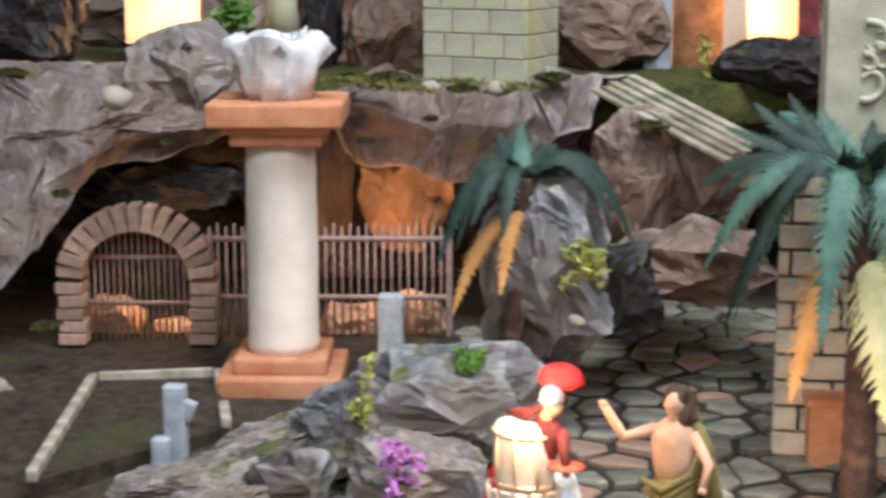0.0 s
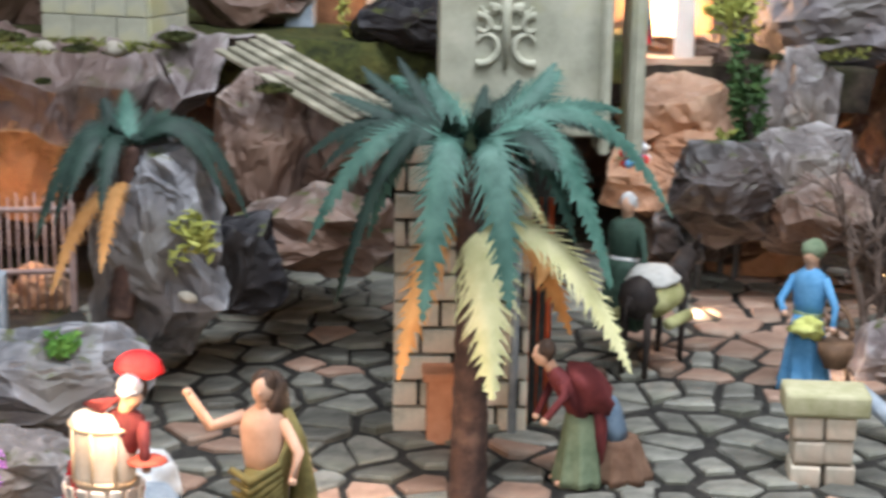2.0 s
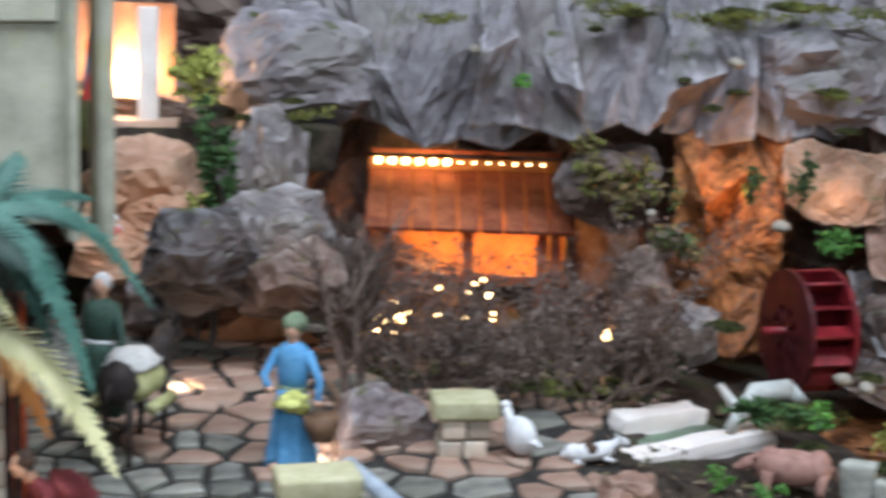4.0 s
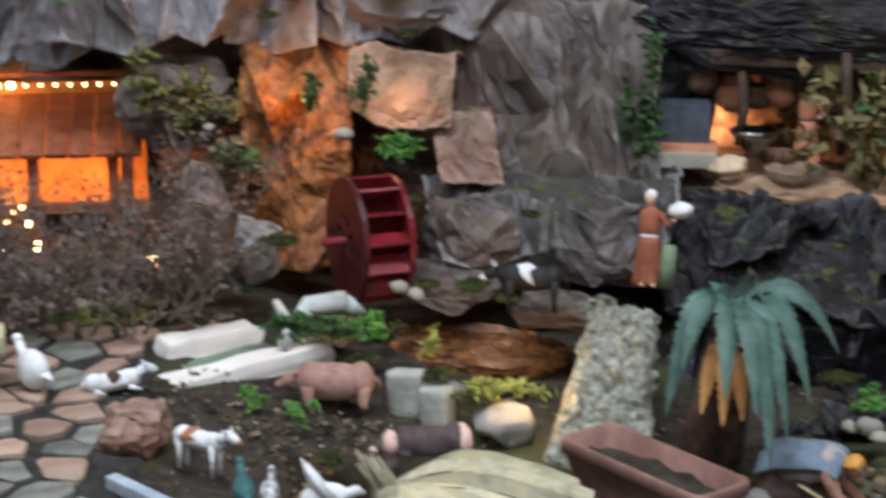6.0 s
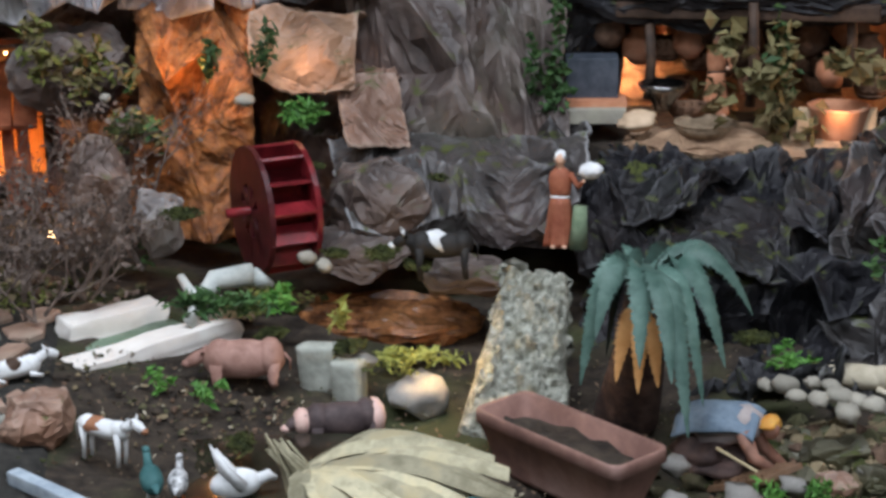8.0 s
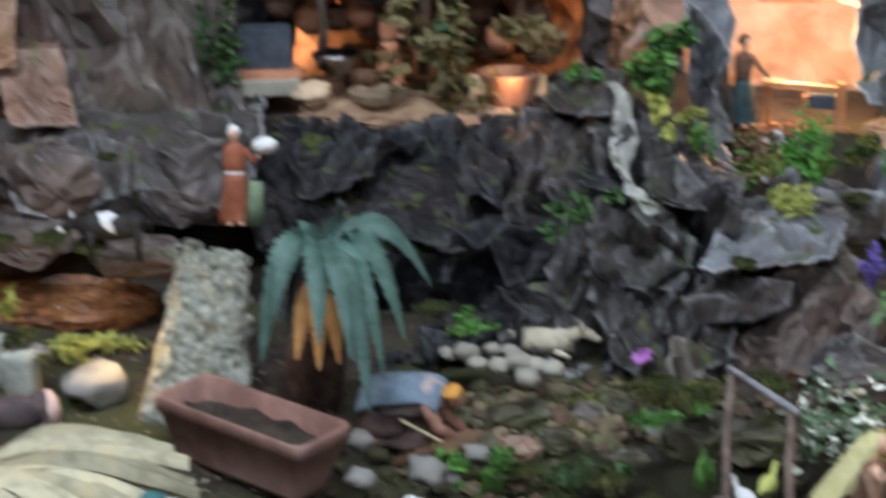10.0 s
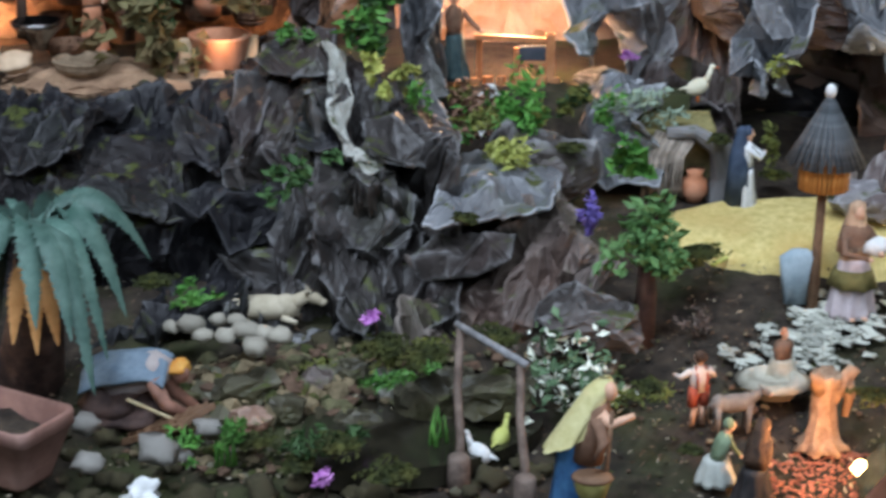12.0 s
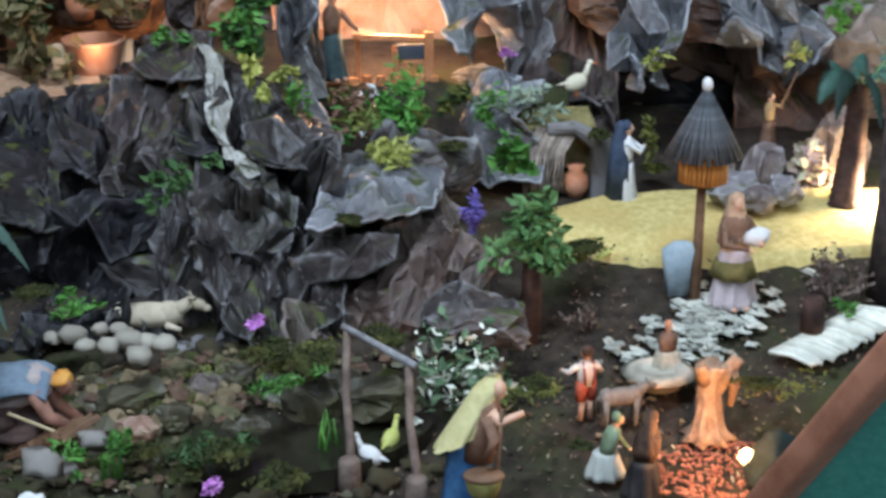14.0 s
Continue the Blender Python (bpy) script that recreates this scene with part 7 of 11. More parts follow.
# ---- trough, pond and farmyard ----
POND = surface("dark_pond_water", (0.012, 0.011, 0.008), (0.035, 0.030, 0.020), 20, 0.12, 0.15, c3=(0.02, 0.03, 0.012), patch=9, dist=0.002)


def trough():
    a, b = Vector((0.317, 1.736, 0.469)), Vector((0.411, 1.801, 0.462))
    c, d = Vector((0.325, 1.665, 0.448)), Vector((0.484, 1.782, 0.445))
    top = holder("water_trough", "white painted log trough with a mossy green channel", "trough", (c.x, c.y, c.z))
    for p, q2, r in ((a, b, 0.017), (c, d, 0.018)):
        bm = bmesh.new()
        u = q2 - p
        add_box(bm, (0, 0, 0), (u.length, r * 2.0, r * 1.5), bevel=0.004)
        bmesh.ops.subdivide_edges(bm, edges=bm.edges[:], cuts=5, use_grid_fill=True)
        for v in bm.verts:
            v.co += 0.0045 * noise.noise_vector(v.co * 45 + Vector((r * 900, 0, 0))) + 0.002 * noise.noise_vector(v.co * 130)
        bmesh.ops.transform(bm, matrix=Matrix.Translation((p + q2) / 2 - c - Vector((0, 0, 0.004))) @ u.to_track_quat("X", "Z").to_matrix().to_4x4(), verts=bm.verts)
        part("side_log", bm, WHITE_P, top, "flaking white painted log")
    bm = bmesh.new()
    m1, m2 = (a + c) / 2, (b + d) / 2
    u = m2 - m1
    add_box(bm, (m1 + m2) / 2 - c + Vector((-0.02, 0, -0.006)), (u.length * 0.9, 0.05, 0.008), rz=math.degrees(math.atan2(u.y, u.x)))
    part("channel", bm, surface("algae_green_channel", (0.10, 0.15, 0.10), (0.20, 0.26, 0.18), 30, 0.4, 0.2), top)
    bm = bmesh.new()
    e = Vector((0.436, 1.795, 0.457)) - c
    add_tube(bm, [Vector((0.441, 1.750, 0.458)) - c, Vector((0.452, 1.756, 0.477)) - c, Vector((0.470, 1.772, 0.497)) - c, Vector((0.508, 1.781, 0.497)) - c], [0.006, 0.0075, 0.010, 0.012], 12)
    add_tube(bm, [Vector((0.436, 1.803, 0.495)) - c, Vector((0.452, 1.756, 0.477)) - c, Vector((0.441, 1.750, 0.458)) - c], [0.004, 0.007, 0.006], 10)
    add_tube(bm, [Vector((0.508, 1.781, 0.497)) - c, Vector((0.526, 1.785, 0.482)) - c], [0.009, 0.006], 10)
    for v in bm.verts:
        v.co += 0.003 * noise.noise_vector(v.co * 70)
    part("spout", bm, surface("pale_grey_pipe", (0.36, 0.39, 0.37), (0.62, 0.64, 0.60), 30, 0.8, 0.5), top, "forked pale driftwood spout")


trough()


def pond(name, c, rx, ry, z, label):
    bm = bmesh.new()
    vs = []
    for k in range(60):
        a = k * math.tau / 60
        w = 1 + 0.18 * noise.noise(Vector((math.cos(a) * 1.5, math.sin(a) * 1.5, rx * 9)))
        vs.append(bm.verts.new((rx * w * math.cos(a), ry * w * math.sin(a), 0)))
    bm.faces.new(vs)
    r = bmesh.ops.extrude_face_region(bm, geom=bm.faces[:])
    for v in [g for g in r["geom"] if isinstance(g, bmesh.types.BMVert)]:
        v.co.z -= 0.02
    bm.normal_update()
    return thing(name, bm, POND, label, "water", (c[0], c[1], z), 0, kind="structure", smooth=False)


pond("water_farmyard", (0.47, 1.43), 0.17, 0.11, 0.421, "still dark water of the farmyard pond")
pond("water_well", (1.145, 1.363), 0.125, 0.085, 0.358, "dark greenish water of a small pond by the well")

quadruped("pig_figurine", "pinkish-brown pig figurine beside a row of pale stones", ground_at((0.490, 1.648, 0.429)), 0.078, 172, [P_("pig_pink", (0.24, 0.125, 0.095), (0.44, 0.26, 0.21))], legs=0.10, neck=0.08, fat=0.24, ears=0.05)
quadruped("pig_figurine", "dark-backed saddle pig figurine with pink head and rump", ground_at((0.571, 1.549, 0.406), -0.002), 0.074, 185, [P_("saddle_pig_dark", (0.05, 0.035, 0.035), (0.12, 0.085, 0.08)), P_("pig_snout_pink", (0.60, 0.38, 0.32), (0.74, 0.52, 0.45))], legs=0.04, neck=0.08, fat=0.22, ears=0.05,
          saddle=lambda bm, hz, fat: (add_ball(bm, (-0.42, 0, hz), (0.14, fat * 1.08, fat * 1.12), 1, 2), add_ball(bm, (0.50, 0, hz + 0.04), (0.12, fat * 0.8, fat * 0.8), 1, 2)))
quadruped("goat_figurine", "white and rust goat figurine at the pond's edge", ground_at((0.360, 1.457, 0.443)), 0.054, -40, [WHITE_C, P_("rust_hide", (0.20, 0.08, 0.04), (0.36, 0.17, 0.09))], saddle=lambda bm, hz, fat: add_ball(bm, (-0.15, 0, hz + 0.03), (0.28, fat * 1.05, fat * 0.98), 1, 2, lumpy=0.3), legs=0.42, neck=0.26, fat=0.15, ears=0.06)
quadruped("calf_figurine", "black and white calf figurine lying by the trough", ground_at((0.277, 1.605, 0.463)), 0.055, 20, [WHITE_C, HAIR], lying=True, neck=0.22, fat=0.16,
          saddle=lambda bm, hz, fat: add_ball(bm, (0.0, 0, hz + 0.03), (0.22, fat * 1.05, fat * 1.0), 1, 2))
quadruped("cow_figurine", "black and white cow figurine grazing below the rocks", (0.697, 1.716, 0.500), 0.066, 170, [P_("black_hide", (0.008, 0.007, 0.006), (0.025, 0.022, 0.02)), WHITE_C], legs=0.34, neck=0.14, fat=0.20, horns=True,
          saddle=lambda bm, hz, fat: add_ball(bm, (0.05, 0, hz + 0.05), (0.26, fat * 1.06, fat * 0.95), 1, 2, lumpy=0.4))
quadruped("cow_figurine", "cream-coloured ox figurine lying below the dark cliff", (1.093, 1.577, 0.396), 0.072, -33, [P_("cream_hide", (0.38, 0.33, 0.235), (0.56, 0.50, 0.38))], lying=True, neck=0.24, fat=0.17, horns=False)
simple("goose_figurine", "white goose figurine with raised folded wings by the pond", "bird figurine", ground_at((0.461, 1.405, 0.42)), lambda bm: (add_ball(bm, (0.004, 0, 0.014), (0.022, 0.012, 0.013), 0, 3), add_tube(bm, [(0.006, -0.004, 0.014), (-0.006, -0.004, 0.030), (-0.016, -0.003, 0.052)], [0.016, 0.011, 0.0015], 12, 0, squash=0.4), add_tube(bm, [(0.008, 0.006, 0.014), (-0.002, 0.006, 0.028), (-0.010, 0.006, 0.044)], [0.014, 0.010, 0.0015], 12, 0, squash=0.4), add_tube(bm, [(0.020, 0, 0.014), (0.032, 0, 0.018), (0.038, 0, 0.014)], [0.006, 0.005, 0.002], 8, 0), add_tube(bm, [(0.0, 0.004, 0.006), (0.0, 0.004, 0.0)], 0.0015, 6, 1), add_tube(bm, [(0.0, -0.004, 0.006), (0.0, -0.004, 0.0)], 0.0015, 6, 1)), [WHITE_C, ORANGE], 5, group="crib bird figurines")
bird("duck_figurine", "dark teal duck figurine with white speckles by the pond", ground_at((0.397, 1.391, 0.429)), 0.044, 100, [P_("teal_feathers", (0.02, 0.08, 0.08), (0.07, 0.17, 0.17)), WHITE_C], 1.0, 0.12)
bird("duck_figurine", "white duck figurine with dark speckles by the pond", ground_at((0.418, 1.396, 0.42)), 0.038, 80, [surface("speckled_feathers", (0.05, 0.05, 0.05), (0.75, 0.75, 0.75), 150, 0.8, 0.2), ORANGE], 1.2, 0.10)
bird("duck_figurine", "small white duck figurine on the bank", ground_at((1.160, 1.285, 0.338)), 0.035, 120, [WHITE_C, ORANGE], 1.0, 0.15)
bird("duck_figurine", "small cream duck figurine on the bank", ground_at((1.189, 1.296, 0.342)), 0.034, 30, [LIME_C, ORANGE], 1.0, 0.15)


def pebble_mesh(seed, lump=0.35):
    bm = bmesh.new()
    add_ball(bm, (0, 0, 0), (1, 0.8, 0.62), 0, 2, lumpy=lump, seed=seed)
    return bm


PEBBLES = [mesh_from("pebble", pebble_mesh(k), WHITE_S) for k in range(3)]
STONE_M = surface("mossy_river_stone", (0.030, 0.026, 0.014), (0.13, 0.105, 0.060), 40, 0.85, 0.6, c3=(0.075, 0.085, 0.02), patch=25, vary=0.35, tint=0.8)
STONES = [mesh_from("river_stone", pebble_mesh(10 + k, 0.8), STONE_M) for k in range(4)]


GREYST = [mesh_from("pale_stone", pebble_mesh(20 + k, 0.8), surface("pale_grey_stone", (0.17, 0.16, 0.145), (0.36, 0.34, 0.31), 40, 0.8, 0.3, vary=0.25)) for k in range(3)]


def stone(q, s, rz, meshes, name, label, group, k=0):
    ob = new(name, meshes[k % len(meshes)])
    ob.location = q
    ob.rotation_euler = (0.2 * math.sin(rz), 0.2 * math.cos(rz), rz)
    ob.scale = (s, s, s)
    return tagged(ob, label, "stone", group)


EGGS = [(1.001, 1.518, 0.421), (1.019, 1.505, 0.421), (1.039, 1.504, 0.423), (1.027, 1.540, 0.424), (1.053, 1.493, 0.420), (1.009, 1.562, 0.415), (0.992, 1.573, 0.412), (1.061, 1.475, 0.423), (1.032, 1.469, 0.420), (1.045, 1.538, 0.420)]
for k, q in enumerate(EGGS):
    stone((q[0], q[1], q[2]), 0.0105 + 0.0025 * (k % 3), k * 1.3, PEBBLES, "white_stone", "smooth whitish pebble in a row below the cliff", "whitish pebbles", k)
for k, (q, s) in enumerate((((0.511, 1.708, 0.431), 0.012), ((0.656, 1.625, 0.411), 0.036), ((0.606, 1.650, 0.440), 0.014), ((0.961, 1.414, 0.378), 0.014), ((0.842, 1.396, 0.383), 0.015), ((0.905, 1.394, 0.381), 0.020), ((0.856, 1.441, 0.398), 0.014), ((0.935, 1.456, 0.351), 0.010), ((0.934, 1.438, 0.337), 0.020))):
    stone((q[0], q[1], max(q[2], ground_z(q[0], q[1]))), s, k * 0.9, GREYST, "pale_stone", "pale smooth stone edging the farmyard pond", "pale stones", k)

rnd = random.Random(77)
count = 0
while count < 150:
    x, y = rnd.uniform(0.78, 1.22), rnd.uniform(1.08, 1.52)
    if math.hypot((x - 1.0) / 0.14, (y - 1.17) / 0.08) < 1 or (x > 1.12 and y < 1.25):
        continue
    s = rnd.uniform(0.004, 0.011) * (1.7 if rnd.random() < 0.12 else 1)
    stone((x, y, ground_z(x, y) + s * 0.25), s, rnd.uniform(0, 6.28), STONES, "river_stone", "small mossy brown stone on the pond bank", "mossy bank stones", count)
    count += 1


def planter():
    a, b = Vector((0.729, 1.523, 0.381)), Vector((0.798, 1.401, 0.361))
    d = b - a
    L, W, H = d.length + 0.042, 0.068, 0.058
    c = (a + b) / 2
    top = holder("planter", "oblong weathered terracotta planter with soil inside", "planter", (c.x, c.y, ground_z(c.x, c.y) + 0.004), math.degrees(math.atan2(d.y, d.x)))
    bm = bmesh.new()

    def ring(l, w, z, r=0.009, n=5):
        out = []
        for sx, sy, a0 in ((1, 1, 0), (-1, 1, 90), (-1, -1, 180), (1, -1, 270)):
            for k in range(n):
                t = radians(a0 + 90 * k / (n - 1))
                out.append(bm.verts.new((sx * (l / 2 - r) + r * math.cos(t), sy * (w / 2 - r) + r * math.sin(t), z)))
        return out

    rings = [ring(L * 0.80, W * 0.66, 0), ring(L * 0.81, W * 0.68, 0.004), ring(L * 0.975, W * 0.95, H - 0.012), ring(L, W, H - 0.011), ring(L, W, H), ring(L * 0.985, W * 0.965, H + 0.002), ring(L * 0.945, W * 0.87, H), ring(L * 0.86, W * 0.74, H - 0.042)]
    n = len(rings[0])
    for p, q2 in zip(rings, rings[1:]):
        for k in range(n):
            bm.faces.new((p[k], p[(k + 1) % n], q2[(k + 1) % n], q2[k]))
    bm.faces.new(rings[0][::-1])
    part("pot", bm, POTCLAY, top)
    bm = bmesh.new()
    vs = []
    for r in (1.0, 0.5):
        vs.append([bm.verts.new((r * L * 0.45 * math.cos(k * math.tau / 24) * 1.02, r * W * 0.405 * math.sin(k * math.tau / 24) * 1.05, H - 0.016 + 0.003 * math.sin(k * 2.7 + r))) for k in range(24)])
    for k in range(24):
        bm.faces.new((vs[0][k], vs[0][(k + 1) % 24], vs[1][(k + 1) % 24], vs[1][k]))
    bm.faces.new(vs[1])
    part("soil", bm, EARTH, top, "dark potting soil")


planter()
palm("aloe_palm", "small artificial palm with grey-green drooping leaves", ground_at((0.855, 1.589, 0.380)), (0.846, 1.507, 0.546), [
    ((0.777, 1.473, 0.468), 0.07, 0.013, PALM_GREY), ((0.786, 1.456, 0.519), 0.06, 0.012, PALM_GREY), ((0.851, 1.590, 0.554), 0.03, 0.010, PALM_GREY), ((0.840, 1.514, 0.580), 0.02, 0.010, PALM_GREY),
    ((0.812, 1.410, 0.504), 0.07, 0.015, PALM_GREY), ((0.843, 1.369, 0.454), 0.08, 0.015, PALM_GREY), ((0.831, 1.380, 0.500), 0.07, 0.014, PALM_GREY), ((0.894, 1.423, 0.493), 0.08, 0.014, PALM_GREY),
    ((0.867, 1.401, 0.468), 0.08, 0.012, PALM_GREY), ((0.934, 1.464, 0.524), 0.07, 0.012, PALM_GREY), ((0.944, 1.530, 0.533), 0.06, 0.010, PALM_GREY), ((0.924, 1.567, 0.557), 0.03, 0.010, PALM_GREY),
    ((0.908, 1.612, 0.542), 0.03, 0.010, PALM_DK_SHADED), ((0.821, 1.590, 0.524), 0.04, 0.010, PALM_DK_SHADED), ((0.814, 1.520, 0.474), 0.05, 0.010, PALM_DK_SHADED), ((0.925, 1.546, 0.491), 0.05, 0.010, PALM_DK_SHADED),
    # orange fronds carry the trunk's orange glow as colour
    ((0.808, 1.466, 0.471), 0.05, 0.010, PALM_OR), ((0.840, 1.444, 0.471), 0.05, 0.011, PALM_OR), ((0.820, 1.439, 0.469), 0.05, 0.010, PALM_OR),
], 0.030, 0.016, tooth=0.55)


def lichen_slab():
    a, b, c, d = (Vector(q) for q in ((0.754, 1.670, 0.521), (0.813, 1.654, 0.517), (0.787, 1.549, 0.386), (0.678, 1.562, 0.387)))
    n = 46
    j, i = np.meshgrid(np.linspace(0, 1, n + 1), np.linspace(0, 1, n + 1), indexing="ij")
    net = np.array([(a * (1 - u) + b * u) * (1 - v) + (d * (1 - u) + c * u) * v for v, u in zip(j.ravel(), i.ravel())])
    out = np.array((b - a).cross(d - a).normalized())
    out *= -1 if out[1] > 0 else 1
    rough = 0.011 * dishes(net * 95, 4.0) + 0.010 * dishes(net * 210, 8.0) + 0.012 * dishes(net * 30, 2.0)
    rim = np.minimum(np.minimum(i, 1 - i), np.minimum(j, 1 - j)).ravel()
    net = net + out * (rough - 0.010 * np.exp(-rim * 18))[:, None] + 0.006 * (dishes(net * 40, 6.0)[:, None]) * np.array((1, 0, 1.0))
    ob = paper_mesh("lichen_slab", net, grid_faces(n, n), surface("grey_lichen_crust", (0.13, 0.13, 0.10), (0.46, 0.46, 0.39), 110, 0.95, 0.8, c3=(0.20, 0.19, 0.13), patch=40, dist=0.005), "rough leaning slab crusted with pale grey lichen", sharp=0.9, thick=0.022)
    tagged(ob, category="slab")


lichen_slab()


def husk():
    c = (0.519, 1.371, 0.442)
    top = holder("corn_husk_doll_roof", "spread of dry pale corn husk leaves in a bundle", "corn husk", (c[0], c[1], ground_z(c[0], c[1]) + 0.045))
    m = surface("dry_corn_husk", (0.20, 0.18, 0.11), (0.50, 0.46, 0.32), 30, 0.8, 0.7, c3=(0.36, 0.28, 0.13), patch=30, vary=0.28)
    tips = [(0.671, 1.345, 0.460), (0.677, 1.298, 0.449), (0.645, 1.258, 0.438), (0.608, 1.252, 0.426), (0.573, 1.247, 0.424), (0.509, 1.299, 0.420), (0.644, 1.392, 0.453), (0.676, 1.277, 0.452), (0.678, 1.321, 0.457), (0.663, 1.276, 0.441), (0.628, 1.258, 0.429), (0.592, 1.257, 0.434), (0.549, 1.263, 0.422), (0.622, 1.354, 0.456)]
    for k, t in enumerate(tips):
        t = Vector(t) - Vector((c[0], c[1], ground_z(c[0], c[1]) + 0.045))
        bm = bmesh.new()
        n, w = 14, 0.0115 + 0.003 * math.sin(k * 2.3)
        sd = t.cross(Vector((0, 0, 1))).normalized()
        rows = []
        for i in range(n + 1):
            s = i / n
            p = t * s + Vector((0, 0, 0.02 * math.sin(math.pi * s)))
            ww = w * (0.3 + 1.0 * math.sin(math.pi * (0.15 + 0.80 * s)) + 0.12 * math.sin(17 * s + 2 * k))
            rows.append([bm.verts.new(p + sd * ww * u + Vector((0, 0, 0.005 * (1 - u * u) + 0.003 * math.sin(7 * u + k + 3 * s)))) for u in (-1, -0.5, 0, 0.5, 1)])
        for a, b in zip(rows, rows[1:]):
            for i in range(4):
                bm.faces.new((a[i], a[i + 1], b[i + 1], b[i]))
        part("husk_leaf", bm, m, top)
    bm = bmesh.new()
    rnd2 = random.Random(14)
    for k in range(26):
        x0, y0 = rnd2.uniform(-0.010, 0.012), rnd2.uniform(-0.008, 0.008)
        add_tube(bm, [(x0 * 0.8 - 0.022, y0, 0.030 + rnd2.uniform(-0.008, 0.008)), (x0 - 0.008, y0, 0.008), (x0 * 1.3, y0 - 0.004, -0.018), (x0 * 1.7 + 0.004, y0 * 1.6 - 0.006, -0.046)], [0.0022, 0.0034, 0.0038, 0.0036], 6, squash=0.5)
    part("bundle", bm, m, top, "upright strands of the bundle")


husk()

for q, sz, rz in (((0.562, 1.665, 0.431), (0.036, 0.024, 0.050), -20), ((0.590, 1.640, 0.426), (0.030, 0.024, 0.046), -30)):
    bm = bmesh.new()
    for v in add_box(bm, (0, 0, sz[2] * 0.35), sz, bevel=0.006):
        v.co += 0.003 * noise.noise_vector(v.co * 80 + Vector((rz, 0, 0)))
    thing("edging_stone", bm, surface("pale_green_grey_stone", (0.26, 0.27, 0.23), (0.44, 0.45, 0.39), 50, 0.85, 0.5), "pale greenish-grey block edging the farmyard", "stone", (q[0], q[1], ground_z(q[0], q[1])), rz, "edging stones")
bm = bmesh.new()
for v in add_box(bm, (0, 0, 0.012), (0.055, 0.024, 0.024), bevel=0.006):
    v.co += 0.002 * noise.noise_vector(v.co * 80)
thing("short_log", bm, WHITE_P, "short white painted log behind the trough", "log", ground_at((0.479, 1.802, 0.439)), 15)
bulb((0.010, 1.553, 0.496), 0.12, (1.0, 0.80, 0.62), 0.006)

# ---- kitchen cave with shelf, bowls and baskets ----

WARMWALL = surface("orange_plaster", (0.26, 0.125, 0.065), (0.52, 0.30, 0.17), 22, 0.9, 0.3, c3=(0.36, 0.15, 0.06), patch=8)
rock((1.138, 2.145, 0.659), (0.26, 0.03, 0.13), -24, 91.0, WARMWALL, amp=0.3, label="orange plastered back of a lit kitchen cave", name="cave_back", group="")
bulb((1.042, 2.038, 0.734), 0.75, (1.0, 0.55, 0.28))
bulb((0.984, 2.155, 0.628), 0.55, (1.0, 0.62, 0.36))
bulb((1.165, 1.815, 0.620), 0.07, (1.0, 0.55, 0.28), 0.006)
simple("stone_shelf", "white-edged stone shelf with a dark front in the cave", "shelf", (0.926, 1.989, 0.603), lambda bm: (add_box(bm, (0, 0, 0), (0.085, 0.05, 0.018), bevel=0.002, mat=0), add_box(bm, (0, 0.01, 0.012), (0.088, 0.05, 0.006), bevel=0.001, mat=1)), [WHITE_S, TERRA], -14, False)
simple("dark_chest", "dark slate-blue chest on the stone shelf", "chest", (0.937, 2.018, 0.638), lambda bm: add_box(bm, (0, 0, 0), (0.062, 0.04, 0.055), bevel=0.003), [P_("slate_blue_paint", (0.035, 0.045, 0.06), (0.08, 0.09, 0.11))], -14, False)
simple("metal_bowl", "shiny dark metal bowl on a stand", "bowl", (1.007, 1.959, 0.628), lambda bm: add_lathe(bm, [(0.010, -0.02), (0.012, -0.012), (0.026, 0.004), (0.030, 0.012), (0.027, 0.012), (0.020, 0.0)], 28), [surface("polished_pewter", (0.25, 0.24, 0.23), (0.40, 0.39, 0.38), 60, 0.2, 0.1, metal=1.0)])
simple("woven_tray", "flat round woven tray on the kitchen cave floor", "tray", (1.046, 1.920, 0.592), lambda bm: (add_lathe(bm, [(0.022, -0.010), (0.032, -0.003), (0.036, 0.006), (0.033, 0.007), (0.024, -0.002)], 30), add_tube(bm, [(0.035 * math.cos(k * math.tau / 24), 0.035 * math.sin(k * math.tau / 24), 0.007) for k in range(25)], 0.0022, 6)), [surface("tan_wicker", (0.19, 0.135, 0.085), (0.36, 0.27, 0.18), 80, 0.85, 0.5)])
simple("clay_basin", "orange-brown tapered clay tub on the kitchen cave floor", "basin", (1.182, 1.861, 0.600), lambda bm: add_lathe(bm, [(0.023, -0.030), (0.028, -0.005), (0.034, 0.020), (0.036, 0.024), (0.032, 0.024), (0.026, 0.0)], 30), [TERRA])
for q, h in (((1.149, 1.876, 0.604), 0.030), ((1.213, 1.848, 0.604), 0.034)):
    simple("plaster_block", "cream plaster block beside the clay tub", "block", q, lambda bm: add_box(bm, (0, 0, 0), (0.018, 0.016, h), bevel=0.003), [surface("cream_block", (0.50, 0.36, 0.22), (0.70, 0.54, 0.36), 30, 0.9, 0.3)], -30, False, "plaster blocks")
rock((1.081, 1.897, 0.576), (0.14, 0.065, 0.013), -24, 92.0, surface("ochre_floor", (0.19, 0.115, 0.07), (0.38, 0.25, 0.155), 30, 0.9, 0.6), amp=0.15, label="ochre earth floor of the kitchen cave", name="cave_floor", group="")
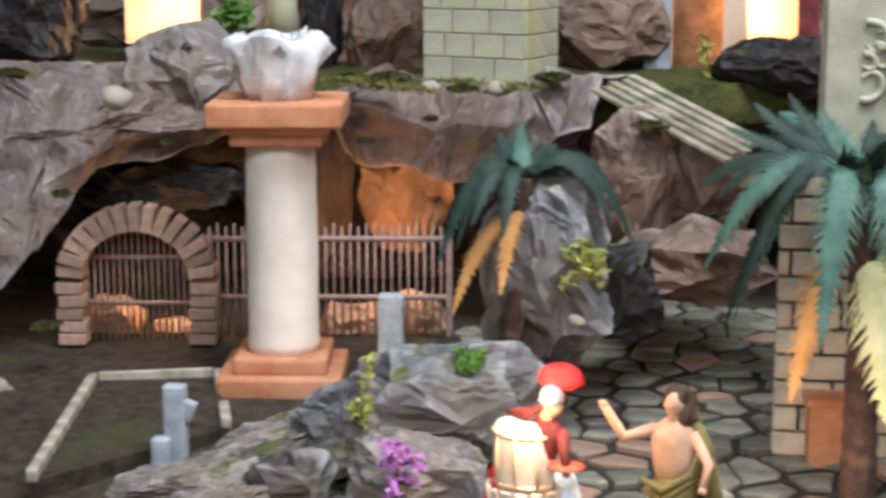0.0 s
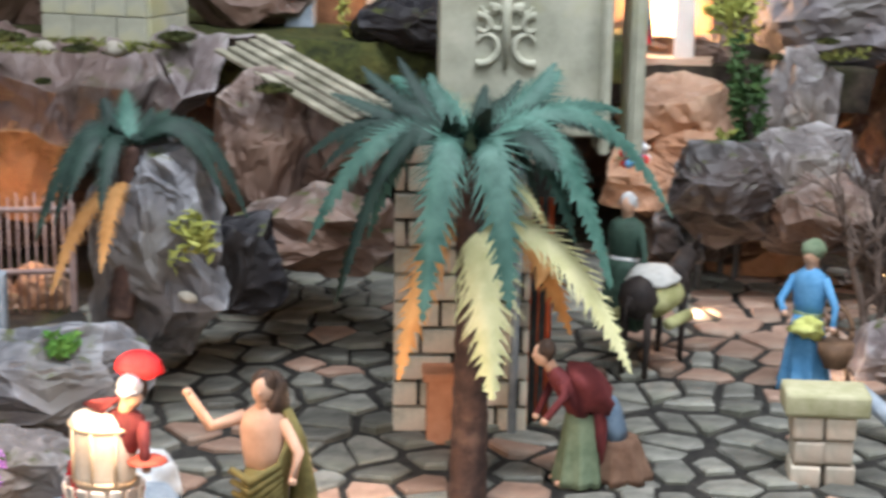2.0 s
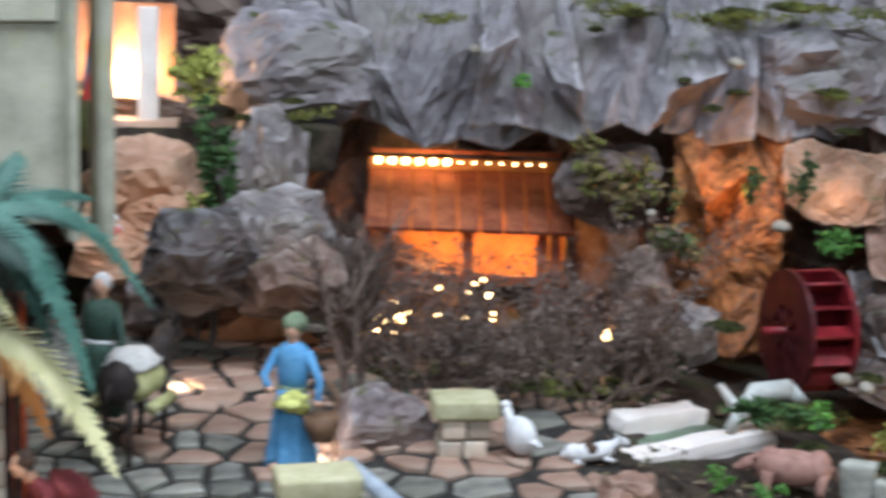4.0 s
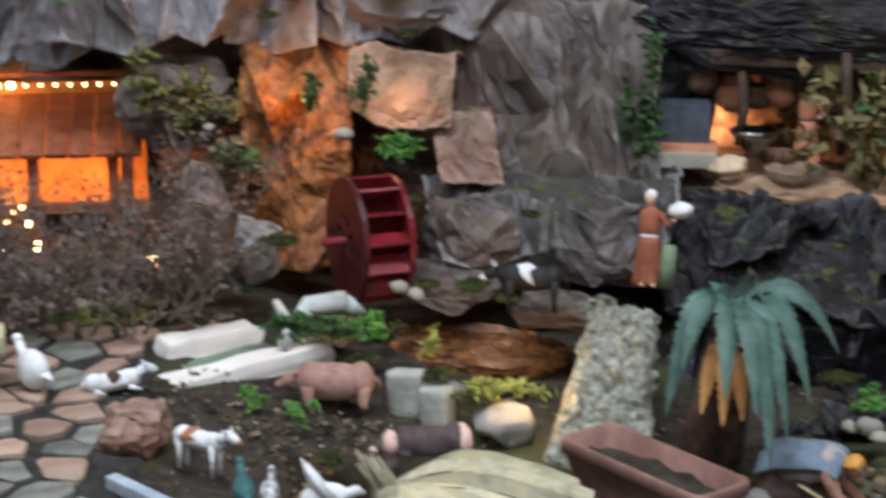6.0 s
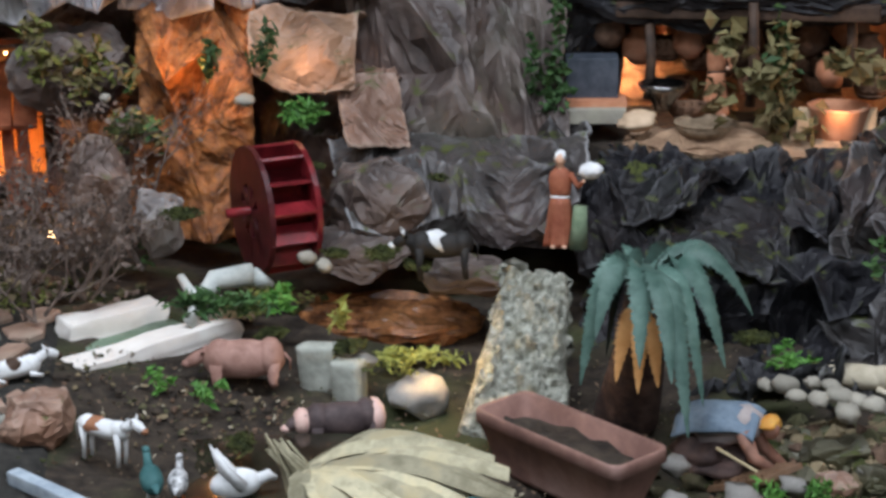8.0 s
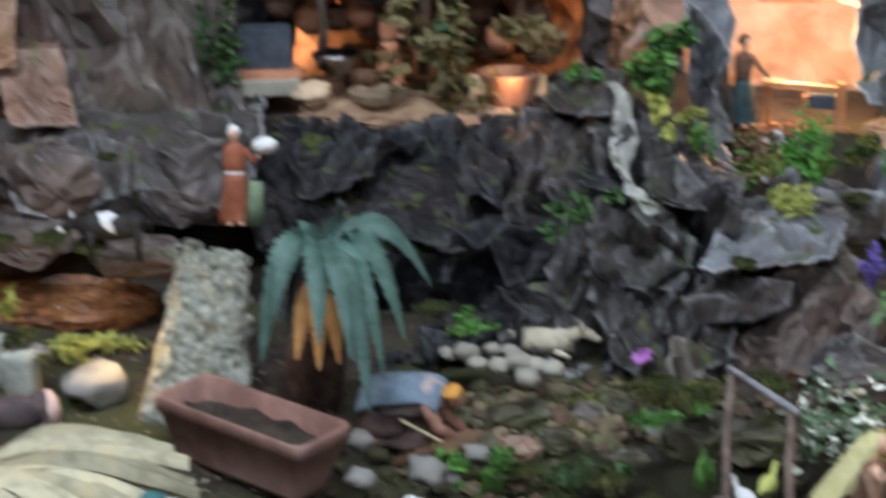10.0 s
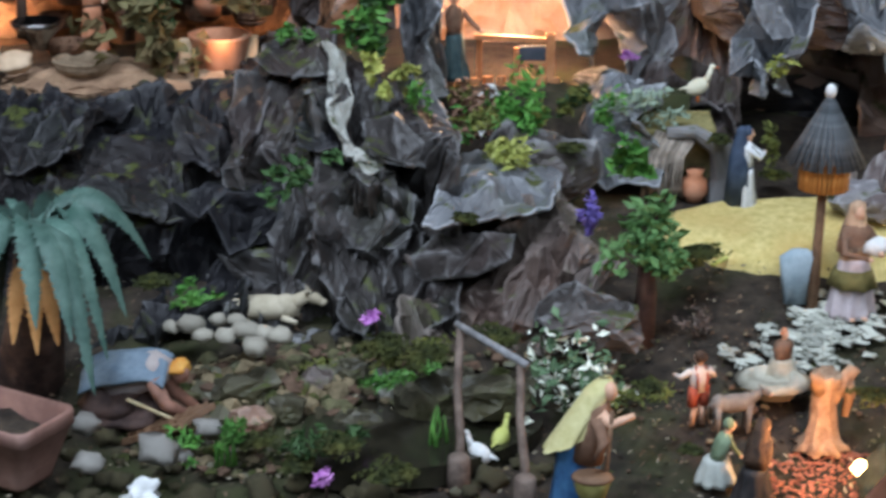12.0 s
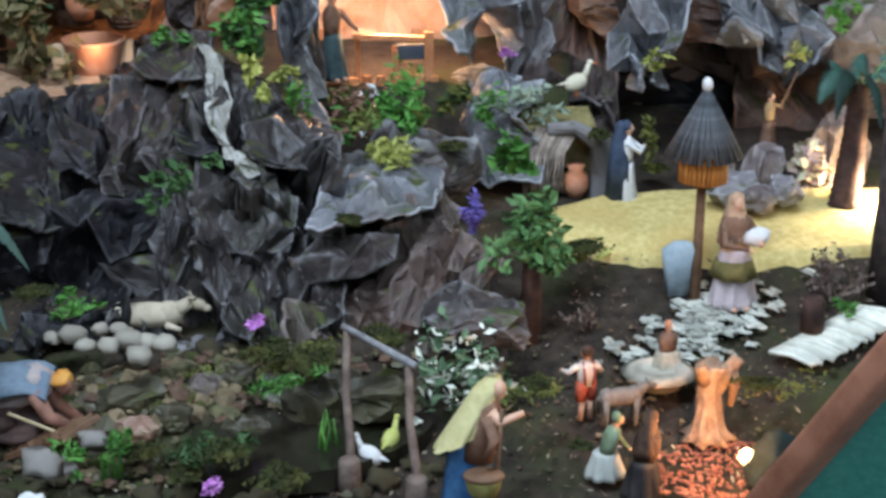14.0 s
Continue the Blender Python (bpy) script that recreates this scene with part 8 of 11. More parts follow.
for q, s in (((0.967, 1.929, 0.603), (0.022, 0.016, 0.012)), ((1.232, 1.855, 0.556), (0.010, 0.010, 0.022))):
    simple("clay_lump", "pale ochre lump of clay on the cave floor", "clay", q, lambda bm: add_ball(bm, (0, 0, 0), s, 0, 3, lumpy=0.4), [surface("pale_clay", (0.48, 0.34, 0.22), (0.64, 0.48, 0.33), 30, 0.9, 0.3)])
figure("potter_figurine", "cook figurine in rust apron inside the kitchen cave", (1.081, 1.987, 0.592), 0.10, 0, [TERRA, TERRA, SKIN, HAIR], [(1, (0.16, -0.12, 0.6), (0.05, -0.25, 0.6))])
LEAF_OLD = surface("faded_ivy_leaf", (0.11, 0.095, 0.035), (0.25, 0.22, 0.10), 60, 0.75, 0.2, c3=(0.14, 0.06, 0.03), patch=30, vary=0.25)
foliage("hanging_vine", "faded brown-green ivy hanging in the kitchen cave mouth", (1.055, 1.879, 0.677), (0.03, 0.02, 0.05), 55, 0.012, LEAF_OLD, 331, slim=0.75)
foliage("hanging_vine", "faded brown-green ivy hanging in the kitchen cave mouth", (1.106, 1.850, 0.628), (0.024, 0.02, 0.06), 55, 0.012, LEAF_OLD, 332, slim=0.75)
foliage("hanging_vine", "faded brown-green ivy hanging in the kitchen cave mouth", (1.181, 1.828, 0.672), (0.03, 0.02, 0.03), 55, 0.012, LEAF_OLD, 333, slim=0.75)
foliage("hanging_vine", "yellowish-green vine hanging in the kitchen cave mouth", (1.116, 1.874, 0.661), (0.025, 0.02, 0.07), 150, 0.010, LEAF_OLD, 31, mat2=LEAF_DK)
foliage("hanging_vine", "dark green creeper hanging beside the kitchen cave", (0.870, 1.973, 0.655), (0.022, 0.02, 0.085), 200, 0.008, LEAF_DK, 32)
figure("old_man_figurine", "white-haired old man figurine in rust cloak with a lamb", (0.831, 1.756, 0.514), 0.100, -20, [P_("rust_cloak", (0.22, 0.06, 0.03), (0.36, 0.13, 0.07)), P_("rust_cloak", (0, 0, 0), (0, 0, 0)), SKIN, WHITE_C, WHITE_C, GREEN_C], [(1, (0.20, -0.10, 0.66), (0.26, -0.18, 0.74))],
       extra=lambda bm: (add_ball(bm, (0.32, -0.14, 0.84), (0.13, 0.08, 0.09), 4, 2, lumpy=0.4), add_tube(bm, [(0.2, -0.1, 0.0), (0.22, -0.1, 0.45)], [0.10, 0.07], 10, 5)))

# ---- washing place ----
def washer(bm):
    add_ball(bm, (-0.022, 0, 0.022), (0.030, 0.026, 0.024), 0, 3, lumpy=0.5)
    add_ball(bm, (-0.004, -0.004, 0.012), (0.034, 0.026, 0.014), 0, 3, lumpy=0.6)
    add_tube(bm, [(-0.026, 0, 0.030), (-0.004, 0, 0.044), (0.020, 0, 0.052), (0.032, 0, 0.050)], [0.016, 0.019, 0.017, 0.010], 14, 2)
    rows = []
    for i in range(15):
        f = i / 14
        x, z = -0.046 + 0.078 * f, 0.046 + 0.022 * math.sin(0.4 + 2.0 * f)
        rows.append([bm.verts.new((x, 0.029 * u + 0.004 * math.sin(9 * f), z - 0.016 * u * u + 0.0022 * math.sin(u * 9 + f * 5))) for u in [k / 8 - 1 for k in range(17)]])
    fs = [bm.faces.new((a[k], a[k + 1], b[k + 1], b[k])) for a, b in zip(rows, rows[1:]) for k in range(16)]
    ext = bmesh.ops.extrude_face_region(bm, geom=fs)
    for g in ext["geom"]:
        if isinstance(g, bmesh.types.BMVert):
            g.co.z -= 0.003
    for f in {f for v in {v for r in rows for v in r} | {g for g in ext["geom"] if isinstance(g, bmesh.types.BMVert)} for f in v.link_faces}:
        f.material_index = 1
    add_ball(bm, (0.042, -0.003, 0.050), (0.0080, 0.0085, 0.010), 3, 2)
    add_ball(bm, (0.040, -0.001, 0.055), (0.0095, 0.0100, 0.0075), 4, 3, lumpy=0.4)
    for y in (-0.018, 0.012):
        add_tube(bm, [(0.020, y, 0.048), (0.033, y - 0.007, 0.028), (0.054, y * 0.6, 0.010)], [0.008, 0.0062, 0.0045], 8, 3)
    add_tube(bm, [(0.000, -0.034, 0.036), (0.070, -0.030, 0.004)], 0.0016, 6, 5)


simple("washer_figurine", "kneeling washerwoman figurine in grey-blue shawl with orange kerchief", "figurine", ground_at((0.926, 1.496, 0.357)), washer, [P_("dark_brown_skirt", (0.035, 0.022, 0.02), (0.10, 0.06, 0.05)), P_("grey_blue_shawl", (0.12, 0.17, 0.23), (0.24, 0.31, 0.38)), P_("pinkish_grey_blouse", (0.34, 0.29, 0.28), (0.50, 0.44, 0.42)), P_("weathered_skin", (0.20, 0.10, 0.07), (0.34, 0.18, 0.13)), P_("ochre_kerchief", (0.52, 0.20, 0.03), (0.66, 0.38, 0.08)), P_("pale_stick", (0.40, 0.32, 0.18), (0.55, 0.46, 0.28))], -38, group="crib figurines")


def washboard():
    top = holder("washboard", "slanting brown wooden washboard at the water", "washboard", ground_at((0.938, 1.457, 0.350), 0.016), 30)
    bm = bmesh.new()
    add_box(bm, (0, 0, 0), (0.052, 0.075, 0.006), bevel=0.001, rx=-25)
    part("board", bm, WOOD, top, smooth=False)
    for k in range(7):
        y = -0.03 + k * 0.01
        bm = bmesh.new()
        add_box(bm, (0, y * 0.906, 0.005 - y * 0.42), (0.046, 0.003, 0.003), rx=-25)
        part("rib", bm, WOOD, top, smooth=False)


washboard()

# ---- well with two posts and a beam ----
def well():
    p1, p2 = Vector((1.130, 1.272, 0.342)), Vector((1.158, 1.211, 0.338))
    t1, t2 = Vector((1.164, 1.327, 0.463)), Vector((1.176, 1.249, 0.455))
    base = Vector((p1.x, p1.y, ground_z(p1.x, p1.y)))
    top = holder("well_frame", "rough well frame of two thin sticks with a slanting beam", "well", base)
    for p, t in ((p1, t1), (p2, t2)):
        b = Vector((p.x, p.y, ground_z(p.x, p.y))) - base
        e = t - base
        bm = bmesh.new()
        add_tube(bm, [b + (e - b) * s + Vector((0.002 * math.sin(7 * s), 0, 0)) for s in (0, 0.3, 0.6, 1)], [0.0045, 0.0042, 0.0038, 0.0036], 8)
        part("post", bm, LEAF_DRY, top, "crooked grey-brown stick")
        bm = bmesh.new()
        add_lathe(bm, [(0.0105, -0.005), (0.010, 0.015), (0.0095, 0.030), (0.008, 0.032)], 16, c=b)
        part("stump", bm, LEAF_DRY, top, "grey-brown wooden stump")
    bm = bmesh.new()
    d = t2 - t1
    add_tube(bm, [t1 - base - d * 0.05, t2 - base + d * 0.12], [0.0032, 0.0036], 8)
    part("beam", bm, surface("weathered_beam", (0.16, 0.16, 0.165), (0.30, 0.30, 0.31), 60, 0.85, 0.5), top, "grey slanting beam")


well()
def veiled_woman(bm):
    """A woman bowed forward under a long veil, a shallow basket before her."""
    k = 0.00049
    v = lambda x, y, z: (x * k, y * k, z * k)
    add_lathe(bm, [(44 * k, 0.0), (43 * k, 30 * k), (38 * k, 90 * k), (32 * k, 165 * k), (20 * k, 190 * k)], 40, 0, c=v(-8, 8, 0), fold=0.13, folds=9, squash=0.85)
    add_tube(bm, [v(6, 0, 120), v(14, -2, 170), v(22, -2, 215), v(30, -2, 238)], [30 * k, 30 * k, 25 * k, 12 * k], 18, 1)
    add_ball(bm, v(42, -6, 246), (13 * k, 14 * k, 17 * k), 2, 3)
    n, m = 24, 44
    rows = []
    for i in range(n + 1):
        f = i / n
        cx, cz = 36 - 54 * f ** 1.1, 268 - 112 * f
        r = 8 + 17 * min(1, f * 5) ** 0.6 + 24 * f
        row = []
        for q in range(m):
            a = q * math.tau / m
            w = r * (1 + 0.07 * f * math.sin(7 * a + 1) + 0.04 * f * math.sin(15 * a))
            x = cx + w * math.cos(a) * (1.0 if math.cos(a) < 0 else 0.72)
            row.append(bm.verts.new(v(x, 6 + w * 0.85 * math.sin(a), cz + (x - cx) * 0.42 * (0.3 + f))))
        rows.append(row)
    fs = [bm.faces.new((a[q], a[(q + 1) % m], b[(q + 1) % m], b[q])) for a, b in zip(rows, rows[1:]) for q in range(m)]
    fs.append(bm.faces.new(rows[0]))
    for f in fs:
        f.material_index = 3
    add_tube(bm, [v(28, -22, 212), v(46, -30, 196), v(62, -30, 205), v(84, -26, 214)], [11 * k, 9 * k, 7 * k, 5 * k], 10, 2)
    add_tube(bm, [v(22, -26, 205), v(34, -44, 172), v(22, -52, 140)], [12 * k, 10 * k, 7 * k], 10, 1)
    add_tube(bm, [v(47, -34, 224), v(41, -36, 120), v(36, -34, 2)], 4 * k, 8, 5)
    add_lathe(bm, [(15 * k, 66 * k), (26 * k, 84 * k), (33 * k, 112 * k), (31 * k, 114 * k), (24 * k, 90 * k)], 26, 4, c=v(18, -54, 0), squash=0.75)
    add_lathe(bm, [(32 * k, 107 * k), (35 * k, 111 * k), (32 * k, 116 * k)], 26, 5, c=v(18, -54, 0), squash=0.75)


simple("veiled_woman_figurine", "woman figurine in long yellow veil and blue skirt with basket", "figurine", ground_at((1.183, 1.166, 0.335)), veiled_woman, [NAVY, BROWN_C, SKIN, YELLOW_C, P_("olive_basket", (0.16, 0.15, 0.04), (0.30, 0.28, 0.10)), WOOD], -37, group="crib figurines")
foliage("leafy_shrub", "shrub with small green leaves and white blossoms by the well", (1.277, 1.310, 0.402), (0.048, 0.04, 0.050), 420, 0.0065, surface("grey_green_leaf", (0.06, 0.11, 0.055), (0.17, 0.26, 0.14), 60, 0.7, 0.2, vary=0.3), 41, (0.05, 0.003), clumps=14, mat2=surface("white_blossom", (0.62, 0.66, 0.55), (0.80, 0.82, 0.72), 60, 0.8, 0.1))
foliage("small_tree", "small tree with a dense crown of fresh green leaves", (1.401, 1.365, 0.494), (0.034, 0.03, 0.032), 560, 0.0075, surface("pale_tree_leaf", (0.08, 0.19, 0.05), (0.22, 0.40, 0.14), 60, 0.6, 0.2, vary=0.35), 42, (0.125, 0.013), "tree", 16)
foliage("lavender_bush", "spike of violet-blue flowers on the rock edge", (1.392, 1.451, 0.496), (0.010, 0.010, 0.022), 200, 0.004, surface("violet_petals", (0.14, 0.10, 0.42), (0.26, 0.20, 0.60), 60, 0.8, 0.1, vary=0.2), 43)
foliage("yellow_creeper", "stem of a forked yellow-green creeper on the dark cliff", (1.268, 1.637, 0.591), (0.006, 0.006, 0.010), 70, 0.0055, LEAF_YE, 44, clumps=8)
foliage("yellow_creeper", "yellow-green creeper branch on the dark cliff", (1.257, 1.650, 0.617), (0.010, 0.006, 0.016), 80, 0.0055, LEAF_YE, 45, clumps=8)
foliage("yellow_creeper", "short yellow-green creeper branch on the dark cliff", (1.289, 1.631, 0.611), (0.014, 0.006, 0.013), 90, 0.0055, LEAF_YE, 48.5, clumps=8)
foliage("fern_clump", "fresh green fern clump on top of the cliff", (1.277, 1.708, 0.653), (0.034, 0.03, 0.030), 260, 0.009, LEAF, 46, mat2=LEAF_DK)
foliage("fern_clump", "small green fern clump on top of the cliff", (1.213, 1.751, 0.644), (0.012, 0.012, 0.012), 70, 0.007, LEAF, 47)
foliage("flower_patch", "pale yellow and green flowers growing on the rock", (1.402, 1.608, 0.510), (0.028, 0.02, 0.014), 200, 0.008, LEAF_YE, 48, mat2=YELLOW_C)
foliage("flower_patch", "brown and white flowers before the lit room", (1.396, 1.676, 0.537), (0.034, 0.02, 0.026), 220, 0.007, BROWN_C, 49, mat2=LEAF)
foliage("flower_patch", "brown and olive flowers before the lit room", (1.404, 1.711, 0.541), (0.022, 0.014, 0.020), 150, 0.007, BROWN_C, 600, mat2=LEAF_OL)
foliage("flower_patch", "brown and white flowers before the lit room", (1.426, 1.683, 0.537), (0.022, 0.014, 0.020), 120, 0.007, BROWN_C, 655, mat2=WHITE_C)
foliage("flower_patch", "fresh green leaves before the lit room", (1.451, 1.641, 0.536), (0.022, 0.014, 0.020), 200, 0.007, LEAF, 725, mat2=LEAF_YE)
foliage("flower_patch", "olive moss on the rock beside the lit room", (1.521, 1.647, 0.553), (0.022, 0.014, 0.020), 200, 0.007, LEAF_OL, 810, mat2=LEAF_DK)
foliage("green_plant", "upright bright green plant before the lit room", (1.431, 1.633, 0.556), (0.022, 0.02, 0.05), 300, 0.0075, LEAF, 50, slim=0.35)
foliage("green_plant", "bright green round leaves hanging on the grotto", (1.483, 1.500, 0.519), (0.014, 0.012, 0.012), 40, 0.011, LEAF, 51, slim=0.8)
foliage("moss_tuft", "grey-green lichen tuft on the grotto", (1.543, 1.603, 0.552), (0.05, 0.03, 0.02), 300, 0.006, surface("grey_lichen_leaf", (0.20, 0.27, 0.20), (0.36, 0.44, 0.34), 60, 0.9, 0.2), 52)
foliage("green_creeper", "dark green creeper clinging to the dark cliff", (1.128, 1.583, 0.540), (0.03, 0.01, 0.016), 120, 0.007, LEAF_DK, 53)


# ---- carpenter's room ----
rock((1.667, 2.012, 0.557), (0.15, 0.03, 0.13), -32, 93.0, surface("bright_peach_plaster", (0.50, 0.28, 0.17), (0.70, 0.46, 0.32), 18, 0.9, 0.3), amp=0.3, label="orange plastered back of a lit room", name="room_back", group="")
bulb((1.549, 1.824, 0.640), 3.0, (1.0, 0.52, 0.24))


def bench():
    """A trestle: a long plank on uprights with a box seat and a rail between them."""
    p = (1.529, 1.783, 0.541)
    top = holder("work_bench", "orange-brown wooden trestle bench in the lit room", "bench", p, -32)
    m = surface("warm_pine", (0.36, 0.15, 0.06), (0.55, 0.27, 0.12), 40, 0.6, 0.2)
    for x, y, z0, z1, w in ((-0.044, 0.012, 0.0, 0.053, 0.006), (0.000, -0.008, 0.0, 0.040, 0.006), (0.000, 0.012, 0.0, 0.040, 0.006), (0.040, 0.0, 0.0, 0.060, 0.011)):
        bm = bmesh.new()
        add_box(bm, (x, y, (z0 + z1) / 2), (w, w, z1 - z0), bevel=0.001)
        part("leg", bm, m, top, smooth=False)
    bm = bmesh.new()
    add_box(bm, (-0.006, 0.004, 0.053), (0.090, 0.012, 0.006), bevel=0.001, ry=3)
    part("plank", bm, m, top, smooth=False)
    bm = bmesh.new()
    add_box(bm, (0.020, 0.0, 0.024), (0.040, 0.006, 0.005), bevel=0.001)
    part("rail", bm, m, top, smooth=False)
    bm = bmesh.new()
    add_box(bm, (0.020, 0.006, 0.035), (0.034, 0.016, 0.016), bevel=0.002)
    part("seat", bm, P_("slate_blue_paint", (0, 0, 0), (0, 0, 0)), top, "dark slate-blue box", smooth=False)
    for k in range(7):
        bm = bmesh.new()
        add_box(bm, (-0.050 + 0.016 * k, -0.010 + 0.004 * math.sin(k * 2.3), 0.004), (0.010, 0.008, 0.008 + 0.003 * (k % 3)), bevel=0.0015, rz=k * 31)
        part("offcut", bm, m, top, smooth=False)



bench()
figure("carpenter_figurine", "carpenter figurine in dark teal robe at the lit room", (1.452, 1.799, 0.552), 0.105, 10, [P_("dark_teal_robe", (0.03, 0.06, 0.07), (0.08, 0.13, 0.14)), BROWN_C, SKIN, HAIR], [(1, (0.16, -0.12, 0.62), (0.18, -0.24, 0.55))])

# ---- grotto, swan, nun and dovecote on the sand ----
bird("swan_figurine", "cream-white swan figurine on the grotto roof", (1.678, 1.627, 0.532), 0.042, -30, [P_("swan_cream", (0.66, 0.62, 0.46), (0.82, 0.78, 0.62)), ORANGE], 1.0, 0.25)


def grotto():
    p = (1.612, 1.579, 0.433)
    top = holder("grotto_hut", "little grotto hut with straw eaves and a clay jar", "grotto", p, -32)
    bm = bmesh.new()
    add_box(bm, (0, 0.02, 0.086), (0.085, 0.06, 0.012), bevel=0.004, rx=8)
    part("roof_slab", bm, surface("straw_thatch", (0.15, 0.13, 0.045), (0.34, 0.30, 0.13), 60, 0.9, 0.8), top, "mossy yellowish roof slab")
    bm = bmesh.new()
    add_box(bm, (0.020, 0.03, 0.045), (0.05, 0.04, 0.085), bevel=0.004)
    part("wall", bm, surface("yellow_ochre_wall", (0.10, 0.085, 0.035), (0.22, 0.18, 0.08), 40, 0.9, 0.5), top)
    bm = bmesh.new()
    add_tube(bm, [(0.052, 0.0, 0.0), (0.056, -0.004, 0.035), (0.046, -0.008, 0.070), (0.018, -0.010, 0.086), (-0.014, -0.010, 0.084)], [0.020, 0.017, 0.014, 0.010, 0.006], 12)
    for v in bm.verts:
        v.co += 0.006 * noise.noise_vector(v.co * 60)
    part("arch", bm, ROCK_SLATE, top, "mossy grey paper arch round the mouth", smooth=False)
    straw = surface("grey_straw", (0.17, 0.14, 0.11), (0.36, 0.31, 0.26), 70, 0.85, 0.4, vary=0.3)
    for k in range(20):
        bm = bmesh.new()
        x = -0.036 + k * 0.0022
        add_tube(bm, [(x + 0.012, -0.010, 0.088 - 0.0006 * k), (x - 0.002, -0.022, 0.060), (x - 0.004 + 0.003 * math.sin(k * 3), -0.026, 0.024), (x - 0.003 + 0.004 * math.sin(k * 5), -0.024, 0.002 + 0.0006 * k)], [0.002, 0.0024, 0.0022, 0.0012], 5)
        part("straw", bm, straw, top)
    bm = bmesh.new()
    add_lathe(bm, [(0.008, 0.0), (0.016, 0.012), (0.014, 0.026), (0.008, 0.032), (0.011, 0.038)], 18, c=(0.020, -0.012, 0.005))
    part("clay_jar", bm, TERRA, top, "round brown clay jar")


grotto()
figure("nun_figurine", "veiled woman figurine in white dress and dark blue mantle", ground_at((1.640, 1.493, 0.444), -0.004), 0.094, 45, [WHITE_C, WHITE_C, SKIN, P_("dark_blue_mantle", (0.025, 0.04, 0.075), (0.07, 0.10, 0.16))], [(1, (0.10, -0.16, 0.66), (0.0, -0.20, 0.72)), (-1, (-0.10, -0.16, 0.66), (0.0, -0.20, 0.72))], veil=1.0, folds=0.07)

figure("shepherd_figurine", "small shepherd figurine with a raised staff in the grotto mouth", (1.826, 1.458, 0.481), 0.070, 20, [BROWN_C, P_("ochre_tunic", (0.30, 0.19, 0.08), (0.48, 0.33, 0.17)), SKIN, HAIR, WOOD], [(1, (0.22, -0.10, 0.74), (0.34, -0.14, 0.90))], extra=lambda bm: add_tube(bm, [(0.10, -0.14, 0.72), (0.72, -0.14, 1.22)], 0.018, 8, 4))
foliage("flower_heap", "pale pink and cream blossoms heaped beside the palm", (1.847, 1.401, 0.476), (0.024, 0.02, 0.034), 220, 0.009, surface("pink_blossom", (0.50, 0.36, 0.32), (0.70, 0.55, 0.48), 60, 0.8, 0.1, vary=0.2), 61, slim=0.6, mat2=surface("cream_blossom", (0.56, 0.54, 0.36), (0.74, 0.72, 0.52), 60, 0.8, 0.1))


def sand():
    bm = bmesh.new()
    n = 40
    c = Vector((1.750, 1.345, 0.426))
    rows = []
    for j in range(n + 1):
        row = []
        for i in range(n + 1):
            u, v = i / n * 2 - 1, j / n * 2 - 1
            x, y = u * math.sqrt(1 - v * v / 2), v * math.sqrt(1 - u * u / 2)
            w = 1 + 0.12 * noise.noise(Vector((x * 2, y * 2, 0)))
            px_, py_ = x * 0.30 * w, y * 0.095 * w
            X, Y = c.x + px_ * math.cos(-0.62) - py_ * math.sin(-0.62), c.y + px_ * math.sin(-0.62) + py_ * math.cos(-0.62)
            e = max(abs(u), abs(v))
            row.append(bm.verts.new((X, Y, ground_z(X, Y) + 0.008 + 0.003 * noise.noise(Vector((X * 30, Y * 30, 0))) - 0.022 * sm((e - 0.85) / 0.15))))
        rows.append(row)
    for j in range(n):
        for i in range(n):
            bm.faces.new((rows[j][i], rows[j][i + 1], rows[j + 1][i + 1], rows[j + 1][i]))
    thing("sand_patch", bm, SAND, "patch of yellow sand under a warm lamp", "sand", kind="structure")


sand()


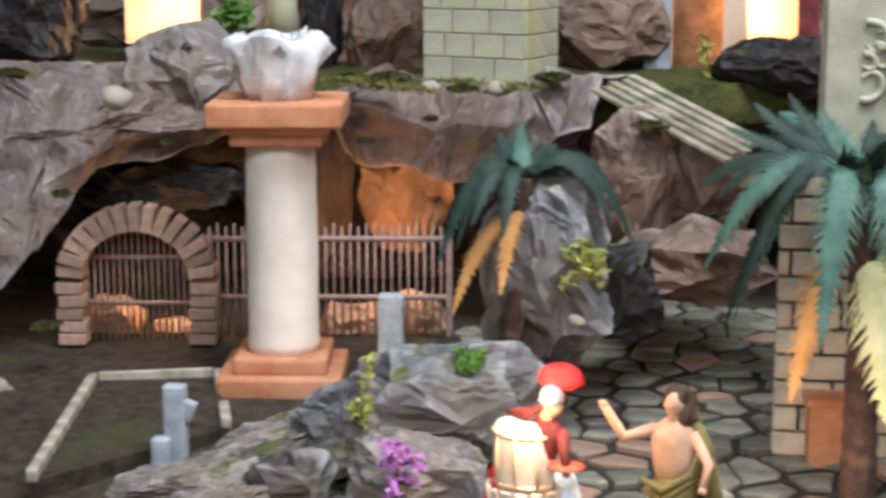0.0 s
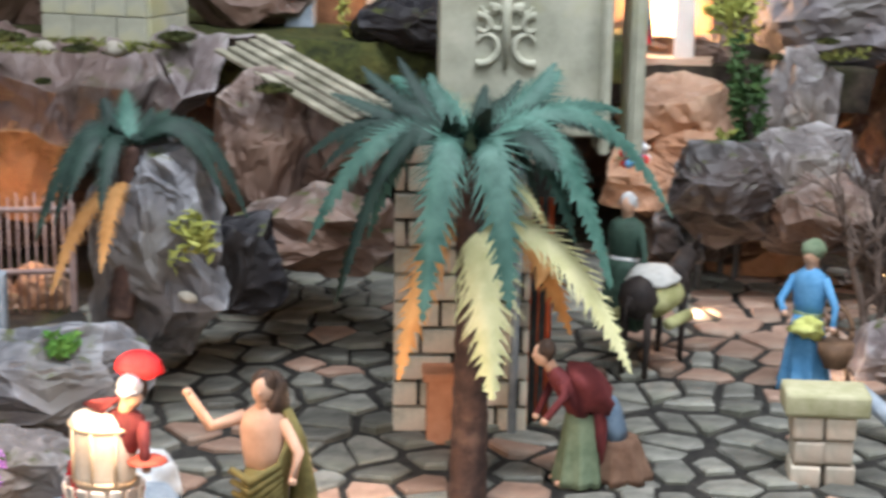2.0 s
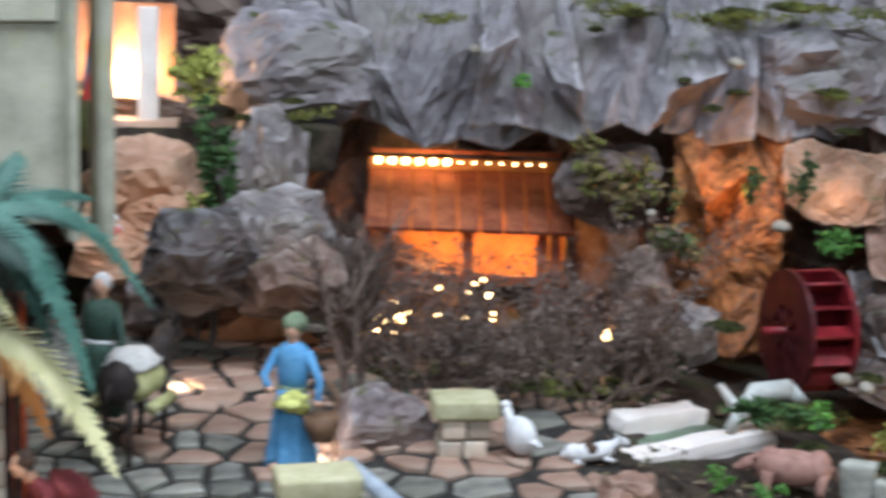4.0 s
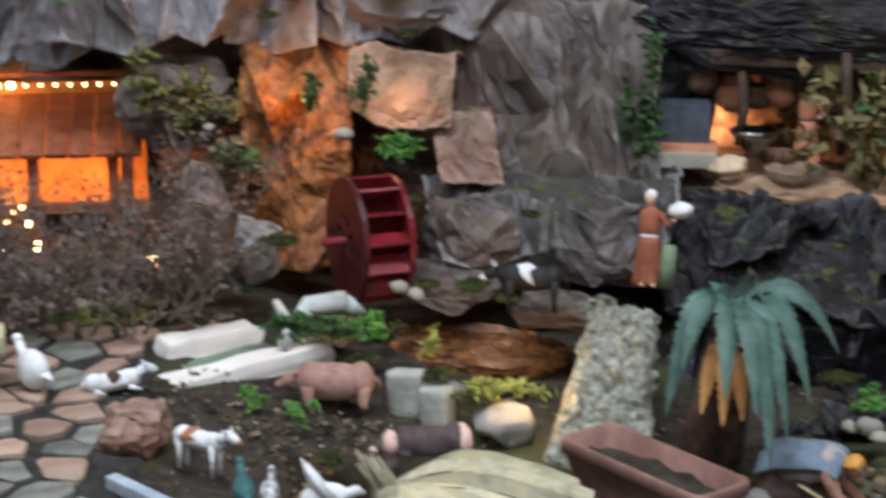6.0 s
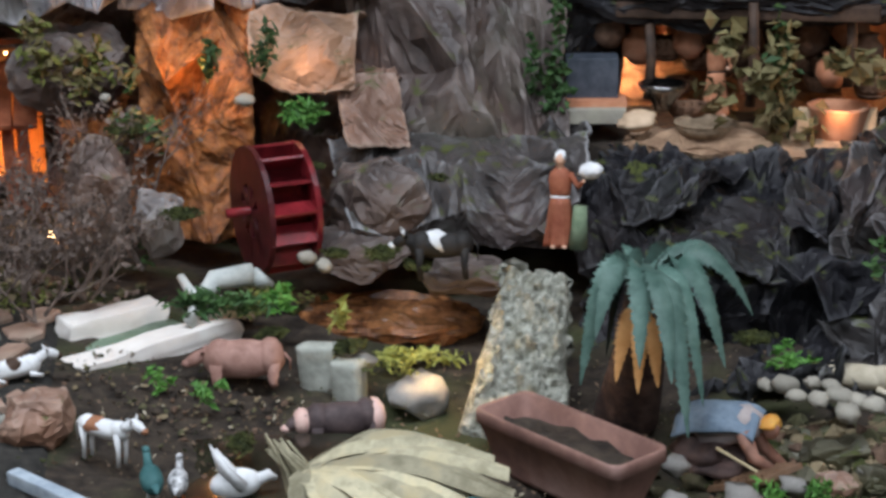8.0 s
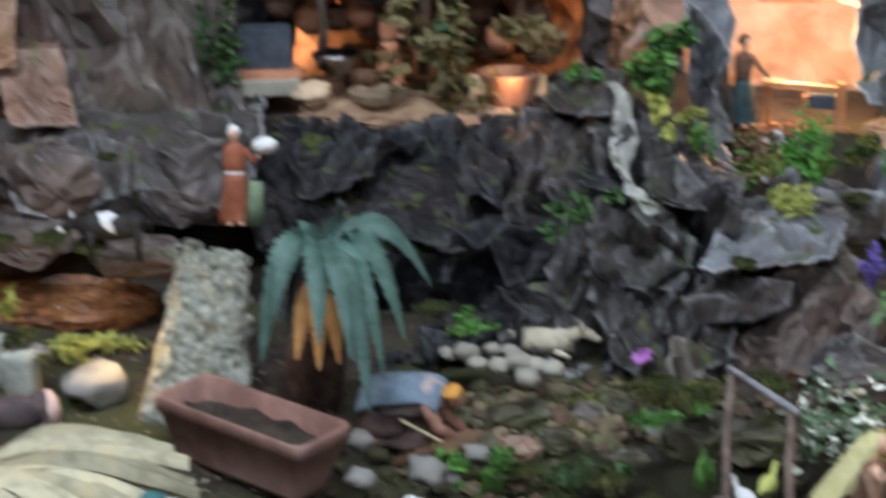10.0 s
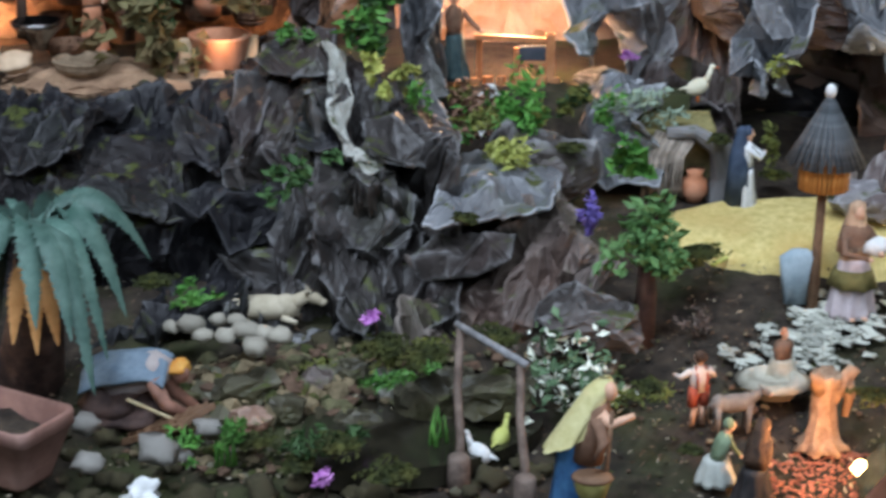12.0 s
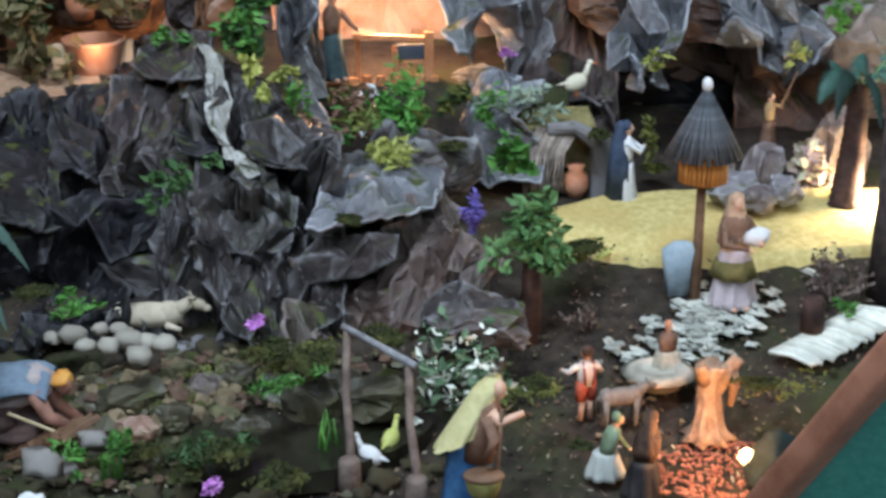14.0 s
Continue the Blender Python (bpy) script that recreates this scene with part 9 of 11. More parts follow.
def dovecote():
    foot = ground_at((1.559, 1.296, 0.403))
    box = (1.577, 1.312, 0.543)
    top = holder("dovecote", "straw dovecote with dark thatch cone on a wooden pole", "dovecote", foot)
    b = Vector(box) - Vector(foot)
    bm = bmesh.new()
    add_tube(bm, [(0, 0, 0), b * 0.5, b], [0.0056, 0.0050, 0.0048], 10)
    part("pole", bm, WOOD, top, "brown wooden pole")
    straw = surface("golden_straw", (0.38, 0.17, 0.035), (0.60, 0.32, 0.09), 60, 0.8, 0.3, vary=0.2)
    me = bmesh.new()
    add_tube(me, [(0, 0, -0.016), (0, 0, 0.018)], 0.0022, 6)
    me = mesh_from("reed", me, straw)
    for k in range(30):
        a = k * math.tau / 30
        part("reed", me, None, top, p=(b.x + 0.0225 * math.cos(a), b.y + 0.0225 * math.sin(a), b.z))
    bm = bmesh.new()
    add_lathe(bm, [(0.020, -0.015), (0.0205, 0.015)], 20, c=b)
    part("chamber", bm, WOOD, top)
    thatch = surface("dark_thatch", (0.035, 0.04, 0.045), (0.12, 0.13, 0.14), 70, 0.8, 0.5, vary=0.35)
    bm = bmesh.new()
    add_lathe(bm, [(0.034, 0.016), (0.026, 0.030), (0.012, 0.055), (0.003, 0.072)], 24, c=b)
    part("roof", bm, thatch, top, "dark grey thatched cone")
    bm2 = bmesh.new()
    add_tube(bm2, [(0.037, 0, 0.010), (0.021, 0, 0.040), (0.003, 0, 0.076)], [0.0028, 0.0026, 0.0012], 5)
    me = mesh_from("thatch_straw", bm2, thatch)
    for k in range(34):
        ob = part("thatch_straw", me, None, top, p=tuple(b))
        ob.rotation_euler = (0, 0, k * math.tau / 34 + 0.05 * math.sin(k * 5))
    bm = bmesh.new()
    add_ball(bm, b + Vector((0, 0, 0.082)), (0.0055, 0.0055, 0.008), 0, 2)
    part("finial", bm, WHITE_C, top, "white finial")


dovecote()
figure("shepherd_figurine", "shepherd couple figurine in cream and brown with a lamb", ground_at((1.584, 1.269, 0.403)), 0.115, -20, [P_("pink_white_skirt", (0.50, 0.42, 0.44), (0.66, 0.58, 0.60)), BROWN_C, SKIN, P_("sandy_hood", (0.36, 0.22, 0.13), (0.52, 0.36, 0.24)), WHITE_C, OLIVE],
       [(1, (0.18, -0.14, 0.62), (0.12, -0.26, 0.62)), (-1, (-0.16, -0.14, 0.6), (0.02, -0.26, 0.58))], veil=0.8, wide=1.25,
       extra=lambda bm: (add_ball(bm, (0.12, -0.16, 0.66), (0.12, 0.08, 0.085), 4, 2, lumpy=0.4), add_lathe(bm, [(0.21, 0.28), (0.18, 0.38), (0.16, 0.42)], 24, 5, fold=0.06)))
simple("grey_cloth", "pale grey-blue cloth hanging by the dovecote pole", "cloth", ground_at((1.553, 1.313, 0.405)), lambda bm: add_lathe(bm, [(0.012, 0.0), (0.017, 0.03), (0.020, 0.05), (0.008, 0.058)], 20, fold=0.15, squash=0.4), [P_("pale_blue_grey_cloth", (0.26, 0.33, 0.38), (0.42, 0.50, 0.55))], -30)
def boy(bm):
    h = 0.074
    for sx in (-1, 1):
        add_tube(bm, [(sx * 0.055 * h, 0, 0.30 * h), (sx * 0.06 * h, 0.01 * h, 0.16 * h), (sx * 0.07 * h, 0, 0.0)], [0.055 * h, 0.042 * h, 0.036 * h], 8, 2)
        add_ball(bm, (sx * 0.07 * h, -0.03 * h, 0.015 * h), (0.035 * h, 0.06 * h, 0.02 * h), 2, 1)
        add_tube(bm, [(sx * 0.06 * h, 0, 0.52 * h), (sx * 0.075 * h, 0, 0.27 * h)], [0.075 * h, 0.070 * h], 10, 0)
        add_tube(bm, [(sx * 0.05 * h, 0.09 * h, 0.50 * h), (sx * 0.07 * h, 0.10 * h, 0.66 * h), (sx * 0.06 * h, 0.02 * h, 0.80 * h)], 0.014 * h, 6, 0)
    add_lathe(bm, [(0.11 * h, 0.46 * h), (0.12 * h, 0.60 * h), (0.125 * h, 0.74 * h), (0.05 * h, 0.80 * h)], 18, 1, squash=0.7)
    limb(bm, [(-0.12 * h, 0, 0.74 * h), (-0.22 * h, -0.05 * h, 0.62 * h), (-0.16 * h, -0.16 * h, 0.58 * h)], [0.045 * h, 0.038 * h, 0.028 * h], 1, 2)
    limb(bm, [(0.12 * h, 0, 0.74 * h), (0.22 * h, -0.05 * h, 0.64 * h), (0.26 * h, -0.14 * h, 0.64 * h)], [0.045 * h, 0.038 * h, 0.028 * h], 1, 2)
    add_tube(bm, [(0, 0, 0.78 * h), (0, 0, 0.86 * h)], 0.035 * h, 8, 2)
    add_ball(bm, (0, -0.01 * h, 0.90 * h), (0.075 * h, 0.08 * h, 0.085 * h), 2, 3)
    add_ball(bm, (0, 0.02 * h, 0.925 * h), (0.083 * h, 0.082 * h, 0.080 * h), 3, 3, lumpy=0.2)


simple("boy_figurine", "boy figurine in white shirt and red braced shorts", "figurine", ground_at((1.362, 1.232, 0.352)), boy, [P_("brick_red_shorts", (0.34, 0.06, 0.03), (0.50, 0.12, 0.06)), P_("cream_shirt", (0.58, 0.48, 0.42), (0.74, 0.64, 0.56)), SKIN, HAIR], 165, group="crib figurines")
quadruped("sheep_figurine", "grey-brown sheep figurine facing the boy", ground_at((1.381, 1.206, 0.351)), 0.042, -20, [P_("grey_fleece", (0.13, 0.11, 0.095), (0.26, 0.225, 0.195)), SKIN], legs=0.5, neck=0.3, fat=0.2)
figure("seated_figurine", "crouching figurine in pale grey robe near the fire", ground_at((1.321, 1.157, 0.338)), 0.075, 60, [P_("pale_grey_robe", (0.34, 0.36, 0.33), (0.50, 0.52, 0.48)), GREEN_C, SKIN, GREEN_C], [(1, (0.14, -0.2, 0.4), (0.05, -0.3, 0.3))], kneel=0.7, lean=(0, -0.1), wide=1.2)
figure("seated_figurine", "dark-haired figurine in black and olive cloak by the fire", ground_at((1.326, 1.114, 0.335)), 0.088, 100, [P_("black_cloth", (0.010, 0.009, 0.010), (0.035, 0.03, 0.03)), HAIR, SKIN, HAIR], [(1, (0.14, -0.2, 0.4), (0.05, -0.3, 0.3))], kneel=0.45, lean=(0, -0.08), wide=1.2, veil=0.7)
def stump(bm):
    add_lathe(bm, [(0.027, 0.0), (0.019, 0.006), (0.0145, 0.016), (0.0120, 0.034), (0.0125, 0.052), (0.016, 0.064), (0.013, 0.070), (0.006, 0.060)], 36, fold=0.22, folds=7, seed=0.6)
    add_tube(bm, [(0.006, 0, 0.046), (0.020, -0.004, 0.058), (0.030, -0.006, 0.064), (0.034, -0.007, 0.070)], [0.011, 0.009, 0.007, 0.006], 12)
    add_tube(bm, [(0.026, -0.006, 0.060), (0.029, -0.010, 0.046), (0.025, -0.010, 0.026)], [0.007, 0.006, 0.003], 10)
    add_tube(bm, [(-0.008, 0, 0.056), (-0.016, -0.003, 0.068), (-0.017, -0.003, 0.074)], [0.009, 0.007, 0.005], 10)
    for v in bm.verts:
        v.co = Vector((v.co.x * 0.84, v.co.y * 0.84, v.co.z * 1.04))
        v.co += 0.0035 * noise.noise_vector(v.co * 90) + 0.0018 * noise.noise_vector(Vector((v.co.x * 260, v.co.y * 260, v.co.z * 70)))


simple("tree_stump", "forked gnarled tree stump glowing in the firelight", "stump", ground_at((1.432, 1.145, 0.349)), stump, [surface("pale_bark", (0.26, 0.15, 0.09), (0.50, 0.34, 0.22), 70, 0.85, 0.9)])
figure("potter_figurine", "small brown figurine seated behind the tree stump", ground_at((1.467, 1.236, 0.371)), 0.060, 10, [BLOCK, BROWN_C, SKIN, TERRA], [], kneel=0.5, wide=1.6)
simple("straw_basket", "round shallow straw basket on the ground", "basket", ground_at((1.447, 1.226, 0.366)), lambda bm: add_lathe(bm, [(0.020, 0.0), (0.028, 0.012), (0.036, 0.014), (0.020, 0.020), (0.018, 0.012)], 26), [BLOCK])


def fire():
    p = ground_at((1.418, 1.098, 0.341))
    top = holder("camp_fire", "glowing ember heap with red-brown wood chips", "camp fire", p)
    bm = bmesh.new()
    rnd2 = random.Random(6)
    for k in range(420):
        a, r = rnd2.uniform(0, math.tau), 0.055 * math.sqrt(rnd2.random())
        add_box(bm, (r * math.cos(a) * 1.3 - 0.02, r * math.sin(a), 0.002 + rnd2.uniform(0, 0.003)), (rnd2.uniform(0.002, 0.007), 0.0025, 0.0015), rz=rnd2.uniform(0, 180), rx=rnd2.uniform(-30, 30))
    part("chip_bed", bm, surface("red_wood_chip", (0.16, 0.055, 0.035), (0.36, 0.15, 0.10), 60, 0.85, 0.3), top, smooth=False)
    bm = bmesh.new()
    add_ball(bm, (0.016, 0.0, 0.006), (0.007, 0.006, 0.007), 0, 3, lumpy=0.3)
    part("ember_lamp", bm, BULB_M, top, "glowing ember lamp")


fire()
q = (1.366, 1.064, 0.390)
bulb((q[0], q[1], q[2] + 0.020), 0.95, (1.0, 0.45, 0.16), 0.006)
simple("dark_boulder", "dark green-black lump beside the fire", "boulder", ground_at((1.423, 1.057, 0.338)), lambda bm: add_ball(bm, (0, 0, 0.02), (0.024, 0.02, 0.030), 0, 3, lumpy=0.4), [surface("black_green_felt", (0.006, 0.011, 0.010), (0.022, 0.036, 0.032), 60, 0.95, 0.5)])


def mat():
    a, b, c2 = Vector(ground_at((1.555, 1.188, 0.380))), Vector(ground_at((1.667, 1.179, 0.404))), Vector(ground_at((1.574, 1.145, 0.376)))
    top = holder("reed_mat", "white-painted mat of small reeds on the earth", "mat", a)
    d, e = b - a, c2 - a
    rnd2 = random.Random(3)
    m = surface("whitened_reed", (0.52, 0.54, 0.46), (0.74, 0.75, 0.66), 60, 0.9, 0.4, vary=0.2)
    for k in range(34):
        o = d * (k / 33)
        bm = bmesh.new()
        w = 1 + rnd2.uniform(-0.12, 0.08)
        add_tube(bm, [o + Vector((0, 0, 0.006)), o + e * 0.5 * w + Vector((0, 0, 0.008 + rnd2.uniform(0, 0.002))), o + e * w + Vector((0, 0, 0.005))], 0.0026, 6)
        part("reed", bm, m, top)


mat()
simple("short_log", "dark upright log on the reed mat", "log", ground_at((1.606, 1.182, 0.391), 0.008), lambda bm: add_lathe(bm, [(0.012, 0.0), (0.011, 0.03), (0.009, 0.034)], 16), [BARK])
twigs("brushwood_heap", "dark brushwood heap beside the mat", ground_at((1.657, 1.212, 0.408)), 0.05, 1.0, 6, [LEAF_DRY, LEAF_DRY], 61, leafy=160, leaf=0.005, thick=0.002)
twigs("brushwood_heap", "small twig heap on the dark earth", ground_at((1.446, 1.332, 0.388)), 0.03, 1.0, 4, [LEAF_DRY, LEAF_DRY], 62, leafy=60, leaf=0.004, thick=0.0016)
CHIPS = []
for k in range(5):
    bm = bmesh.new()
    add_ball(bm, (0, 0, 0), (1, 0.72, 0.30), 0, 2, lumpy=1.3, seed=40 + k)
    CHIPS.append(mesh_from("pale_chip", bm, surface("pale_greenish_chip", (0.38, 0.39, 0.33), (0.62, 0.62, 0.55), 60, 0.85, 0.4, vary=0.3), False))
rnd = random.Random(31)
for k in range(130):
    q = Vector((1.540, 1.262, 0.388)) + Vector((rnd.gauss(0, 0.052), rnd.gauss(0, 0.022), 0))
    q.z = ground_z(q.x, q.y) + 0.003 + rnd.uniform(0, 0.004)
    stone(q, rnd.uniform(0.005, 0.012), rnd.uniform(0, 6), CHIPS, "pale_chip", "pale greenish flat stone chip in the stone patch", "pale patch stones", k)
bm = bmesh.new()
add_box(bm, (0, 0, 0.004), (0.034, 0.006, 0.003), bevel=0.001)
thing("twig_peg", bm, LIME_C, "small pale yellow-green stick on the earth", "stick", ground_at((1.535, 1.408, 0.421)), 20)


# ---- right-hand palm, trunk and the barrier rail ----
palm("palm_tree", "artificial palm with teal fronds beside the sand", ground_at((1.808, 1.326, 0.444)), (1.842, 1.346, 0.580), [
    ((1.772, 1.339, 0.570), 0.03, 0.014, PALM), ((1.806, 1.358, 0.608), 0.02, 0.014, PALM), ((1.885, 1.377, 0.603), 0.01, 0.014, PALM), ((1.886, 1.324, 0.603), 0.03, 0.014, PALM), ((1.844, 1.284, 0.561), 0.04, 0.014, PALM), ((1.768, 1.311, 0.558), 0.04, 0.012, PALM_DK_SHADED), ((1.790, 1.268, 0.555), 0.04, 0.012, PALM_DK_SHADED),
], 0.016, 0.010)
bulb((1.838, 1.303, 0.476), 2.2, (1.0, 0.70, 0.42))
bm = bmesh.new()
add_tube(bm, [(0, 0, -0.01), (0.002, 0, 0.10), (0, 0, 0.22)], [0.022, 0.020, 0.019], 16)
thing("bare_tree", bm, surface("dark_blue_brown_bark", (0.025, 0.025, 0.03), (0.08, 0.075, 0.08), 60, 0.8, 0.5), "bare dark tree standing at the edge of the sand", "tree", ground_at((1.720, 1.185, 0.417)))


def barrier():
    a, b = Vector((1.192, 0.858, 0.482)), Vector((1.193, 0.764, 0.625))
    d = b - a
    top = holder("barrier", "varnished wooden barrier rail over a teal cloth panel", "barrier", a)
    bm = bmesh.new()
    ang = math.degrees(math.atan2(d.y, d.x))
    tilt = -math.degrees(math.asin(d.z / d.length))
    add_box(bm, d / 2, (d.length * 1.9, 0.027, 0.020), rz=ang, ry=tilt, bevel=0.004)
    part("rail", bm, RAILWOOD, top, "varnished brown rail")
    bm = bmesh.new()
    v, e = Vector((0.16, -0.10, -0.12)), d * 0.5
    o = Vector((0.008, -0.006, -0.006))
    cs = [o - e, o + d + e, o + d + e + v, o - e + v]
    vs = [bm.verts.new(c) for c in cs]
    bm.faces.new(vs)
    bmesh.ops.solidify(bm, geom=bm.faces[:], thickness=0.006)
    part("panel", bm, TEAL, top, "teal cloth panel", smooth=False)


barrier()

# ---- warm bulbs, some of them added, and small growth on the graveyard side ----
bulb((-0.866, 1.495, 0.588), 0.28, (1.0, 0.50, 0.20))
bulb((-1.094, 1.376, 0.560), 0.30, (1.0, 0.55, 0.25))
# added bulb, hidden by the mound, to brighten the column's front
bulb((-0.728, 1.182, 0.515), 0.10, (1.0, 0.66, 0.42), 0.01)
# extra bulb added in front so that the pier's bricks brighten evenly
bulb((-0.275, 1.107, 0.537), 0.36, (1.0, 0.68, 0.44), 0.01)
bulb((-0.578, 1.916, 0.842), 0.8, (1.0, 0.52, 0.22))
bulb((-1.241, 1.581, 0.841), 1.0, (1.0, 0.55, 0.25))
# bulb added in the lane to brighten the ochre slab
bulb((-0.193, 1.803, 0.628), 0.34, (1.0, 0.62, 0.36))
bulb((-0.265, 2.034, 0.789), 1.8, (1.0, 0.58, 0.30))
bulb((-0.421, 0.930, 0.610), 0.55, (1.0, 0.62, 0.36), 0.01)


# ---- moss, flowers and small growth ----
def moss(q, r, seed, mat=None):
    """A cushion of tiny leaflets over a soft core."""
    rnd2 = random.Random(int(seed * 100) + 3)
    bm = bmesh.new()
    add_ball(bm, (0, 0, 0), (r * 0.75, r * 0.6, r * 0.16), 0, 2, lumpy=0.6, seed=seed)
    for _ in range(int(60 + r * 9000)):
        a, e = rnd2.uniform(0, math.tau), rnd2.random() ** 0.5
        w = 1 + 0.75 * noise.noise(Vector((1.6 * math.cos(a), 1.6 * math.sin(a), seed)))
        add_leaf(bm, Vector((r * w * e * math.cos(a), r * w * 0.8 * e * math.sin(a), r * 0.24 * (1 - e * e) + rnd2.uniform(-0.001, 0.002))), rnd2.uniform(0.0018, 0.0036), rnd2)
    return thing("moss_cushion", bm, mat or MOSS, "olive-green moss cushion on the rocks", "moss", q, seed * 40, "moss cushions", smooth=False)


MOSSY = [((-1.070, 1.389, 0.813), 0.018), ((-0.853, 1.475, 0.780), 0.028), ((-0.903, 1.471, 0.778), 0.024), ((-0.770, 1.495, 0.770), 0.020), ((-0.732, 1.503, 0.767), 0.016), ((-0.682, 1.545, 0.782), 0.024), ((-0.778, 1.438, 0.742), 0.009), ((-0.861, 1.432, 0.713), 0.012),
         ((-1.085, 1.186, 0.672), 0.013), ((-1.101, 1.169, 0.530), 0.018), ((-1.027, 1.297, 0.716), 0.012), ((-0.540, 1.474, 0.744), 0.020), ((-0.970, 1.457, 0.776), 0.02), ((-1.228, 1.274, 0.786), 0.02), ((-0.750, 0.997, 0.470), 0.018), ((-0.642, 1.070, 0.533), 0.014),
         ((0.347, 2.055, 0.881), 0.026), ((0.469, 2.054, 0.885), 0.030), ((0.536, 2.056, 0.894), 0.03), ((0.300, 2.051, 0.860), 0.010), ((0.010, 2.046, 0.825), 0.014), ((-0.114, 1.971, 0.749), 0.012), ((-0.056, 1.974, 0.770), 0.014), ((0.409, 2.028, 0.805), 0.010), ((0.470, 2.025, 0.793), 0.014), ((0.582, 2.015, 0.798), 0.020), ((0.442, 2.011, 0.774), 0.016), ((0.601, 1.995, 0.754), 0.016),
         ((0.442, 1.822, 0.554), 0.022), ((0.393, 1.920, 0.627), 0.024), ((-0.124, 1.787, 0.652), 0.012), ((0.222, 1.713, 0.509), 0.012), ((0.644, 1.771, 0.512), 0.022), ((0.672, 1.723, 0.512), 0.018), ((0.597, 1.780, 0.513), 0.016), ((0.488, 1.769, 0.474), 0.026), ((0.523, 1.713, 0.453), 0.020), ((0.591, 1.657, 0.454), 0.022), ((0.473, 1.465, 0.444), 0.018), ((0.714, 1.820, 0.577), 0.012), ((0.962, 1.529, 0.478), 0.02), ((0.589, 1.908, 0.576), 0.016),
         ((1.161, 1.373, 0.415), 0.030), ((1.148, 1.432, 0.409), 0.028), ((1.215, 1.343, 0.435), 0.026), ((1.036, 1.318, 0.383), 0.024), ((0.993, 1.394, 0.365), 0.02), ((1.062, 1.268, 0.370), 0.028), ((1.005, 1.333, 0.365), 0.02), ((1.261, 1.180, 0.437), 0.016), ((1.234, 1.089, 0.423), 0.010), ((1.453, 1.108, 0.413), 0.018), ((1.476, 1.374, 0.459), 0.024), ((1.447, 1.556, 0.527), 0.018), ((1.627, 1.526, 0.517), 0.018), ((1.262, 1.470, 0.504), 0.014), ((1.694, 1.404, 0.470), 0.014), ((1.711, 1.521, 0.464), 0.018)]
for k, (q, r) in enumerate(MOSSY):
    moss(q, r, k * 0.77, MOSS)
for k, (q, s) in enumerate((((-0.797, 1.469, 0.774), 0.012), ((-0.728, 1.495, 0.773), 0.014), ((-1.070, 1.262, 0.768), 0.022), ((-0.525, 1.261, 0.584), 0.009), ((0.156, 2.027, 0.834), 0.010), ((0.466, 2.012, 0.830), 0.011), ((0.521, 1.953, 0.646), 0.012), ((0.370, 1.966, 0.654), 0.008), ((0.654, 2.030, 0.876), 0.010), ((0.568, 1.785, 0.510), 0.012), ((0.579, 1.731, 0.517), 0.011))):
    stone(q, s, k * 1.1, PEBBLES, "white_stone", "white stone set into the painted rock", "white rock stones", k)
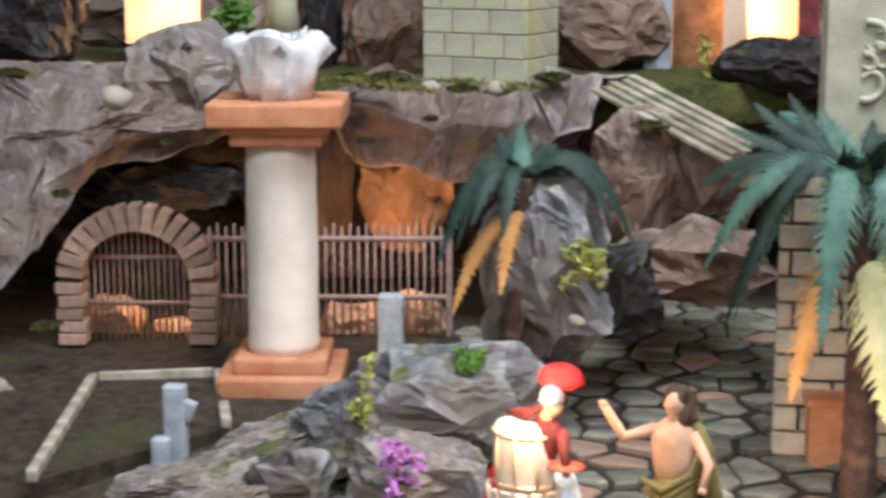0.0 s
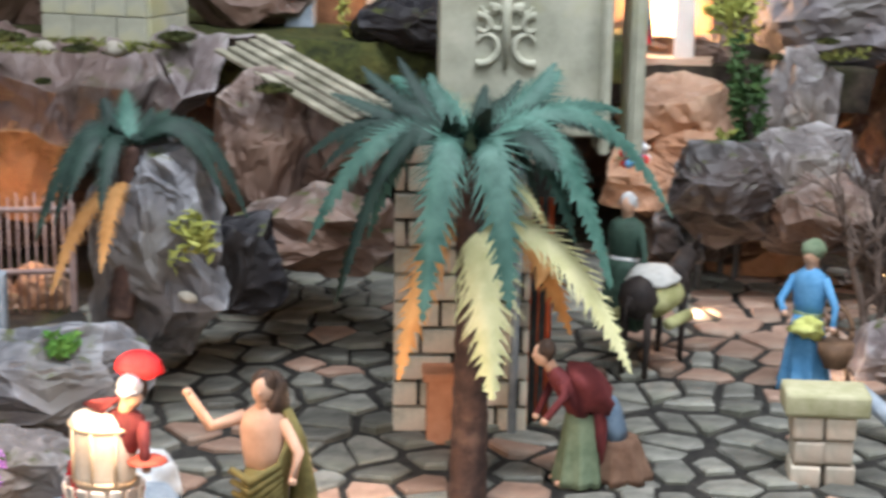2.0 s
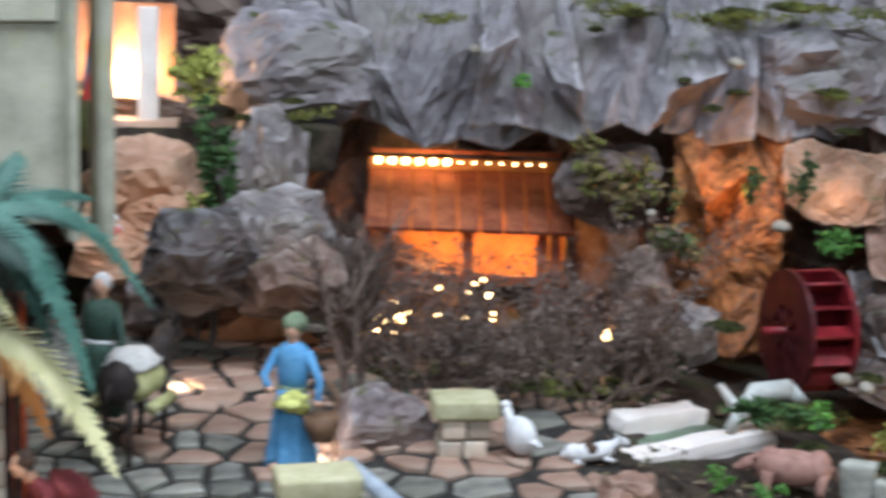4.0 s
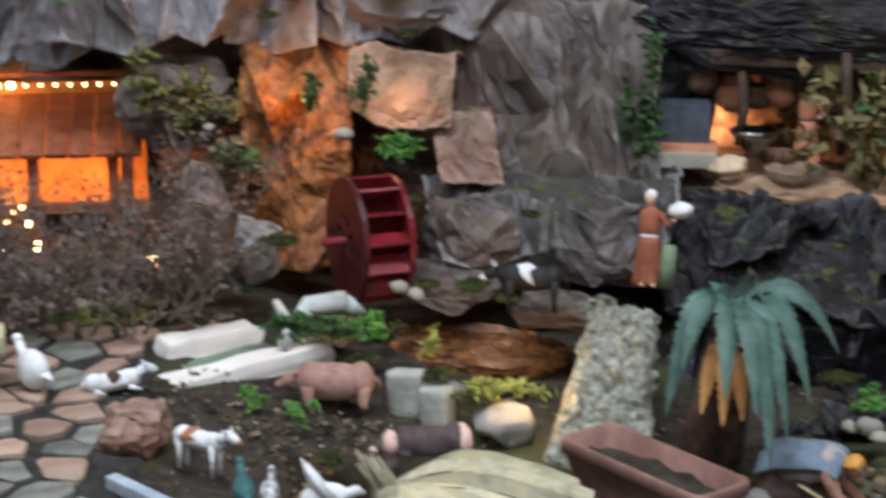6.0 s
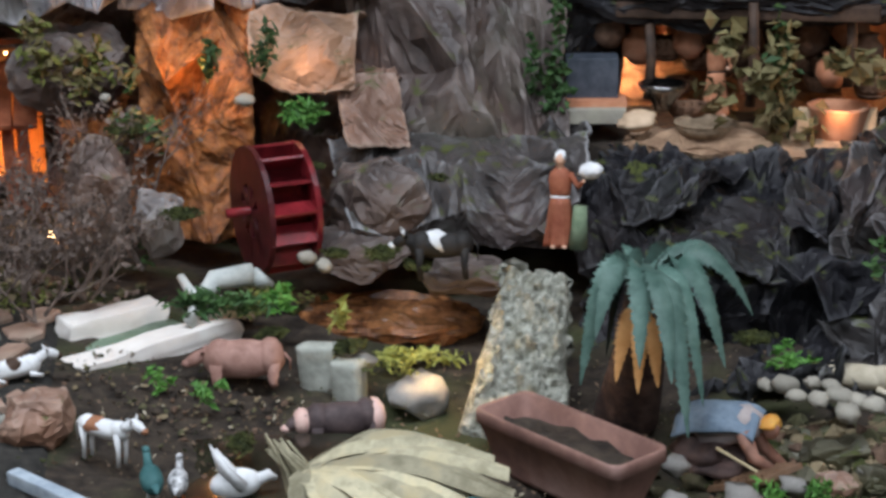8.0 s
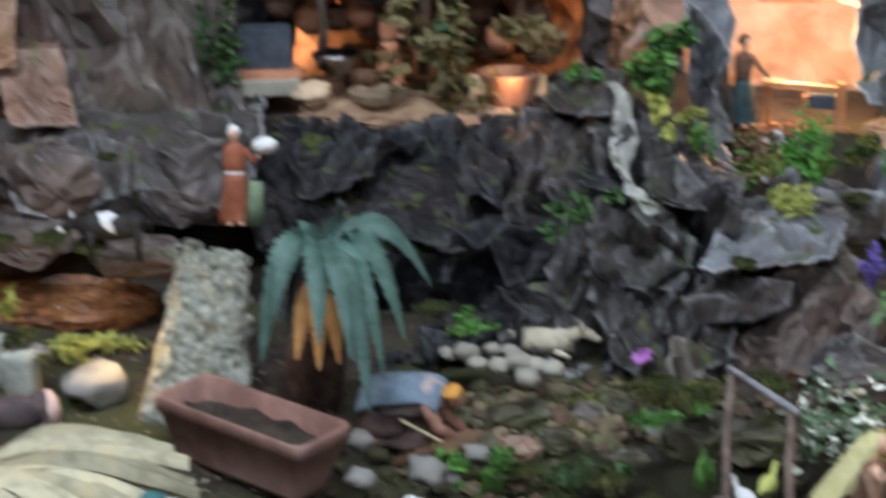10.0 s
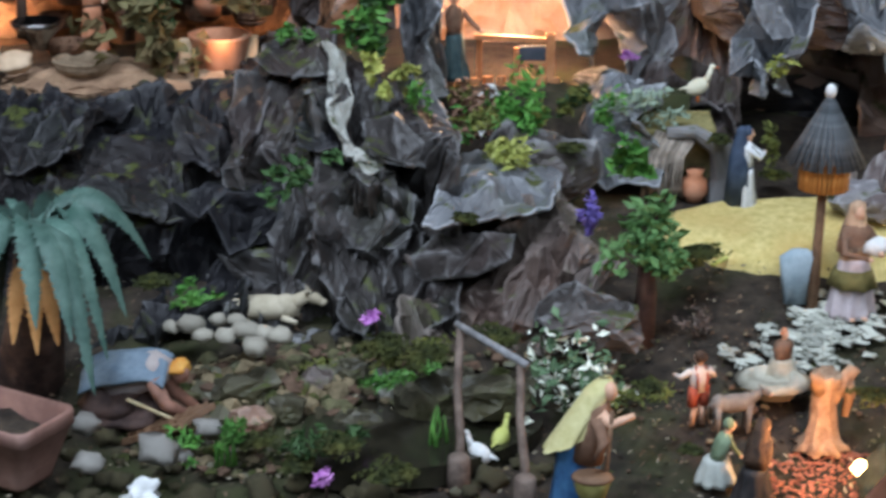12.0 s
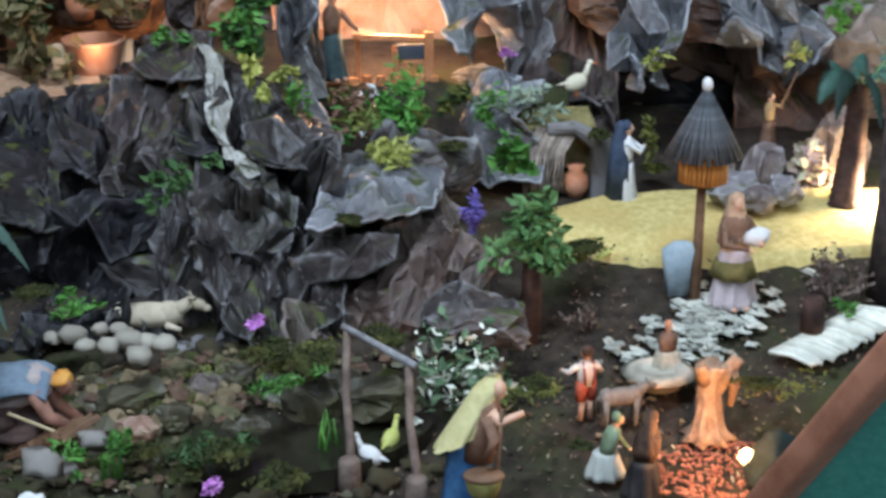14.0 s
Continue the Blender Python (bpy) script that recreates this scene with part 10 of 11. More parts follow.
GREENERY = [((0.408, 1.901, 0.511), (0.018, 0.015, 0.032), 160, 0.007, LEAF_DK), ((0.546, 1.963, 0.697), (0.014, 0.012, 0.030), 120, 0.007, LEAF_DK), ((1.354, 1.588, 0.566), (0.020, 0.02, 0.012), 60, 0.007, LEAF_OL), ((1.360, 1.545, 0.538), (0.03, 0.02, 0.012), 120, 0.008, LEAF_YE), ((1.508, 1.577, 0.557), (0.02, 0.014, 0.02), 110, 0.007, LEAF), ((1.493, 1.518, 0.516), (0.014, 0.012, 0.016), 80, 0.008, LEAF), ((1.296, 1.616, 0.593), (0.01, 0.01, 0.025), 70, 0.006, LEAF), ((-0.567, 1.120, 0.575), (0.020, 0.016, 0.012), 120, 0.007, LEAF), ((-0.633, 1.055, 0.549), (0.010, 0.01, 0.030), 90, 0.006, LEAF_YE), ((-0.517, 1.264, 0.632), (0.024, 0.016, 0.030), 150, 0.0065, LEAF_YE), ((-1.093, 1.522, 0.844), (0.03, 0.02, 0.035), 220, 0.010, LEAF), ((-0.580, 1.765, 0.795), (0.006, 0.006, 0.018), 40, 0.008, LEAF_YE),
            ((-0.650, 1.084, 0.531), (0.014, 0.012, 0.022), 90, 0.006, LEAF), ((-0.160, 1.940, 0.800), (0.045, 0.02, 0.030), 320, 0.008, LEAF_YE), ((-0.140, 1.912, 0.715), (0.020, 0.015, 0.065), 460, 0.008, LEAF_DK), ((-0.164, 1.900, 0.658), (0.012, 0.010, 0.020), 90, 0.006, LEAF_YE),
            ((0.213, 1.999, 0.802), (0.010, 0.008, 0.005), 40, 0.006, LEAF), ((0.587, 1.919, 0.633), (0.022, 0.012, 0.012), 120, 0.008, LEAF), ((0.485, 1.954, 0.697), (0.014, 0.01, 0.02), 90, 0.007, LEAF_DK), ((0.457, 1.669, 0.505), (0.05, 0.02, 0.014), 240, 0.007, LEAF_DK), ((0.102, 1.651, 0.501), (0.014, 0.012, 0.016), 80, 0.006, LEAF_DK),
            ((0.406, 1.609, 0.456), (0.012, 0.012, 0.010), 50, 0.006, LEAF), ((0.449, 1.577, 0.450), (0.012, 0.012, 0.010), 50, 0.006, LEAF), ((0.533, 1.741, 0.482), (0.018, 0.014, 0.010), 80, 0.007, LEAF), ((0.585, 1.667, 0.481), (0.008, 0.008, 0.016), 40, 0.008, LEAF_YE), ((0.912, 1.347, 0.406), (0.012, 0.01, 0.01), 60, 0.005, LEAF),
            ((0.969, 1.391, 0.378), (0.012, 0.01, 0.016), 80, 0.006, LEAF), ((1.029, 1.324, 0.383), (0.028, 0.02, 0.010), 150, 0.007, LEAF_DK), ((1.110, 1.357, 0.412), (0.024, 0.012, 0.008), 110, 0.006, LEAF), ((1.029, 1.605, 0.427), (0.020, 0.012, 0.008), 90, 0.006, LEAF), ((1.762, 1.583, 0.571), (0.014, 0.01, 0.01), 70, 0.006, LEAF_YE), ((1.883, 1.475, 0.585), (0.010, 0.01, 0.01), 50, 0.006, LEAF_YE), ((1.983, 1.498, 0.623), (0.02, 0.015, 0.015), 100, 0.008, LEAF), ((1.685, 1.505, 0.505), (0.012, 0.01, 0.026), 90, 0.006, LEAF_OL), ((1.650, 1.177, 0.417), (0.012, 0.01, 0.006), 50, 0.006, LEAF)]
GREENERY += [((0.662, 1.709, 0.420), (0.05, 0.02, 0.010), 240, 0.0065, LEAF_YE)]
GREENERY += [(q, r, n, 0.0042, LEAF_OL) for q, r, n in (((0.117, 2.044, 0.868), (0.03, 0.02, 0.008), 160), ((0.324, 2.026, 0.889), (0.05, 0.02, 0.010), 260), ((0.438, 2.023, 0.880), (0.05, 0.02, 0.014), 300), ((0.537, 2.025, 0.896), (0.05, 0.02, 0.012), 280), ((0.637, 2.024, 0.892), (0.05, 0.02, 0.010), 240), ((-0.036, 1.972, 0.758), (0.03, 0.02, 0.008), 130), ((-0.864, 1.445, 0.776), (0.07, 0.02, 0.006), 300), ((-0.744, 1.499, 0.777), (0.06, 0.02, 0.006), 260), ((0.587, 2.003, 0.793), (0.02, 0.01, 0.01), 110), ((0.253, 1.733, 0.510), (0.05, 0.02, 0.006), 200), ((1.478, 1.394, 0.446), (0.05, 0.02, 0.004), 220), ((1.191, 1.423, 0.399), (0.06, 0.02, 0.006), 260), ((1.287, 1.227, 0.408), (0.03, 0.02, 0.004), 120), ((1.483, 1.108, 0.400), (0.03, 0.02, 0.004), 120), ((0.626, 1.626, 0.444), (0.03, 0.015, 0.008), 140), ((0.510, 1.745, 0.480), (0.04, 0.02, 0.012), 200))]
for k, (q, r, n, leaf, m) in enumerate(GREENERY):
    foliage("green_sprig", {LEAF: "fresh green", LEAF_DK: "dark green", LEAF_YE: "yellow-green", LEAF_OL: "olive mossy"}[m] + " leafy sprig growing between the rocks", q, r, n, leaf, m, 200 + k, clumps=8, slim=0.35)
for q, r, n, m in (((-0.568, 0.991, 0.517), (0.018, 0.012, 0.020), 200, PURPLE), ((1.005, 1.285, 0.375), (0.008, 0.006, 0.006), 50, PURPLE), ((1.145, 1.447, 0.436), (0.014, 0.01, 0.006), 60, PURPLE), ((1.600, 1.656, 0.589), (0.010, 0.01, 0.006), 60, PURPLE)):
    foliage("lilac_flower", "cluster of lilac-pink flowers among the rocks", q, r, n, 0.0045, m, int(r[0] * 9000), (0.03, 0.0015))


def reeds(p, n, h, seed, label):
    rnd2 = random.Random(seed)
    top = holder("reed_clump", label, "plant", p)
    for k in range(n):
        bm = bmesh.new()
        x, y = rnd2.uniform(-0.012, 0.012), rnd2.uniform(-0.01, 0.01)
        l = h * rnd2.uniform(0.7, 1.1)
        dx = rnd2.uniform(-0.2, 0.2) * l
        add_tube(bm, [(x, y, 0), (x + dx * 0.4, y, l * 0.6), (x + dx, y, l)], [0.0022, 0.0018, 0.0005], 5, squash=0.4)
        part("blade", bm, LEAF, top)


reeds(ground_at((1.139, 1.321, 0.341)), 6, 0.045, 4, "clump of bright green reed blades by the well")
reeds(ground_at((0.969, 1.403, 0.341)), 9, 0.035, 5, "clump of fresh green grass blades on the bank")


# ---- houses on the upper terrace ----
def house():
    p = (-0.583, 1.896, 0.765)
    top = holder("terrace_house", "small house front with dark doorway and lit window", "house", (p[0], p[1], 0.735), 16)
    for x, w, m, nm in ((-0.105, 0.034, GREYPOST, "side_pier"), (-0.008, 0.030, surface("lit_peach_plaster", (0.58, 0.40, 0.28), (0.74, 0.56, 0.42), 20, 0.9, 0.2), "door_pier"), (0.082, 0.026, DKRED, "red_pier")):
        bm = bmesh.new()
        add_box(bm, (x, 0.0, 0.12), (w, 0.03, 0.26), bevel=0.002)
        part(nm, bm, m, top, smooth=False)
    bm = bmesh.new()
    add_box(bm, (-0.055, 0.055, 0.12), (0.08, 0.008, 0.26))
    part("dark_door", bm, WOOD, top, "dark wooden door in shadow", smooth=False)
    bm = bmesh.new()
    add_box(bm, (0.038, 0.030, 0.025), (0.066, 0.03, 0.07), bevel=0.002)
    part("parapet", bm, TERRA, top, smooth=False)
    bm = bmesh.new()
    add_box(bm, (0.038, 0.060, 0.12), (0.07, 0.006, 0.26))
    part("lit_wall", bm, surface("lit_peach_plaster", (0, 0, 0), (0, 0, 0)), top, smooth=False)


house()
simple("peach_wall", "peach plaster wall of a house on the upper ledge", "wall", (-1.298, 1.643, 0.844), lambda bm: add_box(bm, (0, 0, 0.03), (0.10, 0.03, 0.16), bevel=0.003), [surface("lit_peach_plaster", (0, 0, 0), (0, 0, 0))], 28, False)
simple("cream_vase", "pale cream pillar standing on the upper ledge", "pillar", (-1.046, 1.550, 0.854), lambda bm: add_lathe(bm, [(0.022, -0.04), (0.018, 0.0), (0.018, 0.08), (0.022, 0.09)], 24), [CREAM])


def stall():
    p = (-0.259, 1.984, 0.754)
    top = holder("lit_stall", "bright lit stall front with white posts on a ledge", "stall", p, 8)
    peach = surface("lit_peach_plaster", (0, 0, 0), (0, 0, 0))
    for x in (-0.075, 0.030):
        bm = bmesh.new()
        add_box(bm, (x, 0, 0.05), (0.024, 0.024, 0.14), bevel=0.002)
        part("post", bm, WHITE_P, top, smooth=False)
    bm = bmesh.new()
    add_box(bm, (-0.02, 0.07, 0.05), (0.16, 0.008, 0.14))
    part("back_wall", bm, WARMWALL, top, smooth=False)
    bm = bmesh.new()
    add_box(bm, (-0.02, 0.03, -0.016), (0.17, 0.10, 0.010), bevel=0.002)
    part("floor_slab", bm, peach, top, smooth=False)


stall()
figure("blue_mantle_figurine", "woman figurine in red dress and blue mantle at the lit stall", (-0.278, 1.933, 0.761), 0.10, 10, [RED, RED, SKIN, BLUE], [(1, (0.14, -0.14, 0.62), (0.04, -0.2, 0.66))], veil=1.1)
simple("market_heap", "colourful heap of tiny wares at the foot of the rock", "wares", (-0.240, 1.788, 0.642), lambda bm: [add_ball(bm, (0.012 * math.sin(k * 2.4), 0.006 * math.cos(k * 1.7), 0.006 * (k % 5)), 0.006, k % 4, 1) for k in range(14)], [LEAF_YE, BLUE, RED, WHITE_C])

# ---- things at the front edge of the farmyard ----
simple("yellow_bowl", "pale yellow-green glazed bowl at the front edge", "bowl", ground_at((0.296, 1.271, 0.438)), lambda bm: add_lathe(bm, [(0.030, 0.0), (0.045, 0.012), (0.050, 0.026), (0.046, 0.027), (0.030, 0.012)], 32), [LIME_C])
simple("white_plate", "white glazed plate at the front edge", "plate", ground_at((0.350, 1.284, 0.43), 0.018), lambda bm: add_lathe(bm, [(0.018, 0.0), (0.030, 0.004), (0.034, 0.008), (0.031, 0.008), (0.018, 0.004)], 32), [WHITE_C])
rock(ground_at((0.397, 1.309, 0.43), 0.012), (0.030, 0.02, 0.020), 0, 411.0, surface("pale_sage_paper", (0.26, 0.28, 0.20), (0.46, 0.48, 0.38), 40, 0.85, 0.4), label="pale sage-green crumpled paper lump at the front", name="paper_lump", group="")
rock(ground_at((0.303, 1.497, 0.45), 0.014), (0.032, 0.024, 0.026), 10, 412.0, ROCK_RUST, label="rust-brown paper rock at the farmyard edge")
simple("grey_beam", "grey weathered beam along the front edge", "beam", ground_at((0.327, 1.361, 0.440), 0.012), lambda bm: add_box(bm, (0, 0, 0), (0.13, 0.012, 0.012), bevel=0.002), [GREYPOST], -52, False)
def jester(z):
    """A soft heap in purple under a collar of drooping yellow points."""
    top = holder("jester_doll", "soft doll heap in purple with yellow pointed collar", "doll", (0.631, 1.240, 0.442), 20)
    purple = P_("purple_cloth", (0.16, 0.04, 0.14), (0.28, 0.10, 0.24))
    felt = P_("straw_yellow_felt", (0.50, 0.36, 0.10), (0.68, 0.52, 0.20))
    bm = bmesh.new()
    add_lathe(bm, [(0.024, -z), (0.020, -z * 0.5), (0.018, 0.008), (0.010, 0.018)], 30, fold=0.16, folds=5)
    part("body", bm, purple, top)
    for k in range(9):
        a = k * math.tau / 9 + 0.2
        l = 0.042 + 0.008 * math.sin(k * 2.7)
        bm = bmesh.new()
        add_tube(bm, [(0.006 * math.cos(a), 0.006 * math.sin(a), 0.025), (0.024 * math.cos(a), 0.024 * math.sin(a), 0.021), (l * math.cos(a), l * math.sin(a), 0.002)], [0.006, 0.0085, 0.0008], 10, squash=0.3)
        part("collar_point", bm, felt if k % 4 else WHITE_C, top)
    bm = bmesh.new()
    add_ball(bm, (0.0, 0.0, 0.030), (0.012, 0.011, 0.007), 0, 2, lumpy=0.4)
    part("cap", bm, P_("teal_feathers", (0, 0, 0), (0, 0, 0)), top, "teal cap")


jester(0.053)
simple("white_cloth", "crumpled white cloth on the bank", "cloth", ground_at((0.870, 1.352, 0.348)), lambda bm: add_ball(bm, (0, 0, 0.012), (0.014, 0.011, 0.013), 0, 3, lumpy=0.9), [WHITE_C])
for q, h in (((0.999, 1.992, 0.660), 0.09), ((1.100, 1.923, 0.674), 0.12), ((1.211, 1.905, 0.685), 0.10)):
    simple("dark_post", "dark wooden roof post in the kitchen cave", "post", q, lambda bm: add_tube(bm, [(0, 0, -h / 2), (0.003, 0, 0), (0, 0, h / 2)], 0.006, 10), [P_("smoky_timber", (0.030, 0.018, 0.012), (0.085, 0.050, 0.032))])
simple("roof_beam", "dark beam across the kitchen cave mouth", "beam", (1.100, 1.945, 0.722), lambda bm: add_box(bm, (0, 0, 0), (0.30, 0.02, 0.02), bevel=0.004), [P_("smoky_timber", (0.030, 0.018, 0.012), (0.085, 0.050, 0.032))], -24, False)
for k, q in enumerate(((0.969, 2.058, 0.685), (1.063, 2.036, 0.671), (1.095, 2.003, 0.654), (1.206, 1.937, 0.647), (1.255, 1.954, 0.663))):
    simple("hanging_pot", "brown clay pot in the kitchen cave", "pot", q, lambda bm: add_lathe(bm, [(0.010, -0.018), (0.020, -0.004), (0.019, 0.010), (0.011, 0.018), (0.014, 0.024)], 18), [TERRA if k % 2 else BROWN_C], group="clay pots")


def basket(name, label, q, r, h, m):
    top = holder(name, label, "basket", q)
    bm = bmesh.new()
    add_lathe(bm, [(r * 0.7, 0.0), (r * 0.95, h * 0.45), (r, h), (r * 0.92, h), (r * 0.85, h * 0.45), (r * 0.6, h * 0.12)], 26, fold=0.03, folds=13)
    part("body", bm, m, top)
    for k in range(5):
        bm = bmesh.new()
        z = h * (0.12 + 0.20 * k)
        rr = r * (0.74 + 0.27 * min(1, z / h * 1.3))
        add_tube(bm, [(rr * math.cos(a * math.tau / 20), rr * math.sin(a * math.tau / 20), z) for a in range(21)], 0.0016, 5)
        part("band", bm, m, top)


STRAW_B = surface("brown_basket_straw", (0.085, 0.042, 0.024), (0.22, 0.125, 0.075), 70, 0.85, 0.5, vary=0.2)
basket("straw_basket", "brown woven basket stacked in the kitchen cave", (1.131, 1.990, 0.612), 0.02, 0.03, STRAW_B)
basket("straw_basket", "brown woven basket stacked in the kitchen cave", (1.130, 2.026, 0.626), 0.018, 0.034, STRAW_B)
basket("straw_basket", "brown woven basket stacked in the kitchen cave", (1.044, 1.973, 0.594), 0.024, 0.016, STRAW_B)
basket("straw_basket", "brown woven basket stacked in the kitchen cave", (1.256, 1.937, 0.614), 0.022, 0.03, STRAW_B)
basket("straw_basket", "brown woven basket stacked in the kitchen cave", (1.223, 1.988, 0.622), 0.02, 0.034, STRAW_B)

basket("straw_basket", "dark brown woven basket among the kitchen clutter", (1.040, 2.058, 0.649), 0.020, 0.028, STRAW_B)
basket("straw_basket", "dark brown woven basket among the kitchen clutter", (1.085, 2.062, 0.634), 0.022, 0.024, STRAW_B)
basket("straw_basket", "dark brown woven basket among the kitchen clutter", (1.125, 2.071, 0.641), 0.018, 0.030, STRAW_B)
basket("straw_basket", "dark brown woven basket among the kitchen clutter", (1.143, 2.019, 0.631), 0.020, 0.026, STRAW_B)
basket("straw_basket", "dark brown woven basket among the kitchen clutter", (1.195, 2.021, 0.634), 0.024, 0.028, STRAW_B)
basket("straw_basket", "dark brown woven basket among the kitchen clutter", (1.241, 2.025, 0.641), 0.020, 0.030, STRAW_B)
basket("straw_basket", "dark brown woven basket among the kitchen clutter", (1.255, 1.972, 0.632), 0.022, 0.026, STRAW_B)
basket("straw_basket", "dark brown woven basket among the kitchen clutter", (1.177, 2.034, 0.664), 0.020, 0.030, STRAW_B)
basket("straw_basket", "dark brown woven basket among the kitchen clutter", (1.069, 2.082, 0.603), 0.018, 0.018, STRAW_B)
basket("straw_basket", "dark brown woven basket among the kitchen clutter", (1.217, 1.985, 0.615), 0.024, 0.020, STRAW_B)
basket("straw_basket", "dark brown woven basket among the kitchen clutter", (1.287, 1.976, 0.615), 0.018, 0.020, STRAW_B)
simple("hanging_pot", "brown clay pot hung among the kitchen clutter", "pot", (1.008, 2.060, 0.664), lambda bm: add_lathe(bm, [(0.008, -0.020), (0.022, -0.006), (0.021, 0.010), (0.010, 0.020), (0.014, 0.026)], 18), [TERRA], group="clay pots")
simple("hanging_pot", "brown clay pot hung among the kitchen clutter", "pot", (1.129, 2.022, 0.676), lambda bm: add_lathe(bm, [(0.008, -0.020), (0.022, -0.006), (0.021, 0.010), (0.010, 0.020), (0.014, 0.026)], 18), [BROWN_C], group="clay pots")
simple("hanging_pot", "brown clay pot hung among the kitchen clutter", "pot", (1.201, 1.994, 0.676), lambda bm: add_lathe(bm, [(0.008, -0.020), (0.022, -0.006), (0.021, 0.010), (0.010, 0.020), (0.014, 0.026)], 18), [BROWN_C], group="clay pots")
simple("hanging_pot", "brown clay pot hung among the kitchen clutter", "pot", (1.245, 1.977, 0.686), lambda bm: add_lathe(bm, [(0.008, -0.020), (0.022, -0.006), (0.021, 0.010), (0.010, 0.020), (0.014, 0.026)], 18), [TERRA], group="clay pots")
simple("hanging_pot", "brown clay pot hung among the kitchen clutter", "pot", (1.078, 2.041, 0.680), lambda bm: add_lathe(bm, [(0.008, -0.020), (0.022, -0.006), (0.021, 0.010), (0.010, 0.020), (0.014, 0.026)], 18), [BROWN_C], group="clay pots")


bulb((-0.152, 1.741, 0.494), 0.14, (1.0, 0.70, 0.45), 0.005)
twigs("bare_tree", "bare brown branching tree before the lit shed", (0.024, 1.859, 0.488), 0.17, 0.11, 26, [LEAF_DRY], 901, thick=0.004)
foliage("hanging_plant", "olive and brown leaves over the rock beside the shed", (0.338, 2.014, 0.684), (0.05, 0.02, 0.045), 260, 0.008, LEAF_OLD, 902, mat2=LEAF_OL)
foliage("hanging_plant", "brown-green leaves below the grey rock beside the shed", (0.391, 1.975, 0.617), (0.03, 0.02, 0.04), 200, 0.008, LEAF_OLD, 903, mat2=LEAF_DK)


# ---- litter on the earth ----
def litter():
    rnd2 = random.Random(55)
    top = bmesh.new()
    mats = [surface("pale_litter", (0.28, 0.24, 0.17), (0.46, 0.41, 0.31), 60, 0.9, 0.2), surface("brown_litter", (0.10, 0.065, 0.04), (0.22, 0.15, 0.10), 60, 0.9, 0.2), MOSS]
    for _ in range(5600):
        x, y = rnd2.uniform(0.28, 1.72), rnd2.uniform(0.98, 1.75)
        if math.hypot(x - 0.445, y - 0.189) > 1.75 or (x < 0.9 and y > 1.7):
            continue
        s = rnd2.uniform(0.0012, 0.0042)
        n = len(top.faces)
        add_leaf(top, Vector((x, y, ground_z(x, y) + 0.003 + rnd2.uniform(0, 0.003))), s, rnd2, 0.4)
        top.faces.ensure_lookup_table()
        k = rnd2.choice((0, 1, 1, 1, 2))
        for f in top.faces[n:]:
            f.material_index = k
    thing("ground_litter", top, mats, "scattered chips and dry leaf litter on the earth", "litter", kind="stuff", smooth=False)


litter()


def rubble(name, label, c, sx, sy, rz, count, sizes, mats, seed, up=0.0):
    """Small stones, crumbs of moss and leaf scraps too many to count."""
    rnd2 = random.Random(seed)
    bm = bmesh.new()
    ca, sa = math.cos(radians(rz)), math.sin(radians(rz))
    for _ in range(count):
        u, v = rnd2.gauss(0, 0.5) * sx, rnd2.gauss(0, 0.5) * sy
        x, y = c[0] + u * ca - v * sa, c[1] + u * sa + v * ca
        s = rnd2.uniform(*sizes) * rnd2.choice((0.6, 0.8, 1.0, 1.3))
        k = rnd2.randrange(len(mats))
        z = ground_z(x, y) + s * 0.35 + max(0.0, up * (1 - (u / sx) ** 2 - (v / sy) ** 2)) * rnd2.random()
        add_ball(bm, (x, y, z), (s, s * rnd2.uniform(0.6, 1.0), s * rnd2.uniform(0.4, 0.8)), k, 1, rz=rnd2.uniform(0, 180), rx=rnd2.uniform(-25, 25), lumpy=0.9, seed=rnd2.uniform(0, 50))
    return thing(name, bm, mats, label, "rubble", kind="stuff", smooth=False)


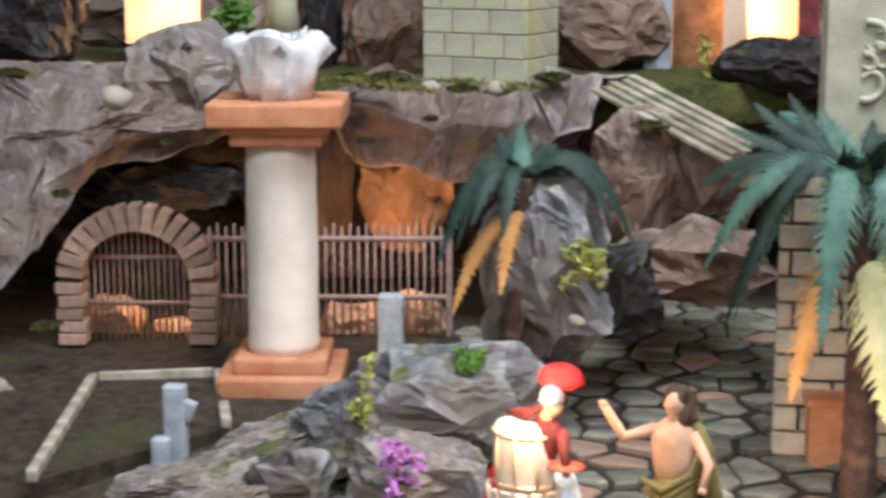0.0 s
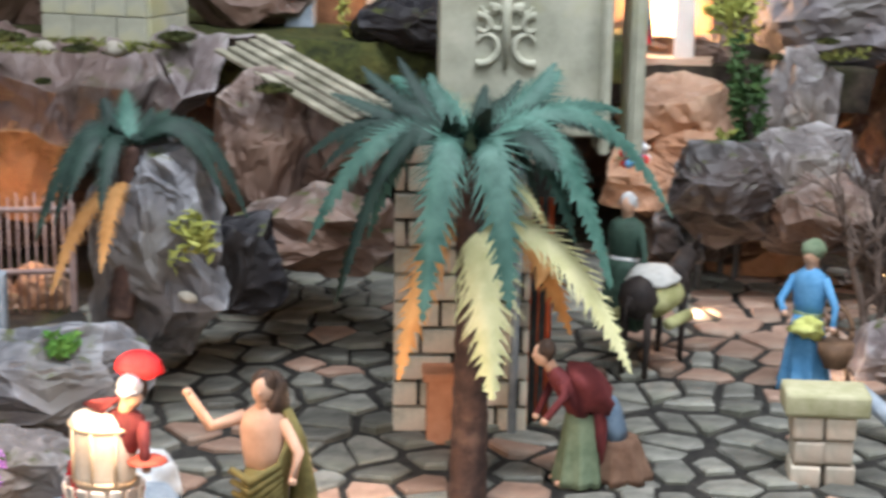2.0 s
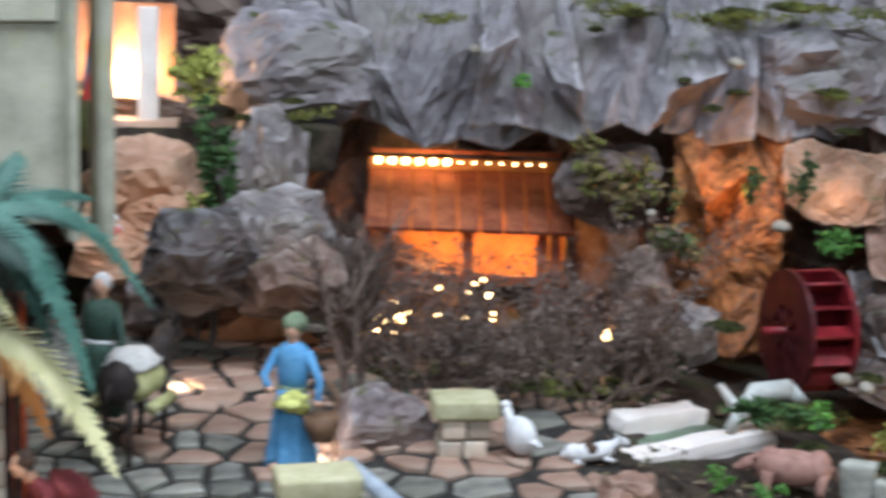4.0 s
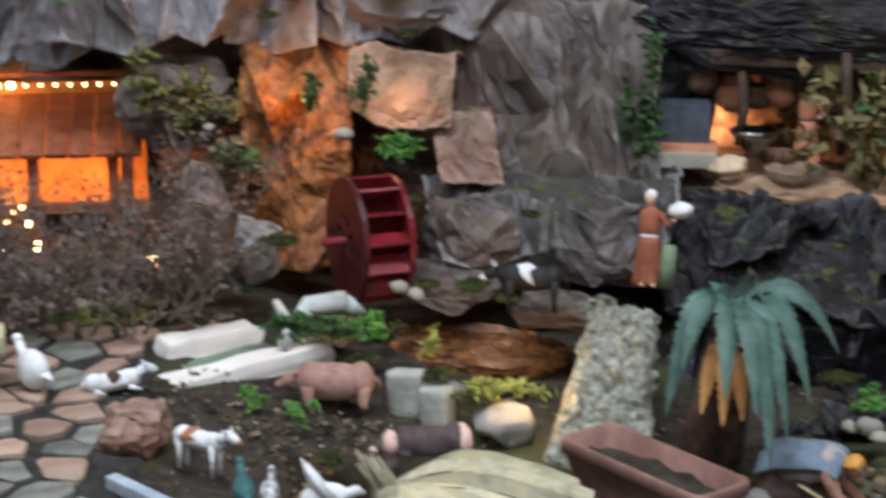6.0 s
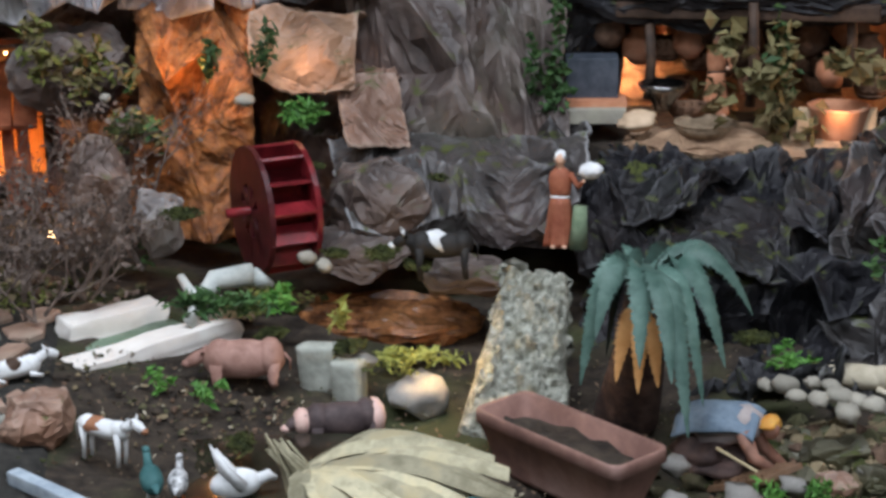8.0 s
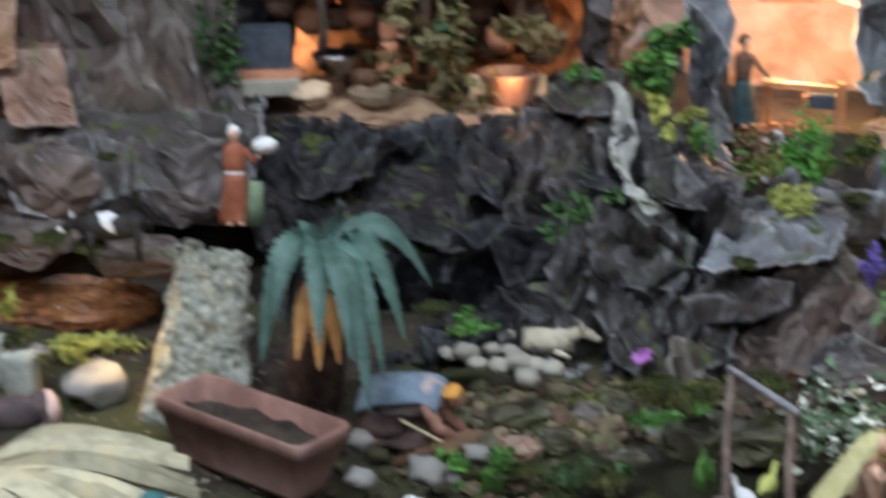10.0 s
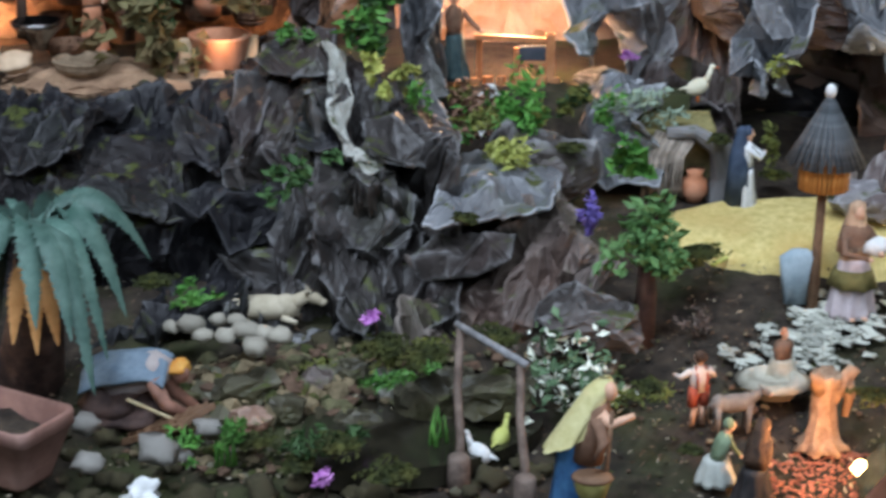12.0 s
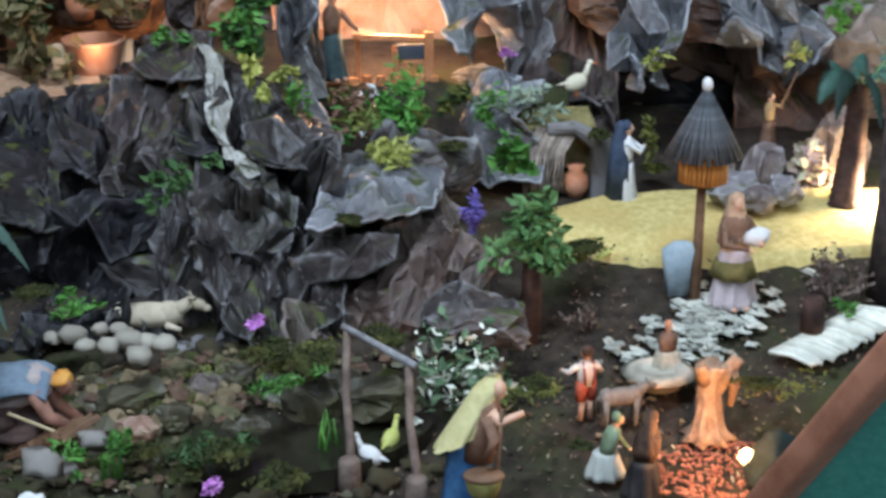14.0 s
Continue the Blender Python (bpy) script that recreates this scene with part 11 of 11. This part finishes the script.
RUB = [ROCK_MOSSY_SHADED, surface("olive_rubble", (0.05, 0.05, 0.024), (0.15, 0.14, 0.07), 60, 0.9, 0.5), surface("cream_rubble", (0.11, 0.086, 0.048), (0.28, 0.22, 0.13), 50, 0.9, 0.4), MOSS, surface("brown_rubble", (0.06, 0.036, 0.024), (0.16, 0.10, 0.065), 60, 0.9, 0.5)]
rubble("bank_rubble", "mossy crumbs and small stones on the pond bank", ground_at((1.046, 1.490, 0.363)), 0.080, 0.040, -30, 420, (0.005, 0.0115), [RUB[0], RUB[1], RUB[2], RUB[2], MOSS, RUB[4]], 71, 0.020)
rubble("bank_rubble", "damp small stones and moss round the washing place", ground_at((0.964, 1.426, 0.344)), 0.075, 0.035, -30, 260, (0.003, 0.007), RUB, 72)
rubble("bank_rubble", "mossy crumbs and stones along the foot of the cliff", ground_at((1.164, 1.472, 0.374)), 0.12, 0.025, -30, 300, (0.003, 0.007), RUB, 73, 0.01)
rubble("bank_rubble", "damp moss crumbs round the small pond", ground_at((1.085, 1.358, 0.341)), 0.13, 0.04, -30, 320, (0.002, 0.006), [ROCK_MOSSY_SHADED, MOSS, MOSS, EARTH], 74)
rubble("path_rubble", "scattered crumbs and pebbles on the dark earth", ground_at((1.441, 1.231, 0.365)), 0.17, 0.13, -30, 420, (0.0012, 0.0036), [RUB[2], RUB[4], RUB[1], EARTH], 75)
rubble("farmyard_rubble", "scattered crumbs and pebbles on the farmyard earth", ground_at((0.447, 1.572, 0.427)), 0.16, 0.10, -10, 320, (0.0015, 0.004), [RUB[2], RUB[4], RUB[1], EARTH], 76)
rubble("stream_rubble", "pale and mossy stones along the coppery stream", ground_at((0.604, 1.862, 0.424)), 0.12, 0.03, -20, 160, (0.004, 0.008), RUB, 77, 0.008)
rubble("cave_rubble", "leaf scraps and crumbs below the lit shed", ground_at((0.246, 1.846, 0.476)), 0.17, 0.05, 0, 420, (0.003, 0.008), [RUB[4], RUB[1], ROCK_BROWN, RUB[2], MOSS], 78, 0.015)
